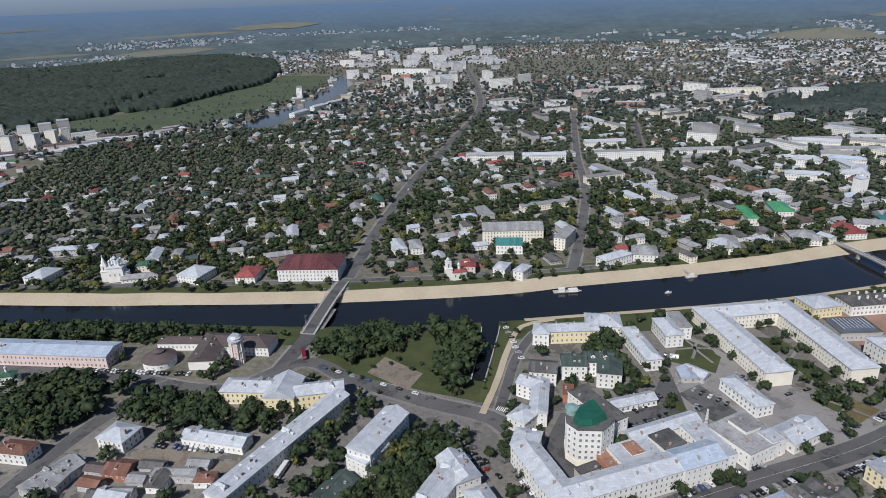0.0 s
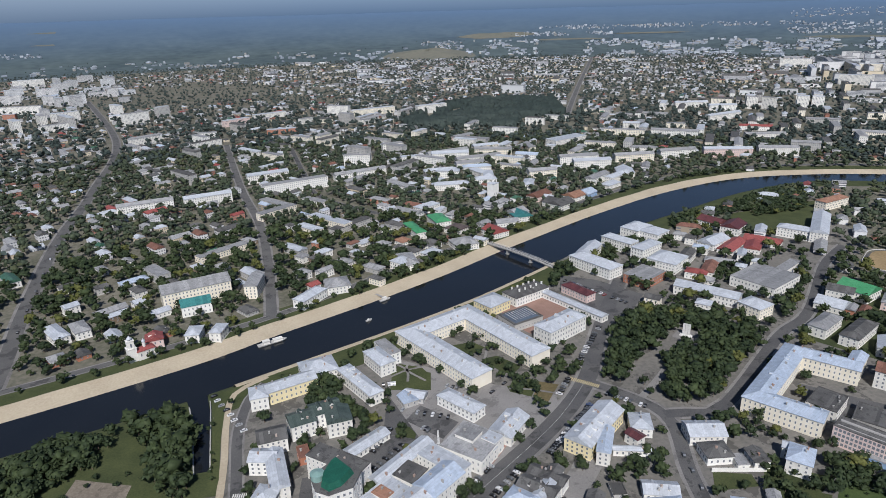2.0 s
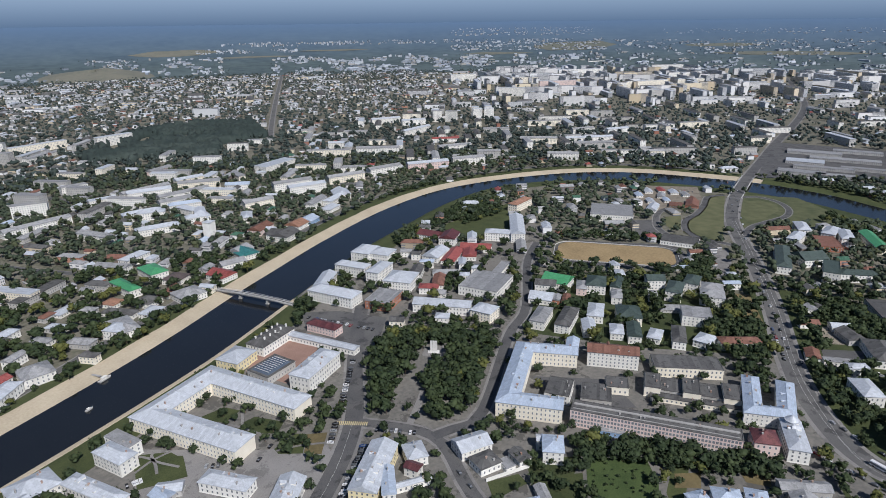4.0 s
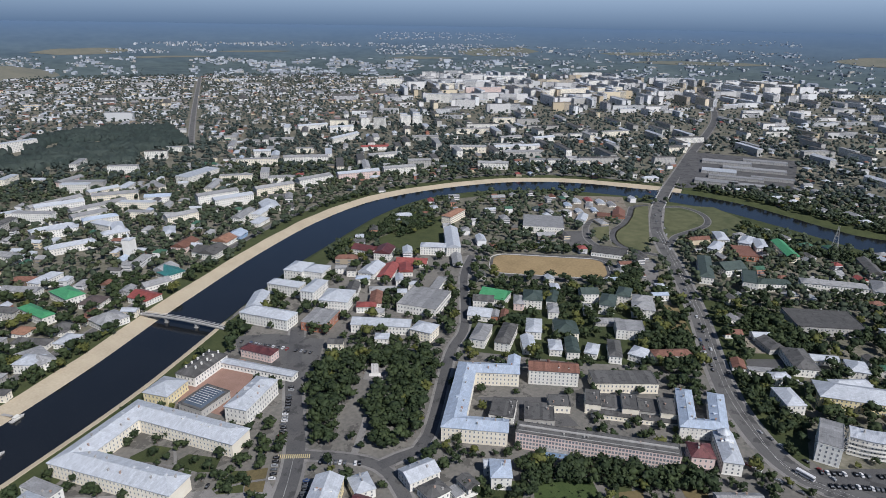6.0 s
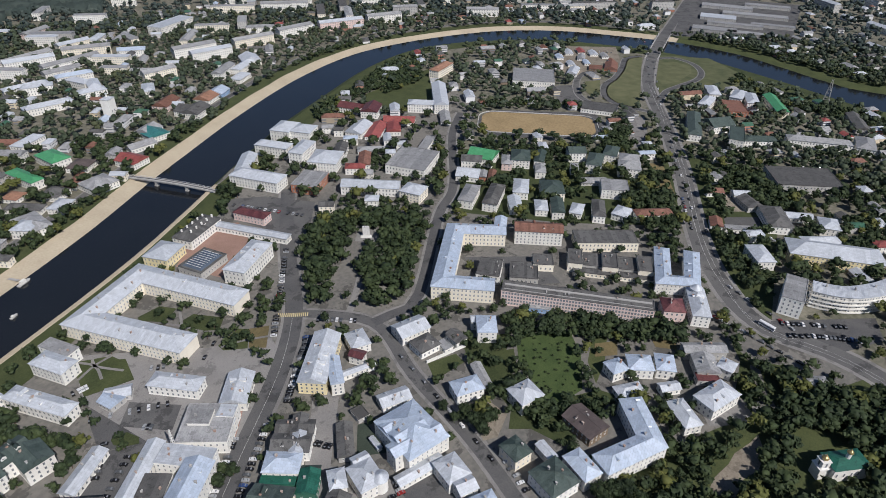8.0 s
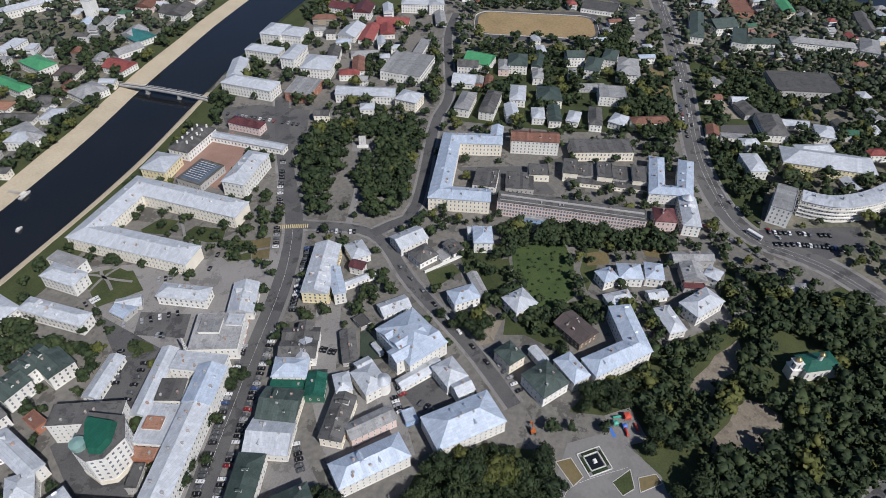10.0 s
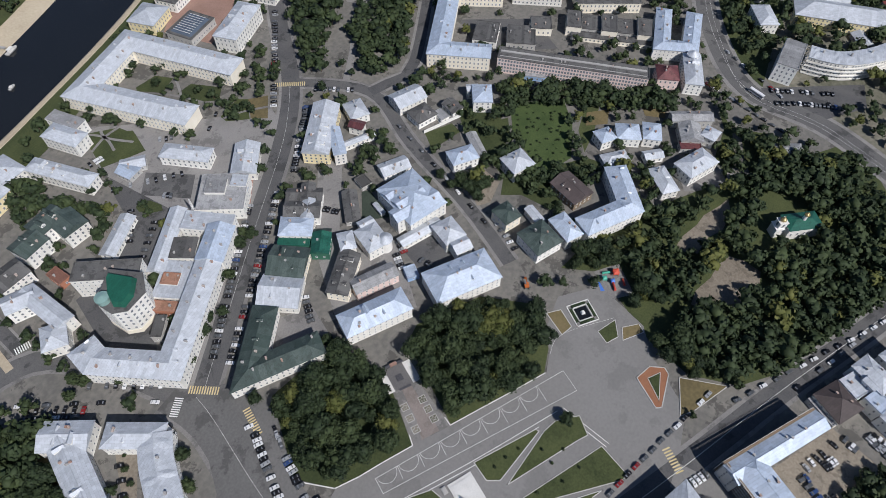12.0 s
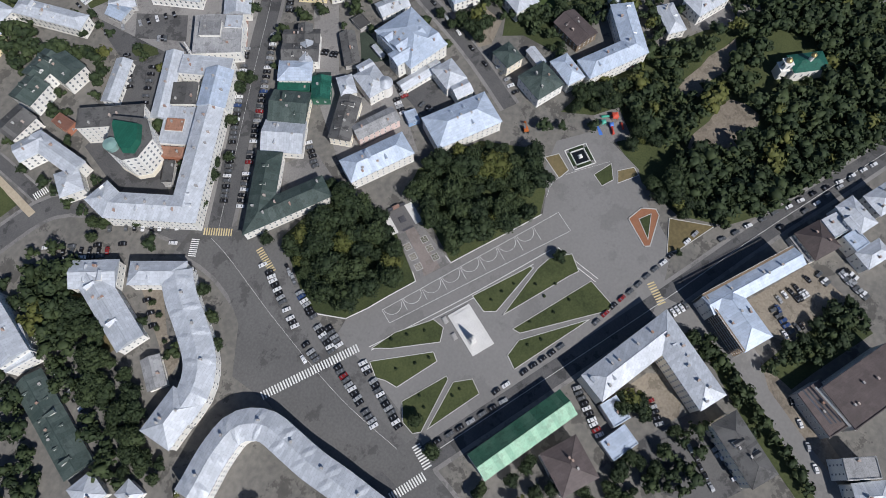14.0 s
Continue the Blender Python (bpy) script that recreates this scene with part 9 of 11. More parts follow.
def crown_cloud(rng, lobes, sprays, leaf, fir=False, wide=1.0):
    """A crown 10 high: boughs as uneven lobes, with leaf sprays that break their outline. Returns corners, triangles and how many of them are smooth."""
    ls = []
    if fir:
        for k in range(max(lobes, 3)):
            t = k / max(lobes - 1, 2)
            ls.append((rng.uniform(-.03, .03), rng.uniform(-.03, .03), .24 + .64 * t, .25 * (1 - t) + .05, .2 if lobes > 3 else .3))
    else:
        ls.append((0, 0, .63, .27, .26))
        a0 = rng.random() * 6.283
        for k in range(lobes - 1):
            a, q = a0 + 6.283 * k / max(lobes - 1, 1) + rng.uniform(-.5, .5), rng.uniform(.17, .3) * wide
            r = rng.uniform(.12, .24)
            ls.append((q * math.cos(a), q * math.sin(a), rng.uniform(.36, .74), r, r * .9))
    V, F = [], []
    for x, y, z, r, h in ls:
        b = len(V)
        for p in ICO_V:
            k = .88 + rng.gauss(0, .2)
            V.append(((x + p[0] * r * k) * 10, (y + p[1] * r * k) * 10, max(.12, z + p[2] * h * k) * 10))
        F += [(b + i, b + j, b + k) for i, j, k in ICO_F]
    smooth = len(F)
    for k in range(sprays):
        x, y, z, r, h = rng.choice(ls)
        v = Vector((rng.gauss(0, 1), rng.gauss(0, 1), rng.gauss(.35, .8))).normalized()
        c = Vector((x, y, z)) * 10 + Vector((v.x * r, v.y * r, v.z * h)) * 10 * rng.uniform(.84, 1.3)
        up = v + Vector((rng.gauss(0, .62), rng.gauss(0, .62), rng.gauss(0, .62)))
        q = up.to_track_quat("Z", "Y").to_matrix() @ Matrix.Rotation(rng.random() * 6.28, 3, "Z")
        t = leaf * rng.uniform(.6, 1.4)
        b = len(V)
        for px, py in ((-1, -.6), (.9, -.75), (.75, .8), (-.85, .6)):
            V.append(tuple(c + q @ Vector((px * t / 2, py * t / 2, rng.uniform(-.12, .12) * t))))
        F += [(b, b + 1, b + 2), (b, b + 2, b + 3)]
    return np.array(V), np.array(F), smooth


def trunk_mesh(rng, size):
    bm = bmesh.new()

    def limb(a, b, r0, r1):
        d = (b - a)
        q = d.to_track_quat("Z", "Y").to_matrix()
        rings = [[bm.verts.new(p + q @ Vector((r * math.cos(k * 1.047), r * math.sin(k * 1.047), 0))) for k in range(6)] for p, r in ((a, r0), (a.lerp(b, .5) + Vector((rng.uniform(-.1, .1), rng.uniform(-.1, .1), 0)), (r0 + r1) / 2), (b, r1))]
        for u, v in zip(rings, rings[1:]):
            for k in range(6):
                bm.faces.new((u[k], u[(k + 1) % 6], v[(k + 1) % 6], v[k]))
    top = Vector((0, 0, size * .62))
    limb(Vector((0, 0, -.3)), top, size * .026, size * .009)
    for k in range(5):
        a = Vector((0, 0, size * rng.uniform(.25, .55)))
        an = rng.random() * 6.28
        limb(a, a + Vector((math.cos(an), math.sin(an), .9)) * size * .2, size * .011, size * .004)
    me = bpy.data.meshes.new("trunk")
    bm.to_mesh(me)
    bm.free()
    me.materials.append(BARK)
    return me


def crown_mesh(kind, lobes, sprays, leaf, seed):
    v, f, smooth = crown_cloud(random.Random(seed), lobes, sprays, leaf, fir=kind == 3)
    me = bpy.data.meshes.new("crown")
    me.from_pydata(v.tolist(), [], f.tolist())
    me.materials.append(LEAF[kind])
    me.polygons.foreach_set("use_smooth", np.arange(len(f)) < smooth)
    return me


VARIANTS = [(crown_mesh(k, 11, 880, 0.66, 40 + i), trunk_mesh(random.Random(i), 10.0)) for i, k in enumerate((0, 0, 0, 0, 1, 1, 1, 2, 3))]
KINDS = (0, 0, 0, 0, 1, 1, 1, 2, 3)
trng = random.Random(5)


def plant(x, y, h, kind=None):
    TREES.append((x, y, h, kind))


def grove(poly, spacing, lo, hi, kind=0):
    xs, ys = [p[0] for p in poly], [p[1] for p in poly]
    y = min(ys)
    row = 0
    while y < max(ys):
        x = min(xs) + (row % 2) * spacing / 2
        while x < max(xs):
            px, py = x + trng.uniform(-.4, .4) * spacing, y + trng.uniform(-.4, .4) * spacing
            if inside(px, py, poly) and clear(px, py, 2.0) and not hard(px, py):
                plant(px, py, trng.uniform(lo, hi), trng.choice((0, 1, 2, 3, 4, 5, 6) * 3 + (7,)) if kind == 0 else trng.choice((0, 4, 5, 6, 4, 5, 1)))
            x += spacing
        y += spacing * 0.87
        row += 1


# where nothing may stand: buildings, roads, water
ROADPTS = []
for pts, hw in ROADS:
    ROADPTS += [(p.x, p.y, hw) for p in smooth_line(pts, 6.0)]
BINS = {}


def bin_add(x, y, r, data):
    for i in range(int((x - r) // 40), int((x + r) // 40) + 1):
        for j in range(int((y - r) // 40), int((y + r) // 40) + 1):
            BINS.setdefault((i, j), []).append(data)


def foot_add(x, y, w, d, rot):
    c, s = math.cos(radians(rot)), math.sin(radians(rot))
    bin_add(x, y, math.hypot(w, d) / 2 + 16, (x, y, w / 2, d / 2, c, s))


for q in FOOT:
    foot_add(*q)
for x, y, hw in ROADPTS:
    bin_add(x, y, hw + 16, (x, y, hw))
for k in range(len(NA)):
    m = (NA[k] + SA[k]) / 2
    hw = float(np.linalg.norm(NA[k] - SA[k])) / 2 + 14
    bin_add(float(m[0]), float(m[1]), hw + 16, (float(m[0]), float(m[1]), hw))


HARD = [q for q in PATCHES if q[5] in ("yard", "pavement", "plaza", "path", "parking_lot")]


def hard(x, y):
    return any(a <= x <= b and c <= y <= d and inside(x, y, p) for a, b, c, d, p, _ in HARD)


def paved(x, y):
    return any(a <= x <= b and c <= y <= d and inside(x, y, p) for a, b, c, d, p, n in PATCHES if n not in ('town_yards', 'garden_grass'))


def clear(x, y, r):
    for q in BINS.get((int(x // 40), int(y // 40)), ()):
        if len(q) == 3:
            if (x - q[0]) ** 2 + (y - q[1]) ** 2 < (q[2] + r) ** 2:
                return False
        else:
            dx, dy = x - q[0], y - q[1]
            if abs(dx * q[4] + dy * q[5]) < q[2] + r and abs(-dx * q[5] + dy * q[4]) < q[3] + r:
                return False
    return True

for q in smooth_line([(299, 205), (340, 219), (374, 228)], 5.0):
    bin_add(q.x, q.y, 22, (q.x, q.y, 5.5))
for x, y, n in ((54, 352, 7), (52, 322, 7), (46, 300, 7), (40, 280, 5)):
    bin_add(x, y, 24, (x, y, n))

# ---- groves and single trees ----
grove([(66, 108), (78, 116), (114, 103), (107, 73), (85, 52), (76, 58), (56, 74), (51, 87)], 6.7, 6.8, 13.3, 0)
grove([(128, 68), (140, 69), (168, 45), (175, 13), (154, 6), (139, 6), (104, 36), (114, 51)], 6.7, 6.8, 13.3, 0)
grove([(178, -43), (198, -55), (214, -54), (230, -87), (246, -88), (270, -97), (282, -117), (319, -145), (263, -164), (186, -104), (172, -86), (168, -64)], 7.0, 6.8, 14.3, 0)
grove([(202, 13), (227, 5), (271, -28), (297, -58), (285, -61), (246, -42), (212, -55), (195, -28), (211, -7)], 7.6, 6.0, 12.2, 0)
grove([(303, -57), (330, -88), (361, -138), (322, -152), (286, -116), (311, -105), (299, -78), (245, -87), (269, -68)], 7.0, 6.8, 14.3, 0)
grove([(12, 227), (26, 204), (-7, 157), (-16, 140), (-46, 111), (-56, 134), (-46, 140), (-19, 186)], 6.7, 6.0, 12.2, 1)
grove([(331, 260), (375, 275), (406, 262), (432, 197), (391, 175), (343, 161), (312, 164), (293, 176), (320, 195), (346, 220), (308, 206), (279, 195), (288, 227)], 7.0, 6.8, 13.3, 0)
grove([(328, 95), (366, -14), (350, -18), (322, 62), (312, 84)], 5.8, 7, 12.5, 0)
grove([(317, 149), (335, 102), (327, 99), (309, 144)], 6.5, 4.2, 8.2, 0)
grove([(-65, 309), (-39, 349), (-6, 344), (4, 313), (-29, 325), (-48, 297)], 7.6, 6.8, 13.3, 0)
grove([(8, 337), (38, 336), (44, 318), (37, 296), (31, 272), (24, 262), (14, 275), (20, 300)], 6.6, 10, 17, 1)
grove([(-299, 358), (-252, 375), (-202, 353), (-202, 340), (-297, 345)], 8.6, 6.0, 12.2, 0)
grove([(-255, 279), (-215, 276), (-186, 256), (-190, 224), (-227, 236)], 8.6, 6.0, 12.2, 0)
grove([(-178, 263), (-137, 270), (-120, 241), (-128, 220), (-161, 242)], 8.6, 6.0, 12.2, 0)
grove([(-106, 244), (-80, 249), (-75, 227), (-99, 223)], 7.6, 6.0, 11.2, 0)
grove([(-10, 205), (10, 223), (22, 204), (5, 181), (-10, 175)], 7.6, 6.0, 12.2, 0)
grove([(587, 201), (631, 57), (602, 53), (562, 196)], 7.6, 5.1, 10.2, 0)
grove([(704, 256), (753, 131), (729, 126), (683, 248)], 7.6, 5.1, 10.2, 0)
grove([(683, 98), (713, 75), (649, 59), (613, 82)], 7.6, 6.0, 12.2, 0)
grove([(120, -112), (115, -122), (70, -163), (63, -152), (74, -137)], 7.0, 5.1, 10.2, 0)
grove([(129, -128), (161, -152), (151, -164), (121, -143)], 7.0, 6.0, 11.2, 0)
grove([(597, 423), (728, 439), (823, 409), (769, 371), (642, 388), (558, 385)], 7, 5, 10, 0)
grove([(1126, 53), (1093, -106), (1056, -225), (988, -214), (976, -28), (1028, 45)], 9, 6, 11, 0)
grove([(954, -28), (874, -95), (858, -193), (815, -187), (835, -93), (912, -18)], 9, 6, 11, 0)
grove([(721, 536), (892, 526), (844, 508), (720, 507)], 8, 6, 10, 0)
grove([(581, -49), (649, -72), (597, -81), (588, -100), (549, -85), (549, -63)], 8, 7, 12, 0)
grove([(555, -120), (618, -163), (535, -158), (519, -125)], 8, 7, 12, 0)
grove([(210, 420), (316, 445), (356, 453), (362, 470), (317, 465), (214, 437)], 8, 6, 10, 0)
grove([(743, 426), (830, 396), (743, 346), (676, 361), (685, 390)], 7, 5, 10, 0)
grove([(423, 278), (443, 222), (429, 215), (411, 271)], 6.5, 5, 9, 0)
grove([(552, 247), (575, 238), (527, 214), (507, 221)], 7, 5, 10, 0)
grove([(517, 300), (533, 286), (490, 263), (476, 274)], 7, 5, 10, 0)
grove([(618, -12), (645, -52), (602, -55), (589, -22)], 8, 5, 10, 0)
grove([(587, -23), (592, -34), (547, -41), (542, -30)], 8, 5, 10, 0)
grove([(594, 43), (600, 25), (517, 4), (454, -3), (448, 18)], 8, 6, 11, 0)
grove([(729, -110), (747, -167), (692, -162), (671, -87)], 8, 5, 9, 0)
grove([(678, -138), (682, -174), (642, -169), (635, -140)], 8, 6, 11, 0)
grove([(522, -78), (543, -98), (521, -104), (508, -84)], 8, 6, 10, 0)
grove([(474, -28), (504, -53), (455, -59), (443, -40)], 9, 5, 10, 0)
grove([(314, 79), (330, 50), (314, 39), (286, 31), (267, 42), (279, 56), (290, 69)], 5.5, .8, 2.4, 1)
grove([(27, -62), (57, -89), (46, -108), (19, -85)], 9, 4, 8, 0)
grove([(371, -44), (363, -53), (339, -61), (314, -65), (314, -54), (342, -56)], 6.5, 5, 9, 0)
grove([(351, -64), (351, -81), (343, -102), (344, -131), (318, -128), (312, -86), (316, -75)], 8, 7, 12, 0)
grove([(403, -113), (404, -129), (380, -126), (376, -112)], 7, 6, 11, 0)
grove([(268, 95), (277, 87), (262, 76), (244, 65), (240, 77)], 7, 5, 9, 0)
grove([(277, 32), (284, 21), (278, 14), (265, 23)], 7, 4, 8, 0)
grove([(262, 59), (265, 43), (241, 42), (249, 53)], 7, 4, 9, 0)
grove([(300, -9), (301, -20), (277, -29), (279, -18)], 7, 4, 9, 0)
grove([(673, 103), (694, 80), (634, 66), (627, 91)], 7, 5, 9, 0)
grove([(129, 329), (135, 312), (121, 292), (134, 289), (133, 273), (116, 260), (111, 268), (112, 291), (112, 314)], 7, 5, 10, 1)
grove([(184, 345), (188, 332), (173, 312), (165, 319)], 7, 4, 8, 0)
grove([(497, -15), (505, -44), (479, -73), (434, -72), (432, -45), (458, -24)], 9, 5, 10, 0)
grove([(564, 57), (565, 21), (522, 13), (503, 46)], 9, 5, 10, 0)
grove([(239, -48), (267, -69), (249, -88), (250, -79), (250, -71), (242, -65), (218, -57), (213, -53)], 6.8, 6, 12, 0)
grove([(-67, 311), (-54, 339), (-6, 348), (-4, 323), (-12, 305), (-34, 303), (-48, 294)], 6.5, 7, 13, 1)
grove([(10, 262), (32, 266), (37, 248), (14, 256)], 6, 6, 11, 0)
grove([(49, 300), (54, 322), (58, 326), (48, 280), (42, 260), (40, 264)], 4, 2, 4, 0)
grove([(125, 303), (132, 272), (129, 265), (121, 295)], 6.5, 5, 9, 0)
grove([(-242, 292), (-213, 298), (-194, 273), (-230, 272)], 7, 7, 13, 0)
grove([(-132, 258), (-111, 263), (-101, 231), (-118, 226)], 7, 7, 12, 0)
grove([(-249, 272), (-233, 277), (-193, 236), (-205, 229), (-226, 238)], 7, 7, 12, 0)
grove([(-165, 359), (-146, 359), (-134, 312), (-151, 313)], 7, 6, 11, 0)
grove([(-68, 259), (-47, 262), (-42, 233), (-63, 231)], 7, 6, 11, 0)
grove([(-141, 299), (-128, 302), (-115, 271), (-128, 262)], 7, 6, 11, 1)
for x, y in ((79, 174), (95, 166), (116, 177), (125, 177), (147, 179), (155, 176), (58, 187), (67, 171), (50, 202), (79, 163)):
    plant(x, y, 8)
for x, y in ((39, 138), (29, 128), (18, 119), (37, 146), (123, -15), (23, 19), (13, 7), (114, 106), (106, 111), (74, 123)):
    plant(x, y, 8)
for x, y in ((65, -65), (70, -71), (109, -87), (106, -95), (103, -101)):
    plant(x, y, 9)
for x, y in ((230, 275), (202, 286), (196, 305), (260, 238), (256, 246), (237, 247), (239, 230), (231, 215), (266, 253), (277, 266), (291, 258)):
    plant(x, y, 7)
for x, y in ((206, 172), (213, 162), (255, 144), (245, 136), (243, 78), (242, 71), (264, 43), (272, 36), (271, 21), (255, 109), (292, 100), (275, 64)):
    plant(x, y, 8)
for x, y in ((107, 163), (102, 168), (128, 173), (154, 181), (90, 167), (199, 197), (212, 204), (226, 207)):
    plant(x, y, 7)
for x, y in ((112, -94), (107, -98), (103, -105), (98, -110), (94, -114), (93, -118), (87, -123), (84, -127), (79, -133), (75, -138), (71, -142), (68, -147)):
    plant(x, y, 8)
for x, y in ((64, -151), (88, -113), (76, -123), (70, -64), (69, -71), (67, -76), (64, -90), (65, -95), (54, -88), (51, -96), (40, -86), (40, -94), (48, -105)):
    plant(x, y, 7)
for x, y in ((147, -144), (147, -149), (147, -155), (140, -154), (123, -129), (129, -136), (121, -143), (128, -147), (121, -133), (115, -128), (109, -124)):
    plant(x, y, 8)
for x, y in ((8, -19), (16, -30), (23, -34), (15, -41), (-15, 12), (24, -60), (21, -65), (30, -70), (29, -79), (27, -35), (45, -80), (29, -73)):
    plant(x, y, 7)
for x, y in ((-38, 197), (-43, 191), (-57, 173), (-65, 162), (-72, 166), (-53, 187), (0, 196), (-10, 193), (4, 208), (10, 216)):
    plant(x, y, 7)
for x, y in ((48, 207), (51, 216), (52, 225), (55, 235), (58, 244), (41, 203), (59, 258), (70, 274), (66, 258), (93, 264), (82, 246), (119, 251), (129, 256)):
    plant(x, y, 7)
for x, y in ((131, 279), (135, 265), (150, 264), (144, 277), (112, 303), (133, 304), (145, 296), (153, 291), (148, 244), (144, 238), (126, 254), (112, 248)):
    plant(x, y, 7)
for x, y in ((292, 113), (298, 108), (262, 69), (254, 59), (257, 51), (271, 49), (256, 27), (274, 20), (273, 11), (314, -22), (296, -29), (291, -50), (329, -57), (310, -60)):
    plant(x, y, 8)
for x, y in ((249, 290), (235, 290), (235, 301), (243, 246), (241, 236), (257, 234), (236, 239), (197, 306), (192, 320), (204, 286), (206, 275), (203, 253), (231, 242), (236, 251), (229, 267), (224, 273), (230, 257)):
    plant(x, y, 7)
for x, y in ((295, 268), (296, 260), (286, 256), (273, 248), (274, 243), (266, 246), (286, 239)):
    plant(x, y, 5)
for x, y in ((668, 6), (652, -4), (678, -35), (691, -44), (674, -59), (675, -72), (677, -82), (602, -1), (575, 2)):
    plant(x, y, 6)
for x, y in ((53, 45), (58, 39), (63, 32), (41, 37), (47, 30), (52, 25), (34, 22), (30, 18), (90, 8), (96, 5), (102, 1), (106, -9), (102, -15), (110, -18), (87, -13), (96, -22), (105, -27), (76, -16), (81, -21), (40, 8), (44, 6)):
    plant(x, y, 1.6)
for x, y in ((301, 96), (296, 87), (287, 76), (283, 86), (329, 35), (320, 28), (299, 27), (285, 8), (298, -3), (318, -21), (250, 32), (241, 25), (349, -14), (357, -20), (364, -28)):
    plant(x, y, 6)
for x, y in ((698, 109), (666, 84), (692, 46), (663, 39), (678, 24), (644, 14), (706, 36)):
    plant(x, y, 8)
for x, y in ((194, 307), (195, 301), (200, 286), (208, 288), (202, 263), (209, 259), (206, 253), (130, 276), (119, 281), (157, 281), (152, 272), (231, 221), (210, 206), (198, 199)):
    plant(x, y, 7)
for x, y in ((238, 98), (233, 89), (233, 73), (244, 69), (262, 53), (262, 46), (284, -4), (292, -11)):
    plant(x, y, 7)
for x, y in ((-15, 295), (-10, 300), (-1, 287), (5, 293), (-26, 292), (-20, 263), (-3, 256), (-32, 280), (-41, 286), (-51, 290)):
    plant(x, y, 3.5)
for x, y in ((246, 76), (237, 76), (256, 48), (252, 43), (271, 20), (267, 16), (284, -19), (277, -24), (287, -15), (313, 41), (301, 36), (293, 30)):
    plant(x, y, 8)
for x, y in ((299, 84), (292, 74), (285, 83), (285, 2), (281, 12), (246, 26), (241, 31), (300, -33)):
    plant(x, y, 5)
for x, y in ((-54, 235), (-56, 223), (-60, 214), (-38, 227), (-35, 234), (-27, 239), (-44, 213), (-38, 204), (-28, 247), (-67, 224)):
    plant(x, y, 9)

grove([(-181, 268), (-176, 280), (-146, 279), (-135, 254), (-145, 238), (-165, 242)], 7, 9, 15, 0)
grove([(-133, 253), (-115, 263), (-106, 244), (-116, 236), (-129, 240)], 7, 8, 13, 0)
grove([(-97, 251), (-84, 251), (-76, 235), (-88, 230)], 6.5, 6, 11, 1)
grove([(-63, 224), (-49, 248), (-40, 236), (-44, 205), (-57, 200), (-66, 208)], 7, 7, 12, 0)
grove([(-222, 290), (-207, 293), (-186, 276), (-181, 245), (-200, 247)], 7, 8, 14, 0)
grove([(-311, 378), (-294, 384), (-234, 372), (-161, 348), (-165, 338), (-278, 342)], 7.5, 7, 13, 0)
grove([(0, 187), (18, 214), (17, 178), (6, 171)], 6.5, 7, 12, 1)

# yard trees of the streets behind the square
for x, y in ((250, 150), (248, 142), (244, 134), (232, 139), (220, 143), (238, 145), (232, 147), (309, 79), (320, 82), (298, 85), (283, 83), (302, 133), (310, 128), (296, 152)):
    plant(x, y, trng.uniform(8, 11.5))
for x, y in ((206, 169), (212, 160), (222, 150), (227, 146), (192, 176), (233, 126), (270, 104), (280, 98), (287, 27), (301, 32), (270, 30), (259, 36)):
    plant(x, y, trng.uniform(5.5, 8))
for x, y in ((234, 78), (231, 72), (237, 85), (244, 79), (239, 72), (280, 61), (274, 66), (262, 49), (253, 50), (266, 69)):
    plant(x, y, trng.uniform(8.5, 12))
for x, y in ((124, 318), (130, 313), (134, 308), (120, 308), (125, 302), (125, 295), (127, 287), (130, 280), (131, 273), (133, 266), (125, 252), (121, 254), (130, 305), (132, 260)):
    plant(x, y, trng.uniform(8, 11.5))
for x, y in ((149, -146), (147, -152), (118, -134), (128, -142), (135, -152)):
    plant(x, y, trng.uniform(8, 11))
for k in range(19):
    plant(187 + k * 5.1 + trng.uniform(-1, 1), -102 - k * 3.62 + trng.uniform(-1, 1), trng.uniform(7, 11.5))

for x, y in ((29, 163), (24, 158), (20, 152), (14, 150), (10, 143), (4, 138)):
    plant(x, y, trng.uniform(2, 4))

for x, y in ((69, -72), (65, -76), (54, -90), (61, -95), (69, -100), (45, -87), (46, -95), (51, -100), (60, -104), (46, -76), (27, -47), (23, -52), (19, -47), (38, -87), (48, -104), (40, -73), (72, -107), (41, -100)):
    plant(x, y, trng.uniform(6.5, 9.5))
for x, y in ((-43, 189), (-50, 180), (-57, 172), (-38, 190), (-69, 171), (-73, 164), (-62, 168), (-52, 185), (-67, 160), (-39, 130), (-43, 121), (-34, 138)):
    plant(x, y, trng.uniform(7.5, 11))

# round trees of the palace garden
for x, y in ((245, 309), (246, 292), (242, 326), (241, 272), (229, 237), (276, 251), (278, 277), (255, 248), (254, 233), (240, 260), (198, 321), (195, 307), (254, 307), (267, 240)):
    plant(x, y, trng.uniform(6.5, 9))

# maples that have begun to turn
for x, y in ((158, 36), (156, 30), (153, 36), (238, -59), (241, -62), (243, 77), (493, 209), (287, -2), (384, -40), (460, 125)):
    plant(x, y, trng.uniform(11.5, 13.5), 7)


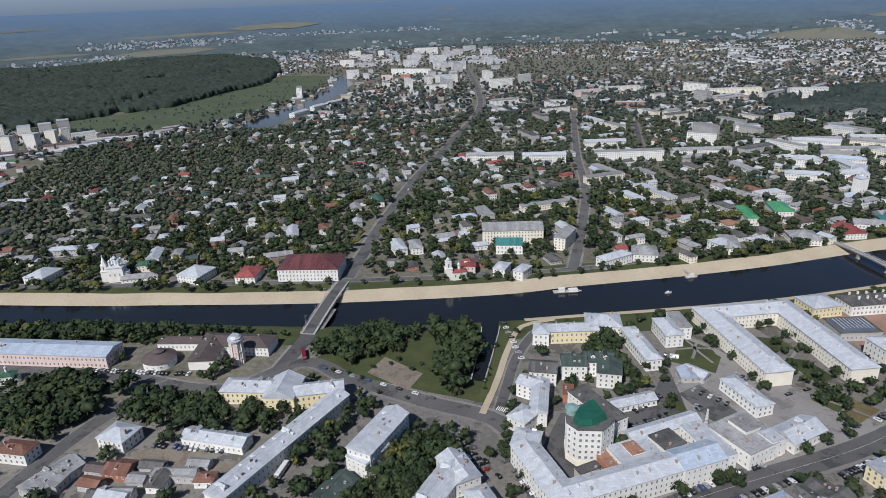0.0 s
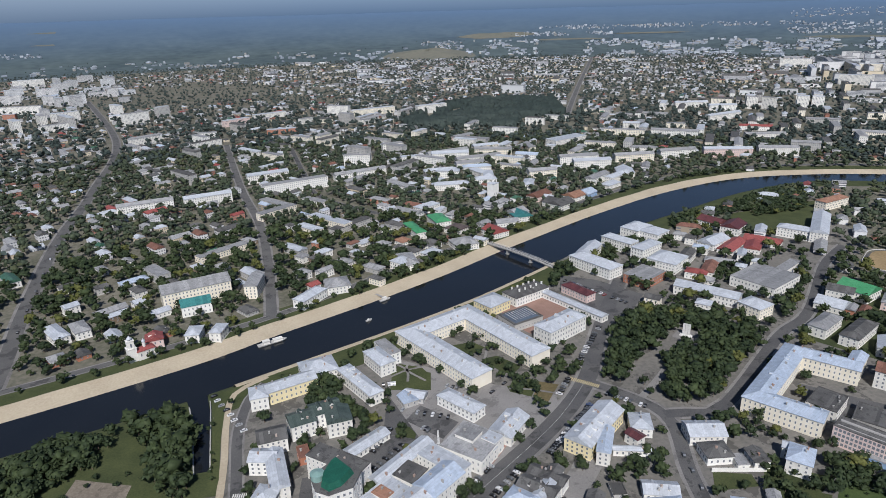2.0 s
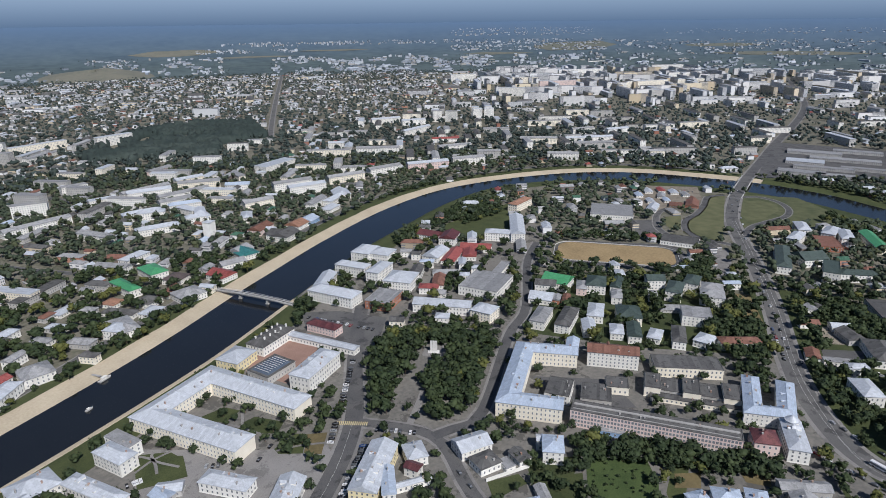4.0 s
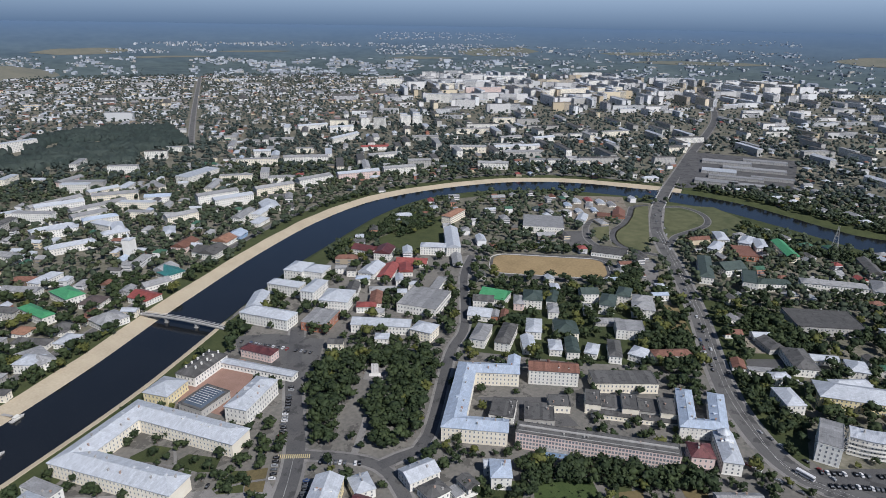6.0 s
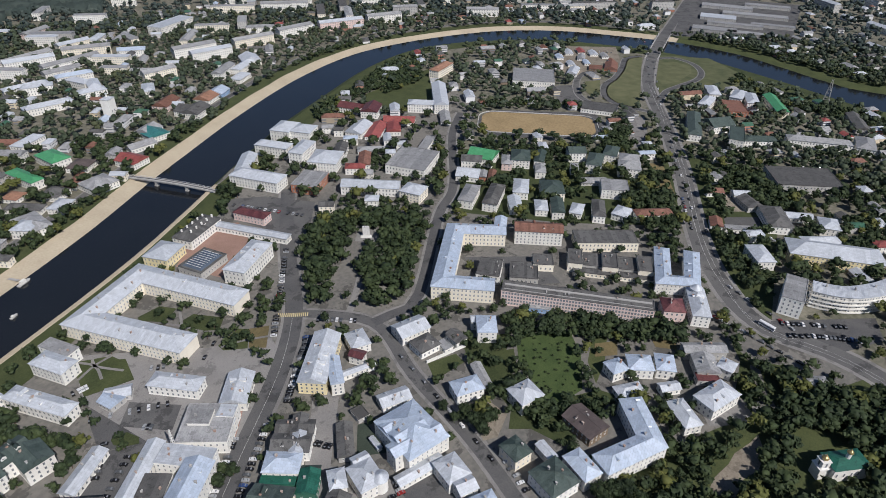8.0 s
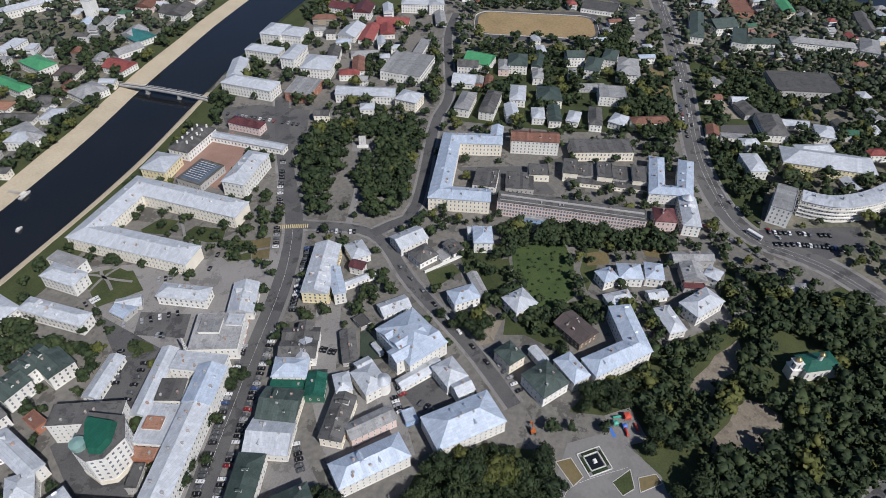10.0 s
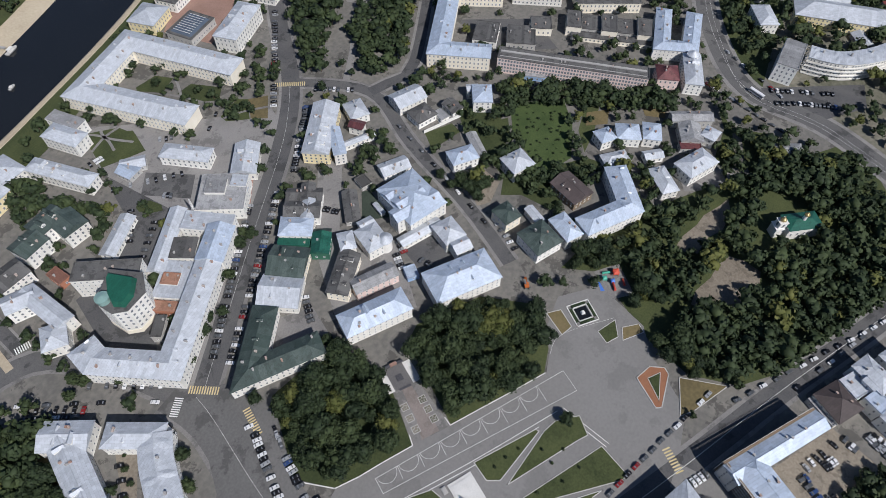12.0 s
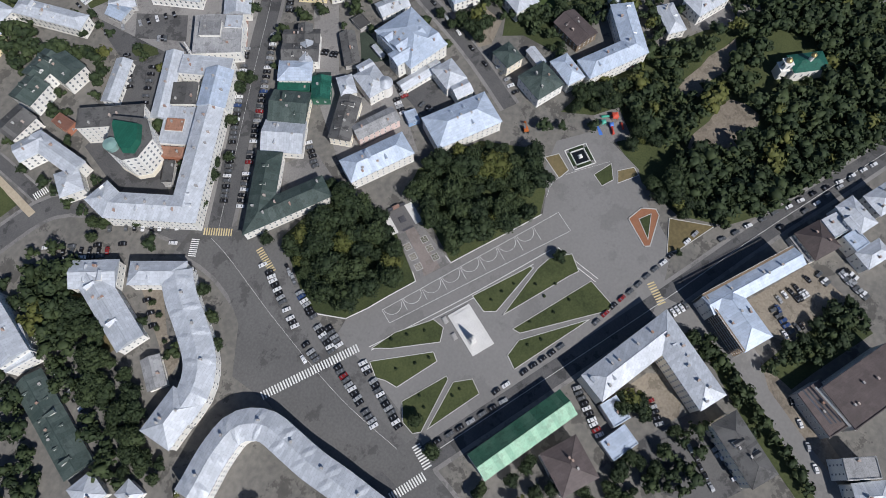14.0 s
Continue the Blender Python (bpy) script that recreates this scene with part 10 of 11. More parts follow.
def stand_trees():
    """The nearest trees are things of their own; the rest of the groves is one mass of crowns."""
    order = sorted(TREES, key=lambda q: (q[0] - 90) ** 2 + (q[1] - 60) ** 2)
    rest = []
    for i, (x, y, h, kind) in enumerate(order):
        v = trng.randrange(7) if kind is None else kind
        if i < 300:
            t = tagged(new("tree"), ("broad green park tree with a dense leafy crown", "tall dark green lime tree with an uneven crown", "yellowish green maple tree with a loose crown", "dark conical fir tree")[(1, 1, 0, 0, 0, 1, 0, 2, 3)[v]], "tree", "trees of the town")
            t.matrix_world = pose(x, y, 0, 0, 0, trng.uniform(0, 360)) @ Matrix.Diagonal((h / 10 * trng.uniform(.9, 1.2), h / 10 * trng.uniform(.9, 1.2), h / 10, 1))
            for nm, me in (("crown", VARIANTS[v][0]), ("trunk", VARIANTS[v][1])):
                o = new(nm, me)
                o.parent = t
        else:
            rest.append((x, y, h, KINDS[v]))
    return rest


def crowns(name, spots, lobes, sprays, leaf, label, leaves=None, wide=1.0):
    """Joined crowns with their trunks: spots of x, y, height, kind and, on the far land, ground height."""
    clouds = {}
    V, F, I, S = [], [], [], []
    nv = 0
    for x, y, h, kind, *base in spots:
        key = (kind, trng.randrange(7))
        if key not in clouds:
            clouds[key] = crown_cloud(random.Random(key[0] * 17 + key[1]), lobes, sprays, leaf, kind == 3, wide=wide)
        c, f, smooth = clouds[key]
        a, s, sx = trng.uniform(0, 6.28), h / 10, h / 10 * trng.uniform(.95, 1.3)
        z = base[0] if base else 0.0
        p = np.empty((len(c) + 3, 3))
        p[:-3, 0] = x + sx * (c[:, 0] * math.cos(a) - c[:, 1] * math.sin(a))
        p[:-3, 1] = y + sx * (c[:, 0] * math.sin(a) + c[:, 1] * math.cos(a))
        p[:-3, 2] = z + s * c[:, 2]
        p[-3:] = [(x - .25, y, z), (x + .25, y, z), (x, y, z + h * .6)]
        V.append(p)
        F.append(np.vstack([f, [[len(c), len(c) + 1, len(c) + 2]]]) + nv)
        I.append(np.array([kind] * len(f) + [4]))
        S.append(np.arange(len(f) + 1) < smooth)
        nv += len(p)
    ob = add_mesh(name, np.concatenate(V).tolist(), np.concatenate(F).tolist(), [*(leaves or LEAF), BARK], np.concatenate(I).astype(np.int32))
    ob.data.polygons.foreach_set("use_smooth", np.concatenate(S))
    return tagged(ob, label, "trees", kind="stuff")


def canopy(name, poly, cell, lo, hi, material, label):
    """A closed wood seen from far off: an uneven sheet of tree tops."""
    xs, ys = [p[0] for p in poly], [p[1] for p in poly]
    rng = random.Random(int(xs[0]))
    at, V, F = {}, [], []
    for i in range(int((max(xs) - min(xs)) / cell) + 1):
        for j in range(int((max(ys) - min(ys)) / cell) + 1):
            x, y = min(xs) + i * cell + rng.uniform(-.4, .4) * cell, min(ys) + j * cell + rng.uniform(-.4, .4) * cell
            if inside(x, y, poly) and noise.noise((x * .006, y * .006, 5.0)) + .5 * noise.noise((x * .03, y * .03, 9.0)) > -.5:
                at[i, j] = len(V)
                V.append((x, y, rng.uniform(lo, hi) + 2.5 * noise.noise((x * .02, y * .02, 2.0))))
    for (i, j), k in at.items():
        if (i + 1, j) in at and (i, j + 1) in at and (i + 1, j + 1) in at:
            q = (k, at[i + 1, j], at[i + 1, j + 1], at[i, j + 1])
            F += [(q[0], q[1], q[2]), (q[0], q[2], q[3])] if rng.random() < .5 else [(q[0], q[1], q[3]), (q[1], q[2], q[3])]
    # the wood's edge comes down to the ground
    edge = {}
    for f in F:
        for a, b in ((f[0], f[1]), (f[1], f[2]), (f[2], f[0])):
            edge[a, b] = edge.get((a, b), 0) + 1
    low = {}
    for a, b in list(edge):
        if (b, a) not in edge:
            for k in (a, b):
                if k not in low:
                    low[k] = len(V)
                    V.append((V[k][0], V[k][1], -.2))
            F.append((b, a, low[a]))
            F.append((b, low[a], low[b]))
    ob = add_mesh(name, V, F, [material])
    ob.data.polygons.foreach_set("use_smooth", [True] * len(F))
    return tagged(ob, label, "woods", kind="stuff")


MIDTREES = stand_trees()

# ---- cars ----
PAINTS = [mat("car_paint_" + k, a, b, 0.3, 0.2, spec=0.5, bump=0.0) for k, a, b in (
    ("white", (0.7, 0.7, 0.7), (0.8, 0.8, 0.8)), ("black", (0.012, 0.012, 0.014), (0.02, 0.02, 0.022)), ("silver", (0.3, 0.31, 0.32), (0.4, 0.41, 0.42)),
    ("grey", (0.08, 0.085, 0.09), (0.12, 0.125, 0.13)), ("red", (0.2, 0.015, 0.018), (0.28, 0.03, 0.03)), ("blue", (0.03, 0.06, 0.16), (0.05, 0.09, 0.22)))]
TYRE = mat("tyre", (0.015, 0.015, 0.015), (0.03, 0.03, 0.03), 0.9)
CARS = []


def make_car(paint, word, van=False):
    L, B = (4.3, 1.75) if not van else (5.2, 1.95)
    c = tagged(new("car"), word + (" delivery van" if van else " saloon car") + " standing on the asphalt", "car", "cars about the square")
    prof = [(-L / 2, .45), (-L / 2 + .1, .85), (-L * .32, .95), (-L * .2, 1.42), (L * .12, 1.45), (L * .26, .98), (L / 2 - .1, .82), (L / 2, .45)]
    if van:
        prof = [(-L / 2, .45), (-L / 2, 1.9), (-L * .45, 2.1), (L * .2, 2.1), (L * .33, 1.25), (L / 2 - .1, 1.05), (L / 2, .45)]
    bm = bmesh.new()
    sides = []
    for s in (-1, 1):
        sides.append([bm.verts.new((x, s * (B / 2 if z < 1.0 else B / 2 - .17), z)) for x, z in prof])
    a, b = sides
    n = len(prof)
    bm.faces.new(a)
    bm.faces.new(b[::-1])
    for i in range(n):
        j = (i + 1) % n
        bm.faces.new((a[j], a[i], b[i], b[j]))
    bmesh.ops.recalc_face_normals(bm, faces=bm.faces[:])
    part("body", bm, paint, c)
    bm = bmesh.new()
    g = ((-L * .31, .99), (-L * .215, 1.36), (L * .13, 1.39), (L * .25, 1.02)) if not van else ((L * .08, 1.35), (L * .08, 1.95), (L * .205, 1.98), (L * .325, 1.3))
    for s in (-1, 1):
        q = [bm.verts.new((x, s * (B / 2 - (.12 if z < 1.2 else .15)), z)) for x, z in g]
        bm.faces.new(q if s < 0 else q[::-1])
    for i, k in ((0, 1), (2, 3)):
        (x0, z0), (x1, z1) = g[i], g[k]
        dx = .03 if i == 2 else -.03
        q = [bm.verts.new(p) for p in ((x0 + dx, -B / 2 + .25, z0 + .02), (x1 + dx, -B / 2 + .25, z1), (x1 + dx, B / 2 - .25, z1), (x0 + dx, B / 2 - .25, z0 + .02))]
        bm.faces.new(q)
    part("glazing", bm, GLASS, c)
    for sx in (-1, 1):
        for sy in (-1, 1):
            bm = bmesh.new()
            bmesh.ops.create_cone(bm, cap_ends=True, segments=10, radius1=.32, radius2=.32, depth=.22)
            part("wheel", bm, TYRE, c, m=pose(sx * L * .31, sy * (B / 2 - .08), .32, 90, 0, 0))
    return c


CARS = [make_car(p, w) for p, w in zip(PAINTS, ("white", "black", "silver", "dark grey", "red", "dark blue"))]
SPOTS = []
crng = random.Random(11)


def park(a, b, n, turn):
    """A row of n cars from a to b."""
    for i in range(n):
        if crng.random() < 0.06:
            continue
        t = (i + 0.5) / n
        k = crng.choice((0,) * 7 + (1,) * 11 + (2,) * 4 + (3,) * 7 + (4, 5))
        SPOTS.append((a[0] + (b[0] - a[0]) * t + crng.uniform(-.25, .25), a[1] + (b[1] - a[1]) * t + crng.uniform(-.25, .25), turn + crng.choice((0, 180)) + crng.uniform(-5, 5), k))


def stand_cars(limit):
    """The cars near the square are things; those far off are one joined mass."""
    spots = []
    for q in SPOTS:
        if all(math.hypot(q[0] - p[0], q[1] - p[1]) > 1.75 for p in spots):
            spots.append(q)
    spots.sort(key=lambda q: (q[0] - 60) ** 2 + (q[1] - 60) ** 2)
    first = set()
    V, F, I = [], [], []
    for x, y, turn, k in spots[:limit]:
        m = pose(x, y, 0.25, 0, 0, turn)
        if k in first:
            copy_thing(CARS[k], m)
        else:
            first.add(k)
            CARS[k].matrix_world = m
    for x, y, turn, k in spots[limit:]:
        m = pose(x, y, 0.3, 0, 0, turn)
        for z0, z1, L, L1, B, mi in ((.2, .9, 4.2, 4.1, 1.7, k), (.9, 1.45, 2.6, 1.7, 1.5, 6)):
            b = len(V)
            for z, l in ((z0, L), (z1, L1)):
                V.extend(m @ Vector((sx * l / 2 - .2, sy * B / 2, z)) for sx, sy in ((-1, -1), (1, -1), (1, 1), (-1, 1)))
            F.extend(tuple(b + i for i in f) for f in ((0, 1, 5, 4), (1, 2, 6, 5), (2, 3, 7, 6), (3, 0, 4, 7), (4, 5, 6, 7)))
            I.extend((mi, mi, mi, mi, k))
    ob = add_mesh("far_cars", V, F, [*PAINTS, GLASS], np.array(I, dtype=np.int32))
    tagged(ob, "cars standing along streets farther off", "cars", kind="stuff")

# ---- parked and standing cars ----
park((60.4, 115.1), (39.8, 89.1), 14, -38)
park((63.0, 119.4), (60.2, 117.6), 2, -40)
park((66.5, 108.3), (59.9, 99.9), 4, 50)
park((57.1, 96.8), (47.5, 83.3), 7, -36)
park((45.4, 81.0), (36.3, 67.5), 7, -34)
park((47.0, 75.8), (40.0, 65.7), 5, -35)
park((35.0, 82.3), (29.8, 72.5), 5, -30)
park((31.9, 63.5), (13.0, 34.5), 14, -33)
park((37.9, 53.5), (16.9, 24.1), 15, -36)
park((27.7, 87.8), (30, 53.2), 2, 60)
park((163, -85.5), (238, -151), 12, -41)
park((181, -112), (243.5, -155), 9, -35)
park((174.0, 190.6), (83.5, 153.8), 34, -68)
park((189.1, 180.6), (81.0, 143.4), 36, -71)
park((48.3, 201.4), (64.1, 166.9), 9, 25)
park((26.6, 219.5), (40.9, 187.6), 8, 24)
park((97.1, -41.2), (165.7, -76.2), 13, -27)
park((47.3, -8.7), (83.4, -32.3), 8, -33)
park((144.0, -120.8), (163.2, -133.8), 6, 56)
park((140.5, -119.9), (131.2, -132.0), 5, -38)
park((70.8, -106.9), (55.0, -123.1), 7, -44)
park((116.0, -73.5), (125.4, -80.9), 5, 52)
park((172.7, -147.0), (164.7, -158.3), 7, -35)
park((220.1, 55.5), (205.2, 37.9), 5, -40)
park((185.1, 101.1), (178.9, 93.9), 4, -40)
park((178.9, 84.7), (177.1, 77.1), 4, -14)
park((337.6, 273.7), (245.0, 218.1), 28, -59)
park((255.9, 200.4), (205.2, 179.9), 22, -68)
park((274.6, 205.5), (286.2, 177.2), 10, 22)
park((269.9, 143.8), (214.0, 56.8), 8, -123)
park((399.9, -75.9), (414.6, -117.6), 13, 19)
park((395.0, -95.4), (402.5, -124.9), 12, 14)
park((159.9, 294.2), (170.1, 290.2), 6, 68)
park((390.2, -33.4), (362.0, -90.5), 10, -116)
park((515.9, -12.9), (672.2, 27.6), 10, 15)
park((776.1, 50.4), (975.0, 88.5), 7, 11)
park((374.7, 356.2), (385.6, 289.1), 16, 9)
park((-71.5, 345.7), (-59.6, 416.9), 7, 81)
park((-50.5, 505.4), (-8.2, 767.0), 6, 81)
park((-62.9, 296.1), (16.7, 253.8), 8, -28)
park((-138.1, 222.3), (-96.6, 215.4), 14, 81)
park((259.3, 202.9), (228.0, 183.4), 7, -58)
park((66.8, -43.1), (49.0, -61.0), 10, -45)
park((74.7, -76.5), (64.5, -84.9), 5, -51)
park((119.6, -124.3), (69.9, -157.1), 6, -147)
park((11.6, 11.5), (49.2, -16.4), 8, -37)
park((25.1, 228.4), (57.6, 160.3), 6, -65)
park((-6.7, 54.7), (-11.9, 24.3), 9, -100)
park((37.1, 173.8), (11.7, 149.8), 5, -47)
park((173.5, 167.5), (181.1, 150.0), 4, 23)
park((-19.0, 187.5), (-36.3, 149.6), 8, -25)
park((167.7, -135.1), (162.1, -144.7), 6, -30)
park((143.8, 250.6), (123.5, 235.7), 7, -54)
park((143.1, 232.8), (117.2, 222.7), 6, -69)
park((149.7, 271.1), (179.1, 238.0), 9, 42)
park((432.0, -39.8), (389.3, -93.2), 8, -129)
park((352.6, -93.4), (340.0, -131.1), 9, -108)
park((503.8, -18.7), (516.4, -84.1), 12, 11)
park((575.6, -34.3), (568.8, -79.0), 8, -9)
park((137.7, -120.0), (141.5, -123.1), 3, 51)
park((148.6, -129.4), (154.9, -133.8), 4, 55)
park((128.7, -127.5), (137.6, -135.6), 5, 48)
park((175.6, -146.2), (170.2, -156.2), 4, -28)
park((65.5, -109.6), (56.3, -121.8), 6, -37)
park((62.0, -98.1), (46.8, -114.4), 5, -133)
park((194.9, 269.8), (200.8, 261.5), 6, 36)
park((212.3, 245.8), (238.0, 253.2), 4, 16)
park((158.9, 240.2), (161.5, 234.3), 3, 24)
park((556.5, 3.7), (499.3, -11.0), 8, -166)
park((670.6, -90.9), (679.6, -121.5), 6, 16)
park((502.9, -39.2), (512.1, -75.0), 6, -76)
park((628.4, -19.8), (623.6, -38.1), 6, -15)
park((-212.1, 301.6), (-156.7, 293.8), 22, 82)
park((-152.2, 293.5), (-141.6, 292.2), 6, 83)
park((62.5, 348.1), (69.6, 293.6), 8, 7)
park((22.4, 217.8), (35.6, 193.2), 6, -62)
park((388.3, -79.7), (402.3, -116.8), 10, 21)
park((1083.7, 117.9), (885.4, 79.9), 6, -169)
park((1129.9, 102.3), (936.2, 87.4), 6, -176)
park((975.6, 192.8), (982.0, 147.5), 8, 8)
park((169.0, -153.3), (163.4, -162.7), 5, -31)
park((133.8, 131.1), (120.4, 119.2), 6, -48)
park((176.7, 99.0), (168.7, 90.3), 5, -43)
park((188.0, 153.5), (189.7, 140.1), 5, 7)
park((205.3, 143.4), (195.7, 135.9), 4, -52)

stand_cars(290)

# ---- small works about the square ----


def scaffold(a, b, h, label):
    """Tubes, ledgers and plank decks along a facade from a to b."""
    a, b = Vector((*a, 0)), Vector((*b, 0))
    L = (b - a).length
    top = tagged(new("scaffold"), label, "scaffolding")
    top.matrix_world = Matrix.Translation(a) @ Matrix.Rotation(math.atan2(b.y - a.y, b.x - a.x), 4, "Z")
    n = int(L / 2.5)
    post = None
    for i in range(n + 1):
        for y in (0.0, 1.2):
            if post is None:
                bm = bmesh.new()
                box(bm, 0, 0, 0, .12, .12, h)
                post = part("post", bm, FRAME, top, m=pose(0, y, 0))
            else:
                o = new("post", post.data)
                o.parent, o.matrix_basis = top, pose(L * i / n, y, 0)
    for k in range(1, int(h / 2.2) + 1):
        bm = bmesh.new()
        box(bm, L / 2, .6, k * 2.2 - .08, L, 1.2, .08)
        part("plank_deck", bm, WALL["wood"], top)
        bm = bmesh.new()
        box(bm, L / 2, -.06, k * 2.2 + .9, L, .1, .1)
        box(bm, L / 2, -.06, k * 2.2 + .4, L, .1, .1)
        part("rail", bm, FRAME, top)


scaffold((127.4, -84.2), (108.4, -107.3), 13.5, "pale tubular scaffolding with plank decks along the facade")
scaffold((169.5, -117.2), (127.8, -82.7), 13.5, "pale tubular scaffolding with plank decks along the facade")

# an excavator at work on the pavement
dig = tagged(new("excavator"), "orange excavator standing on the torn-up pavement", "excavator")
dig.matrix_world = pose(186, 25.8, 0.2, 0, 0, 30)
ORANGE = mat("orange_machine_paint", (0.45, 0.12, 0.03), (0.55, 0.17, 0.05), 0.5)
for nm, bits, m in (("body", ((0, 0, 1.0, 2.6, 2.4, 1.2), (-.9, 0, 1.0, 1.0, 2.4, 1.5)), ORANGE), ("cab", ((.7, .6, 2.2, 1.2, 1.0, 1.0),), GLASS), ("track", ((0, 1.1, 0, 3.2, .55, .95),), TYRE), ("track", ((0, -1.1, 0, 3.2, .55, .95),), TYRE)):
    bm = bmesh.new()
    for q in bits:
        box(bm, *q)
    part(nm, bm, m, dig)
bm = bmesh.new()
beam(bm, Vector((1.2, -.3, 1.8)), Vector((3.4, -.3, 3.9)), .5, .3)
beam(bm, Vector((3.4, -.3, 3.9)), Vector((4.8, -.3, 1.4)), .45, .25)
box(bm, 4.8, -.3, .6, .8, 1.0, .9)
part("arm", bm, ORANGE, dig)

for line in ([(179.7, 315.5), (183, 302), (176.5, 289)], [(193.5, 299.7), (183, 302), (170.2, 300.8)], [(188.3, 308.6), (183, 302), (187.2, 283.1)],
             [(224.3, 310.4), (232, 285), (235.2, 252.6)], [(246.9, 295.9), (236, 284), (225.4, 274.3)], [(227.1, 244.5), (238, 236), (248.2, 224.1)]):
    structure(ribbon("path", line, .9, .9, 0.36, PAVING, 3.0), "pale garden path across the lawn")


def bus(x, y, turn, paint, word):
    b = tagged(new("bus"), word + " city bus standing on the asphalt", "bus")
    b.matrix_world = pose(x, y, 0.3, 0, 0, turn)
    bm = bmesh.new()
    box(bm, 0, 0, .4, 11, 2.5, 2.6)
    box(bm, 0, 0, 3.0, 10.6, 2.2, .15)
    part("body", bm, paint, b)
    bm = bmesh.new()
    box(bm, 0, 0, 1.5, 11.06, 2.56, .9)
    part("glazing", bm, GLASS, b)
    for sx in (-3.4, 3.2):
        for sy in (-1.15, 1.15):
            bm = bmesh.new()
            bmesh.ops.create_cone(bm, cap_ends=True, segments=12, radius1=.5, radius2=.5, depth=.3)
            part("wheel", bm, TYRE, b, m=pose(sx, sy, .5, 90, 0, 0))


bus(-73.4, 310, 105, PAINTS[4], "red")
bus(-63, 198, 75, PAINTS[0], "white")
bus(392, -68, 60, PAINTS[0], "white")

# ---- the rest of the town: houses, blocks and trees ----
frng = random.Random(21)


def seen_from_above(x, y):
    a = math.degrees(math.atan2(x, y + 60))
    return -44 < a < 112


def hull(boxes, name, label, category, wallset, roofset):
    """Joined houses: boxes of x, y, w, d, rot, h, roof kind, wall index, roof index."""
    V, F, I = [], [], []
    for x, y, w, d, rot, h, kind, wi, ri, *base in boxes:
        c, s = math.cos(rot), math.sin(rot)
        b = len(V)
        W, D = w / 2, d / 2

        def at(px, py, z):
            V.append((x + px * c - py * s, y + px * s + py * c, z))
        for z in (base[0] - 4 if base else -0.3, h):
            for px, py in ((-W, -D), (W, -D), (W, D), (-W, D)):
                at(px, py, z)
        for i in range(4):
            j = (i + 1) % 4
            F.append((b + i, b + j, b + 4 + j, b + 4 + i))
            I.append(wi)
        o = 0.4
        for px, py in ((-W - o, -D - o), (W + o, -D - o), (W + o, D + o), (-W - o, D + o)):
            at(px, py, h)
        if kind == 2:
            F.append((b + 8, b + 9, b + 10, b + 11))
            I.append(len(wallset) + ri)
            at(-W * .4, -1.2, h), at(-W * .2, -1.2, h), at(-W * .2, 1.2, h), at(-W * .4, 1.2, h)
            at(-W * .4, -1.2, h + 1.6), at(-W * .2, -1.2, h + 1.6), at(-W * .2, 1.2, h + 1.6), at(-W * .4, 1.2, h + 1.6)
            for i in range(4):
                j = (i + 1) % 4
                F.append((b + 12 + i, b + 12 + j, b + 16 + j, b + 16 + i))
                I.append(wi)
            F.append((b + 16, b + 17, b + 18, b + 19))
            I.append(len(wallset) + ri)
            continue
        inset = (D + o) * 0.95 if kind == 1 else 0
        rise = D * 0.55
        at(-W - o + inset, 0, h + rise), at(W + o - inset, 0, h + rise)
        k = len(wallset) + ri
        for f in ((8, 9, 13, 12), (10, 11, 12, 13), (9, 10, 13), (11, 8, 12)):
            F.append(tuple(b + q for q in f))
            I.append(k)
    ob = add_mesh(name, V, F, [*wallset, *roofset], np.array(I, dtype=np.int32))
    return tagged(ob, label, category, kind="stuff")


def banded(name, a, b):
    """Plaster or panels with a dark row of windows to every storey, broken up along the wall."""
    m = mat(name, a, b, 0.9, islands=1.2)
    n, l = m.node_tree.nodes, m.node_tree.links
    bs = n["Principled BSDF"]
    co, sep = n.new("ShaderNodeTexCoord"), n.new("ShaderNodeSeparateXYZ")
    l.new(co.outputs["Object"], sep.inputs[0])

    def math_node(op, x, y):
        q = n.new("ShaderNodeMath")
        q.operation = op
        for i, v in enumerate((x, y)):
            if isinstance(v, (int, float)):
                q.inputs[i].default_value = v
            else:
                l.new(v, q.inputs[i])
        return q.outputs[0]
    row = math_node("LESS_THAN", math_node("FRACT", math_node("DIVIDE", sep.outputs[2], 3.0), 0), 0.5)
    along = math_node("ADD", sep.outputs[0], math_node("MULTIPLY", sep.outputs[1], 0.73))
    col = math_node("LESS_THAN", math_node("FRACT", math_node("DIVIDE", along, 3.1), 0), 0.5)
    geo, sepn = n.new("ShaderNodeNewGeometry"), n.new("ShaderNodeSeparateXYZ")
    l.new(geo.outputs["True Normal"], sepn.inputs[0])
    wall = math_node("LESS_THAN", math_node("ABSOLUTE", sepn.outputs[2], 0), 0.3)
    fac = math_node("MULTIPLY", math_node("MULTIPLY", row, col), wall)
    src = bs.inputs["Base Color"].links[0].from_socket
    mix = n.new("ShaderNodeMix")
    mix.data_type = "RGBA"
    l.new(fac, mix.inputs["Factor"])
    l.new(src, mix.inputs["A"])
    mix.inputs["B"].default_value = (0.16, 0.17, 0.19, 1)
    l.new(mix.outputs["Result"], bs.inputs["Base Color"])
    return m


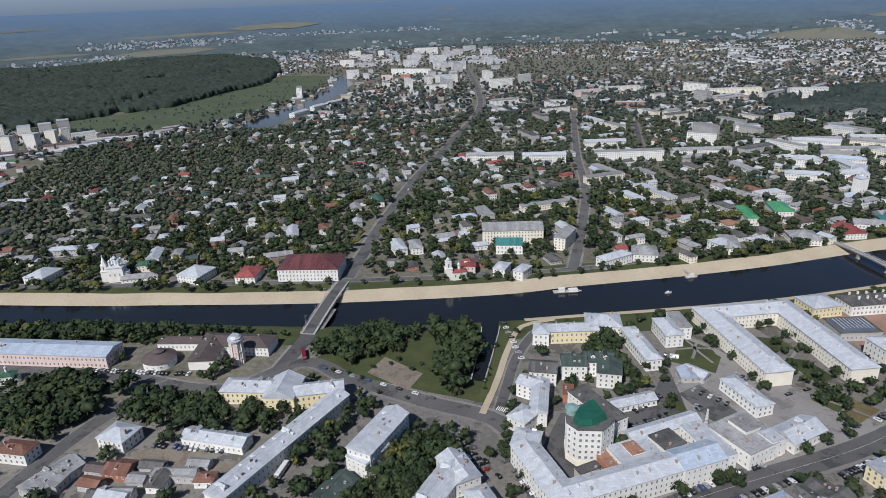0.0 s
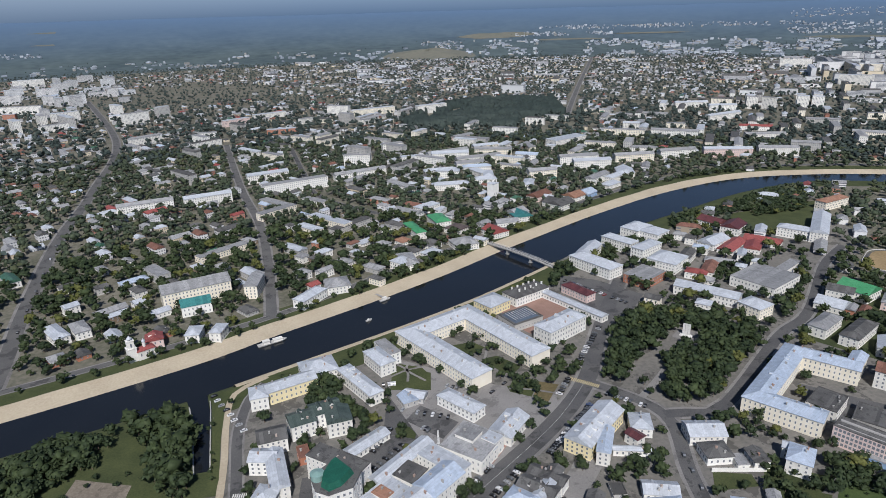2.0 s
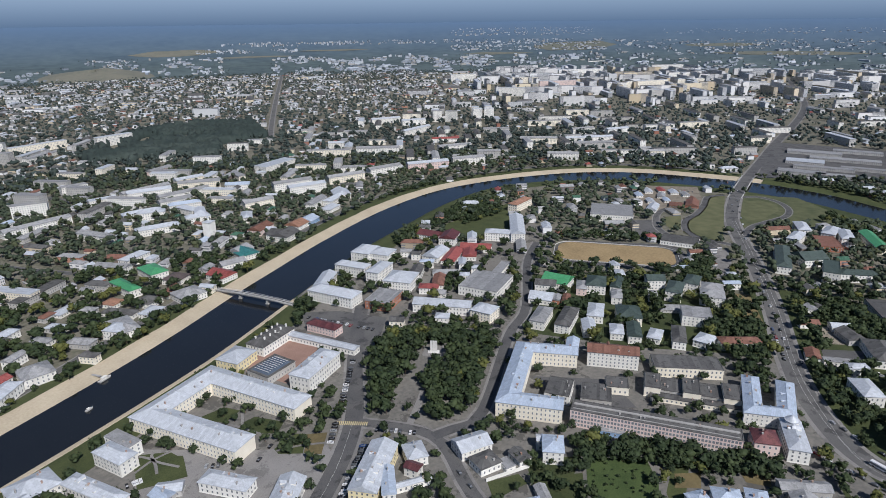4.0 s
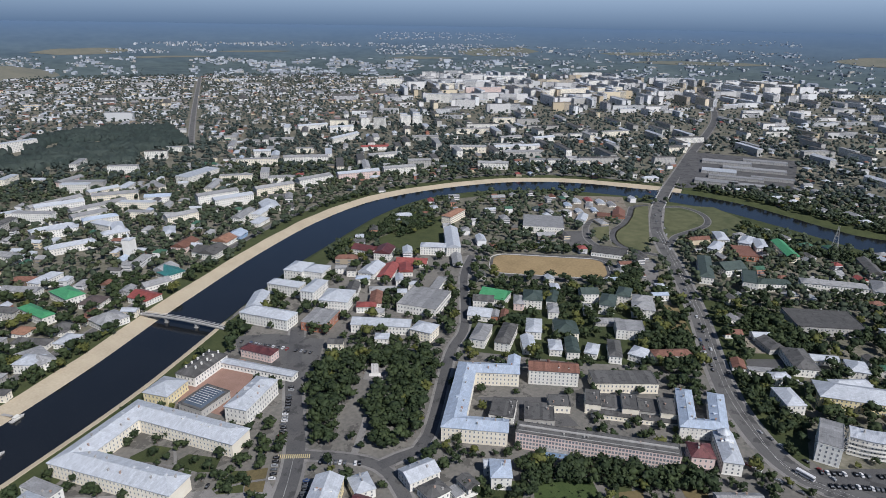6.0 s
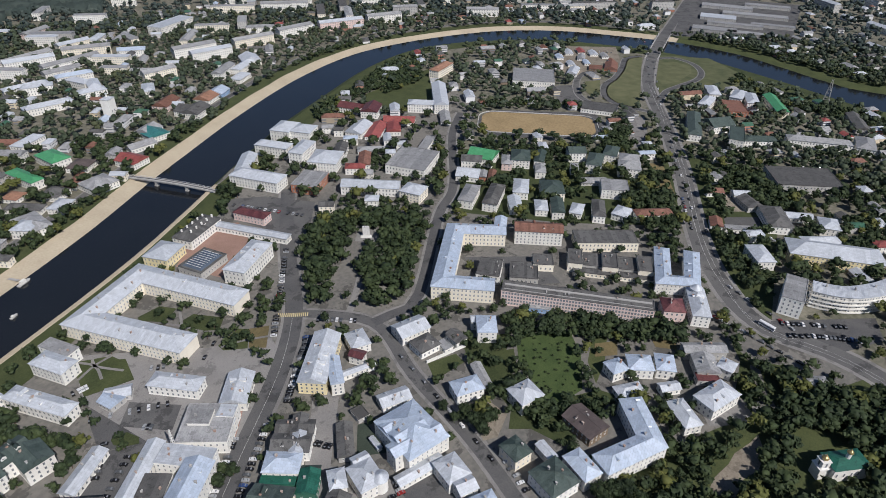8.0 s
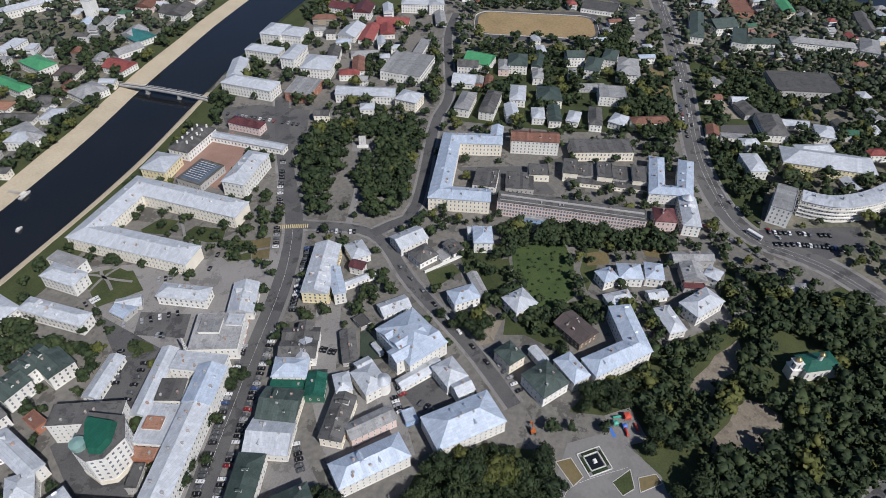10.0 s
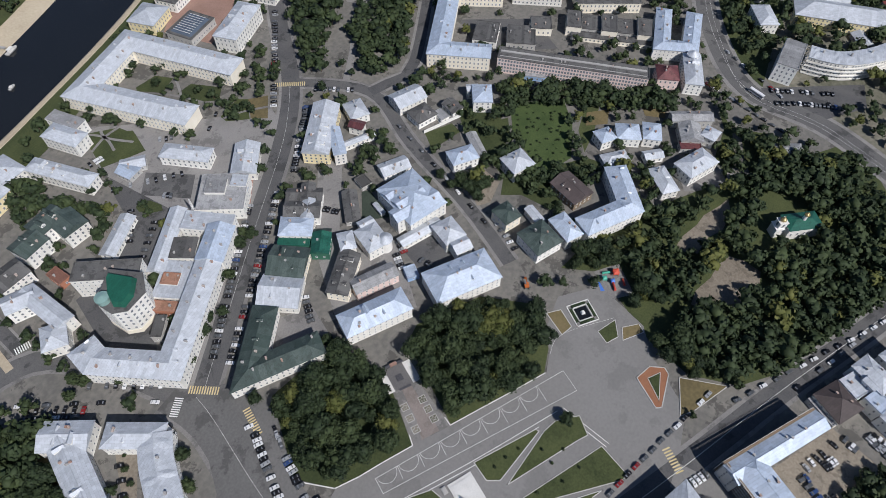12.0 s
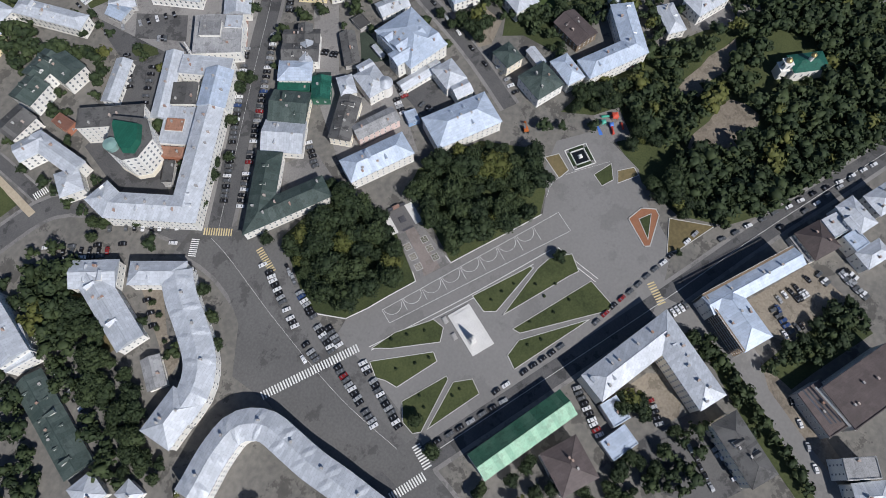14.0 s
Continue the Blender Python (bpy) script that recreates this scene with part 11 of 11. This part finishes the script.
FW = [banded("far_white_wall", (0.5, 0.5, 0.5), (0.7, 0.69, 0.68)), banded("far_cream_wall", (0.5, 0.42, 0.3), (0.66, 0.58, 0.44)),
      banded("far_brick_wall", (0.3, 0.14, 0.1), (0.42, 0.22, 0.16)), banded("far_timber_wall", (0.16, 0.12, 0.09), (0.34, 0.29, 0.22)),
      banded("far_pale_wall", (0.52, 0.53, 0.54), (0.7, 0.71, 0.72))]
FR = [ROOF[k] for k in ("lgrey", "grey", "dark", "brown", "red", "green", "blue", "dgreen")]
FOREST = [(-2300, 2950), (-1560, 2690), (-1420, 3080), (-1010, 3180), (-649, 2733), (-515, 2237), (-493, 1909), (-561, 1739), (-611, 1501), (-714, 1403), (-862, 1232), (-1250, 1190), (-2300, 1800)]
WOOD = [(896, 1386), (1062, 1383), (1168, 1273), (1025, 1066), (912, 1085), (815, 986), (777, 1088), (696, 1089), (652, 1145), (672, 1224)]
MEADOW = [(-330, 2100), (-300, 1900), (-330, 1560), (-405, 1290), (-480, 1200), (-600, 1180), (-862, 1232), (-714, 1403), (-611, 1501), (-561, 1739), (-493, 1909), (-500, 2150)]
structure(patch("meadow", MEADOW, 0.12, mat("river_meadow", (0.038, 0.056, 0.032), (0.085, 0.104, 0.058), 0.95, big=0.012, fine=0.09)), "pale green meadow between the forest and the river")
OPEN = [MEADOW, [(-367, 1130), (-367, 1277), (-300, 1496), (-276, 1816), (-310, 2029), (-286, 2071), (-200, 1840), (-200, 1600), (-236, 1330), (-285, 1120)]]


PARKS = [[(331, 260), (375, 275), (406, 262), (432, 197), (391, 175), (343, 161), (312, 164), (293, 176), (279, 195), (288, 227)],
         [(202, 13), (227, 5), (271, -28), (303, -57), (330, -88), (379, -136), (326, -161), (263, -164), (186, -104), (172, -86), (168, -64), (178, -43), (211, -7)]]


def open_land(x, y):
    return any(inside(x, y, q) for q in OPEN)


road([(1015, 1056), (1250, 1286), (1638, 1660), (2300, 2292), (3050, 3010)], 10, "long straight street to the industrial quarter", 3, 20)
for q in smooth_line([(1015, 1056), (1638, 1660), (3050, 3010)], 6.0):
    bin_add(q.x, q.y, 30, (q.x, q.y, 12))
SLABS = [(700, 640), (1000, 560), (1180, 380), (1250, 200), (1300, -400), (3300, -600), (3300, 1500), (2300, 1150), (1600, 1000), (1150, 1000)]
COTTAGES = [(1150, 1330), (1420, 1280), (1630, 1041), (1970, 1243), (2712, 1759), (3000, 2300), (2300, 2900), (1230, 2796), (812, 1866)]


def zone_angle(x, y):
    """The streets' direction, which bends with the river."""
    if y > 420 + 0.12 * x and x < 620:
        return radians(14 + 0.02 * x)
    return radians(20 + 0.03 * (x - 300)) if x < 900 else radians(35)


houses, blocks, treespots, farspots = [], [], [], []
TALL = [(2090, 1120), (3250, 1600), (3300, 1300), (3300, 300), (3300, -250), (2648, -219), (2247, 207), (1860, 480), (1790, 857)]
# single tall blocks that stand over the trees beyond the river
for x, y, w, h in ((602, 1395, 60, 28), (577, 1293, 34, 22), (811, 1305, 75, 28), (430, 909, 40, 27), (1178, 1464, 70, 22), (514, 937, 34, 15), (563, 828, 70, 12), (664, 922, 60, 12), (1097, 2267, 90, 12), (1015, 1962, 120, 10)):
    if clear(x, y, 8):
        rot = zone_angle(x, y) + math.pi / 2
        blocks.append((x, y, w, 15, rot, h, 2, 4, 1))
        foot_add(x, y, w + 8, 24, math.degrees(rot))
# slab blocks of flats: long tall ones beyond, lower ones among trees nearer by
for i in range(-6, 40):
    for j in range(-12, 40):
        x, y = 640 + i * 68 + frng.uniform(-12, 12), -500 + j * 68 + frng.uniform(-12, 12)
        r = math.hypot(x, y)
        if r > 3300 or not seen_from_above(x, y):
            continue
        tall = inside(x, y, TALL)
        if not tall and (not inside(x, y, SLABS) or frng.random() > .5) or tall and frng.random() > .72 or not clear(x, y, 14) or paved(x, y) or inside(x, y, WOOD):
            continue
        rot = zone_angle(x, y) + frng.choice((0, 0, math.pi / 2))
        if tall:
            w, d, h = frng.choice((34, 60, 80, 110, 140)) * frng.uniform(.85, 1.1), 14, frng.choice((15, 27, 27, 28, 30))
        else:
            w, d, h = frng.uniform(38, 84), frng.uniform(11, 14), frng.choice((9, 12, 15, 15, 15))
        blocks.append((x, y, w, d, rot, h, 2 if tall or frng.random() < .6 else 0, frng.choice((0, 0, 0, 4, 4, 4, 1)), frng.choice((0, 1, 1, 2, 2, 2))))
        foot_add(x, y, w, d, math.degrees(rot))
# point blocks that stand out over the trees
for x, y in ((1407, 866), (1418, 830), (1504, 802), (1537, 781), (-745, 1128), (-718, 1149), (-704, 1185), (-802, 1138)):
    if clear(x, y, 5):
        blocks.append((x, y, 21, 19, .5, 28, 2, frng.choice((0, 4)), 0))
        foot_add(x, y, 21, 19, 29)
# low market halls on the wide asphalt ground
for x, y, w, d in ((1190, 20, 70, 26), (1185, -40, 80, 18), (1240, -10, 90, 16), (1285, 20, 60, 30), (1330, -40, 110, 22), (1380, 10, 90, 26), (1420, -60, 80, 20), (1260, -70, 70, 14)):
    blocks.append((x, y, w, d, radians(92), 4.5, 2, 4, frng.choice((0, 1, 1))))
    foot_add(x, y, w, d, 92)
# works and warehouses at the edge of the town
for k in range(230):
    az, dist = radians(frng.uniform(16, 62)), frng.uniform(2150, 3250)
    x, y = dist * math.sin(az), dist * math.cos(az)
    w, d = frng.uniform(16, 75), frng.uniform(12, 30)
    if clear(x, y, 12):
        rot = radians(44) + frng.choice((0, math.pi / 2))
        blocks.append((x, y, w, d, rot, frng.choice((5, 6, 8, 10)), frng.choice((0, 2, 2)), frng.choice((0, 4, 4, 1)), frng.choice((0, 1, 1, 1, 2, 2))))
        foot_add(x, y, w, d, math.degrees(rot))
# rows of low garages and sheds below the forest
for k in range(9):
    for x0, y0, w in ((-690, 960, 70), (-610, 1010, 60), (-545, 1075, 50)):
        x, y = x0 + k * 9 - 24, y0 + k * 17 - 20
        if clear(x, y, 3):
            blocks.append((x, y, w * frng.uniform(.7, 1.1), 8, .62, frng.choice((3, 3.2, 6)), 0, frng.choice((1, 4, 2)), frng.choice((0, 1, 1))))
            foot_add(x, y, w, 8, 35.5)
# white tower blocks on the northern skyline
for k in range(60):
    x, y = frng.uniform(-330, 260), frng.uniform(1500, 2900)
    w = frng.uniform(20, 75)
    if clear(x, y, 20) and not open_land(x, y):
        rot = zone_angle(x, y) + frng.choice((0, math.pi / 2))
        blocks.append((x, y, w, 14, rot, frng.choice((15, 27, 27)), 2, frng.choice((0, 0, 4)), frng.choice((0, 1))))
        foot_add(x, y, w, 14, math.degrees(rot))
for k in range(170):
    x, y = frng.uniform(60, 1150), frng.uniform(520, 1380)
    w = frng.uniform(30, 62)
    if clear(x, y, 14) and y > 560 + 0.1 * x and not inside(x, y, WOOD):
        rot = zone_angle(x, y) + frng.choice((0, math.pi / 2))
        blocks.append((x, y, w, 12, rot, frng.choice((6, 9, 12, 15)), frng.choice((0, 1, 2, 2)), frng.choice((0, 0, 1, 4, 4)), frng.choice((0, 1, 1, 2))))
        foot_add(x, y, w, 12, math.degrees(rot))
# small houses on plots
cell = 25
for i in range(-60, 134):
    for j in range(-24, 134):
        x, y = i * cell + frng.uniform(-8, 8), j * cell + frng.uniform(-8, 8)
        r = math.hypot(x, y)
        if r > 3250 or r < 60 or not seen_from_above(x, y) or inside(x, y, FOREST) or inside(x, y, WOOD) or open_land(x, y) or any(inside(x, y, q) for q in PARKS):
            continue
        if noise.noise((x * 0.0016, y * 0.0016, 3.0)) < -0.28 and r > 900:
            continue
        if y < 380 and x < 330 or -110 < x < -40 and y < 446 or x < 480 and -70 < y < 195 and not (x > 400 and y < 0) or 395 < x < 480 and -115 < y < -45:
            continue
        if inside(x, y, SLABS) and frng.random() < .6:
            continue
        if not inside(x, y, COTTAGES) and (r > 1000 and x > 60 and frng.random() < .3 or r > 1700 and frng.random() < 0.35 + max(0, (r - 2600) / 1000)):
            continue
        cottage = inside(x, y, COTTAGES)
        if frng.random() < (.3 if cottage else .12 if x < -60 else 0):
            continue
        if frng.random() < (0.3 if r < 600 else .42) or not clear(x, y, 7) or paved(x, y):
            continue
        w, d = (frng.uniform(9, 17), frng.uniform(7.5, 11)) if frng.random() < (.62 if cottage and r > 1500 else .84) else (frng.uniform(18, 32), 11)
        rot = zone_angle(x, y) + frng.choice((0, math.pi / 2)) + frng.uniform(-.06, .06)
        h = frng.choice((3.2, 4.5, 6.2, 6.5, 7))
        q = (x, y, w, d, rot, h, frng.choice((0, 0, 1, 1)), frng.choice((0, 0, 1, 3, 4, 4) if cottage else (0, 0, 0, 0, 1, 2, 3, 4, 4)), frng.choice((0,) * 6 + (1,) * 9 + (2,) * 5 + (3, 6) if cottage else (0,) * 8 + (1,) * 10 + (2,) * 6 + (3, 3, 4, 5, 6, 7)))
        houses.append(q)
        foot_add(x, y, w, d, math.degrees(rot))
WK = ("white", "cream", "brick", "wood", "grey")
RK = ("lgrey", "grey", "dark", "brown", "red", "green", "blue", "dgreen")
RN = ("pale grey", "grey", "dark grey", "brown", "red", "green", "pale blue", "mossy green")
houses.sort(key=lambda q: math.hypot(q[0], q[1]))
for x, y, w, d, rot, h, kind, wi, ri in houses[:155]:
    b = building("house", f"small {('white plastered', 'cream plastered', 'red brick', 'dark timber', 'grey plastered')[wi]} house with {RN[ri]} {('gabled', 'hipped')[kind]} roof", x, y, "house", group="houses of the old town")
    wing(b, x, y, w, d, math.degrees(rot), h, ("gable", "hip")[kind], WK[wi], RK[ri], 1 if h < 5 else 2)
hull(houses[155:], "far_houses", "small houses with mixed metal roofs among gardens", "houses", FW, FR)
blocks.sort(key=lambda q: math.hypot(q[0], q[1]))
for x, y, w, d, rot, h, kind, wi, ri in blocks[:200]:
    b = building("apartment_block", f"{'long ' if w > 55 else ''}{('white', 'cream', 'red brick', 'timber', 'pale grey')[wi]} block of flats with a {RN[ri]} {('gabled', 'hipped', 'flat')[kind]} roof", x, y, "block of flats", group="blocks of flats")
    wing(b, x, y, w, d, math.degrees(rot), h, ("gable", "hip", "flat")[kind], WK[wi], RK[ri], max(2, int(h / 3)), vents=False)
hull(blocks[200:], "far_blocks", "pale blocks of flats across the town", "blocks of flats", FW, FR)
# trees between everything
for i in range(-55, 125):
    for j in range(-45, 125):
        x, y = i * 10.5 + frng.uniform(-5, 5), j * 10.5 + frng.uniform(-5, 5)
        r = math.hypot(x - 60, y - 60)
        if r > 1150 or r < 90 or not seen_from_above(x, y) or not clear(x, y, 1.5) or paved(x, y):
            continue
        if open_land(x, y) or y < 330 and x < 250 and frng.random() < .5:
            continue
        dense = 0.05 if (x < -60 and y > 430) else 0.12 if y > 420 or (x > 330 and y < 60) else 0.55 if 400 < x < 720 and y > 180 else 0.36
        if frng.random() < dense + 0.45 * noise.noise((x * .012, y * .012, 1.0)):
            continue
        q = (x, y, frng.uniform(5, 10) if r < 420 else frng.uniform(7.5, 14), frng.choice((0, 0, 0, 0, 1, 1, 1, 1, 1, 2)))
        (MIDTREES if r < 620 else treespots).append(q)
for i in range(-150, 150):
    for j in range(-45, 150):
        x, y = i * 23 + frng.uniform(-10, 10), j * 23 + frng.uniform(-10, 10)
        r = math.hypot(x, y)
        if r > 3300 or r < 1130 or inside(x, y, FOREST) or inside(x, y, WOOD) or not seen_from_above(x, y) or open_land(x, y):
            continue
        many = (3 if r < 1500 else 2 if r < 2000 else 1) + inside(x, y, COTTAGES)
        for k in range(many):
            px, py = x + frng.uniform(-11, 11), y + frng.uniform(-11, 11)
            if clear(px, py, 3) and not (r < 1600 and paved(px, py)) and frng.random() > .22 + .4 * noise.noise((x * .005, y * .005, 1.0)):
                farspots.append((px, py, frng.uniform(9, 16), frng.choice((0, 0, 1))))
for k in range(900):
    x, y = frng.uniform(-860, -290), frng.uniform(1180, 2150)
    if inside(x, y, MEADOW) and noise.noise((x * .012, y * .012, 4.0)) > -.05:
        farspots.append((x, y, frng.uniform(3, 8), 1))
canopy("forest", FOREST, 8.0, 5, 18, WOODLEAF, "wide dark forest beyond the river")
canopy("wood", WOOD, 6.0, 5, 17, HAZED_LEAF, "dark green town wood between blocks of flats")
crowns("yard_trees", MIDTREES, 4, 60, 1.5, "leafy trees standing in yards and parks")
crowns("street_trees", treespots, 3, 9, 2.5, "leafy trees between the houses", [*GARDENLEAF_HAZED, LEAF[3]])
crowns("far_trees", [q for q in farspots if q[1] ** 2 + q[0] ** 2 < 1700 ** 2], 2, 3, 3.2, "distant woods and garden trees", [HAZED_LEAF] * 4)
crowns("far_woods", [q for q in farspots if q[1] ** 2 + q[0] ** 2 >= 1700 ** 2], 1, 0, 3.6, "trees in haze-tinted colours at the edge of the town", [HAZED_LEAF] * 4)

# ---- the land beyond the town, where it rises out of sight ----


def far_place(az, dist):
    """A place on the far land, from its bearing and its distance across level country; also how small it looks there."""
    lo, hi = 0.0, 1.0
    if dist > 3300:
        for _ in range(30):
            t = (lo + hi) / 2
            lo, hi = (t, hi) if (235 - 222 * t ** 1.5) / (3300 + 1500 * t) > 235 / dist else (lo, t)
    r = 3300 + 1500 * lo if dist > 3300 else dist
    x, y = 10 + r * math.sin(radians(az)), -40 + r * math.cos(radians(az))
    return x, y, land(x, y), r / dist


# bearings, distances, how many, and the least and greatest length of the buildings
QUARTERS = [(-28, -15, 4500, 5700, 330, 8, 26), (-17, -3, 2800, 3500, 150, 14, 50), (-14.5, 1, 5300, 6100, 150, 8, 30), (-33, -25, 3500, 3900, 90, 8, 20),
            (-6, 14, 3300, 4100, 130, 8, 40), (14, 31, 3300, 4400, 120, 8, 40), (30, 40, 3500, 5200, 260, 9, 50), (38, 46, 5800, 6600, 120, 10, 36),
            (44, 64, 3300, 4900, 900, 9, 70), (40, 61, 7500, 9000, 330, 10, 24), (59, 72, 5600, 8800, 420, 9, 40), (59, 71, 11000, 22000, 260, 20, 60),
            (64, 93, 3350, 5000, 420, 9, 70), (70, 93, 5000, 8500, 520, 10, 60), (76, 93, 11000, 16500, 200, 20, 70), (92, 110, 3400, 7000, 300, 9, 50)]
out, woods = [], []
for a0, a1, r0, r1, n, w0, w1 in QUARTERS:
    for k in range(n):
        az, dist = frng.uniform(a0, a1), r0 * (r1 / r0) ** frng.random()
        if noise.noise((az * .45, dist * .0016, 3.0)) < -.12:
            continue
        x, y, z, q = far_place(az, dist)
        if inside(x, y, FOREST):
            continue
        w = w0 * (w1 / w0) ** (frng.random() ** 1.7)
        rot = radians(20 if az < 30 else 42) + frng.choice((0, math.pi / 2)) + frng.uniform(-.15, .15)
        out.append((x, y, w * q, min(w, frng.uniform(8, 22)) * q, rot, z + frng.choice((4, 5, 6, 8, 12)) * q, frng.choice((0, 2, 2)), frng.choice((0, 0, 1, 2, 2)), frng.choice((0, 0, 1)), z))
        for t in range(1):
            x, y, z, q = far_place(az + frng.uniform(-.6, .6), dist * frng.uniform(.94, 1.06))
            woods.append((x, y, frng.uniform(8, 14) * q, frng.choice((0, 1)), z))
crowns("horizon_woods", woods, 1, 0, 4.0, "trees in haze-tinted colours towards the horizon", [HAZED_LEAF] * 4, 1.3)
# walls and roofs dulled towards blue-grey, with distance haze mixed into their colours
OW = [mat("hazed_outskirt_wall_" + k, a, b, .9, islands=1.0) for k, a, b in (("white", (.34, .37, .41), (.5, .53, .56)), ("cream", (.3, .29, .27), (.42, .41, .38)), ("grey", (.22, .25, .29), (.36, .39, .43)))]
OR = [mat("hazed_outskirt_roof_" + k, a, b, .7, islands=1.0) for k, a, b in (("pale", (.28, .31, .36), (.42, .46, .52)), ("dark", (.1, .12, .14), (.18, .2, .23)))]
hull(out, "outskirts", "scattered pale buildings of the far outskirts in haze-greyed colours", "houses", OW, OR)
# open fields: bearings and distances of their ends
FIELDS = [(-25.5, -16, 6200, 7000), (-17, -9.4, 7000, 9600), (-26, -18, 3750, 4350), (-31, -27, 3320, 3430), (-34, -27, 4150, 4450), (-33, -29, 10800, 12200),
          (0, 4, 15200, 17500), (4, 12, 9200, 9900), (8, 12, 29000, 35000), (0, 2.5, 7800, 8300), (33, 40, 5500, 7000), (39, 46, 5000, 5300), (46, 52, 5900, 6250),
          (66, 73, 5400, 8000), (74, 78, 11500, 14500), (80, 92, 4900, 5500), (95, 106, 5500, 8000), (60, 66, 4900, 5300), (78, 84, 6200, 7200)]
for k, (a0, a1, r0, r1) in enumerate(FIELDS):
    vs = []
    for i in range(15):
        u = i / 14
        wide = min(1, 4 * u, 4 * (1 - u)) * (.8 + .35 * noise.noise((u * 4, k, 0))) * .5 + .02
        skew = .25 * (u - .5) + .12 * noise.noise((u * 3, k, 7.0))
        for sgn in (-1, 1):
            x, y, z, q = far_place(a0 + (a1 - a0) * u, r0 * (r1 / r0) ** (.5 + sgn * wide + skew))
            vs.append((x, y, z + 1.2))
    structure(add_mesh("field", vs, [(2 * i, 2 * i + 2, 2 * i + 3, 2 * i + 1) for i in range(14)], [FIELD]), "pale open field on the far land")

# the grassed hill beyond the town
hx, hy = 1765, 2930
vs, fs = [], []
for j in range(7):
    for i in range(33):
        a = math.pi * 2 * i / 32
        q = j / 6
        x, y = hx + 250 * q * math.cos(a), hy + 250 * q * math.sin(a)
        vs.append((x, y, land(x, y) - 1 + 34 * (1 - q * q) ** 1.2 * (1 + .15 * math.sin(a * 3))))
for j in range(6):
    for i in range(32):
        k = j * 33 + i
        fs.append((k, k + 33, k + 34, k + 1))
structure(add_mesh("hill", vs, fs, [FIELD]), "low bare hill beyond the town")
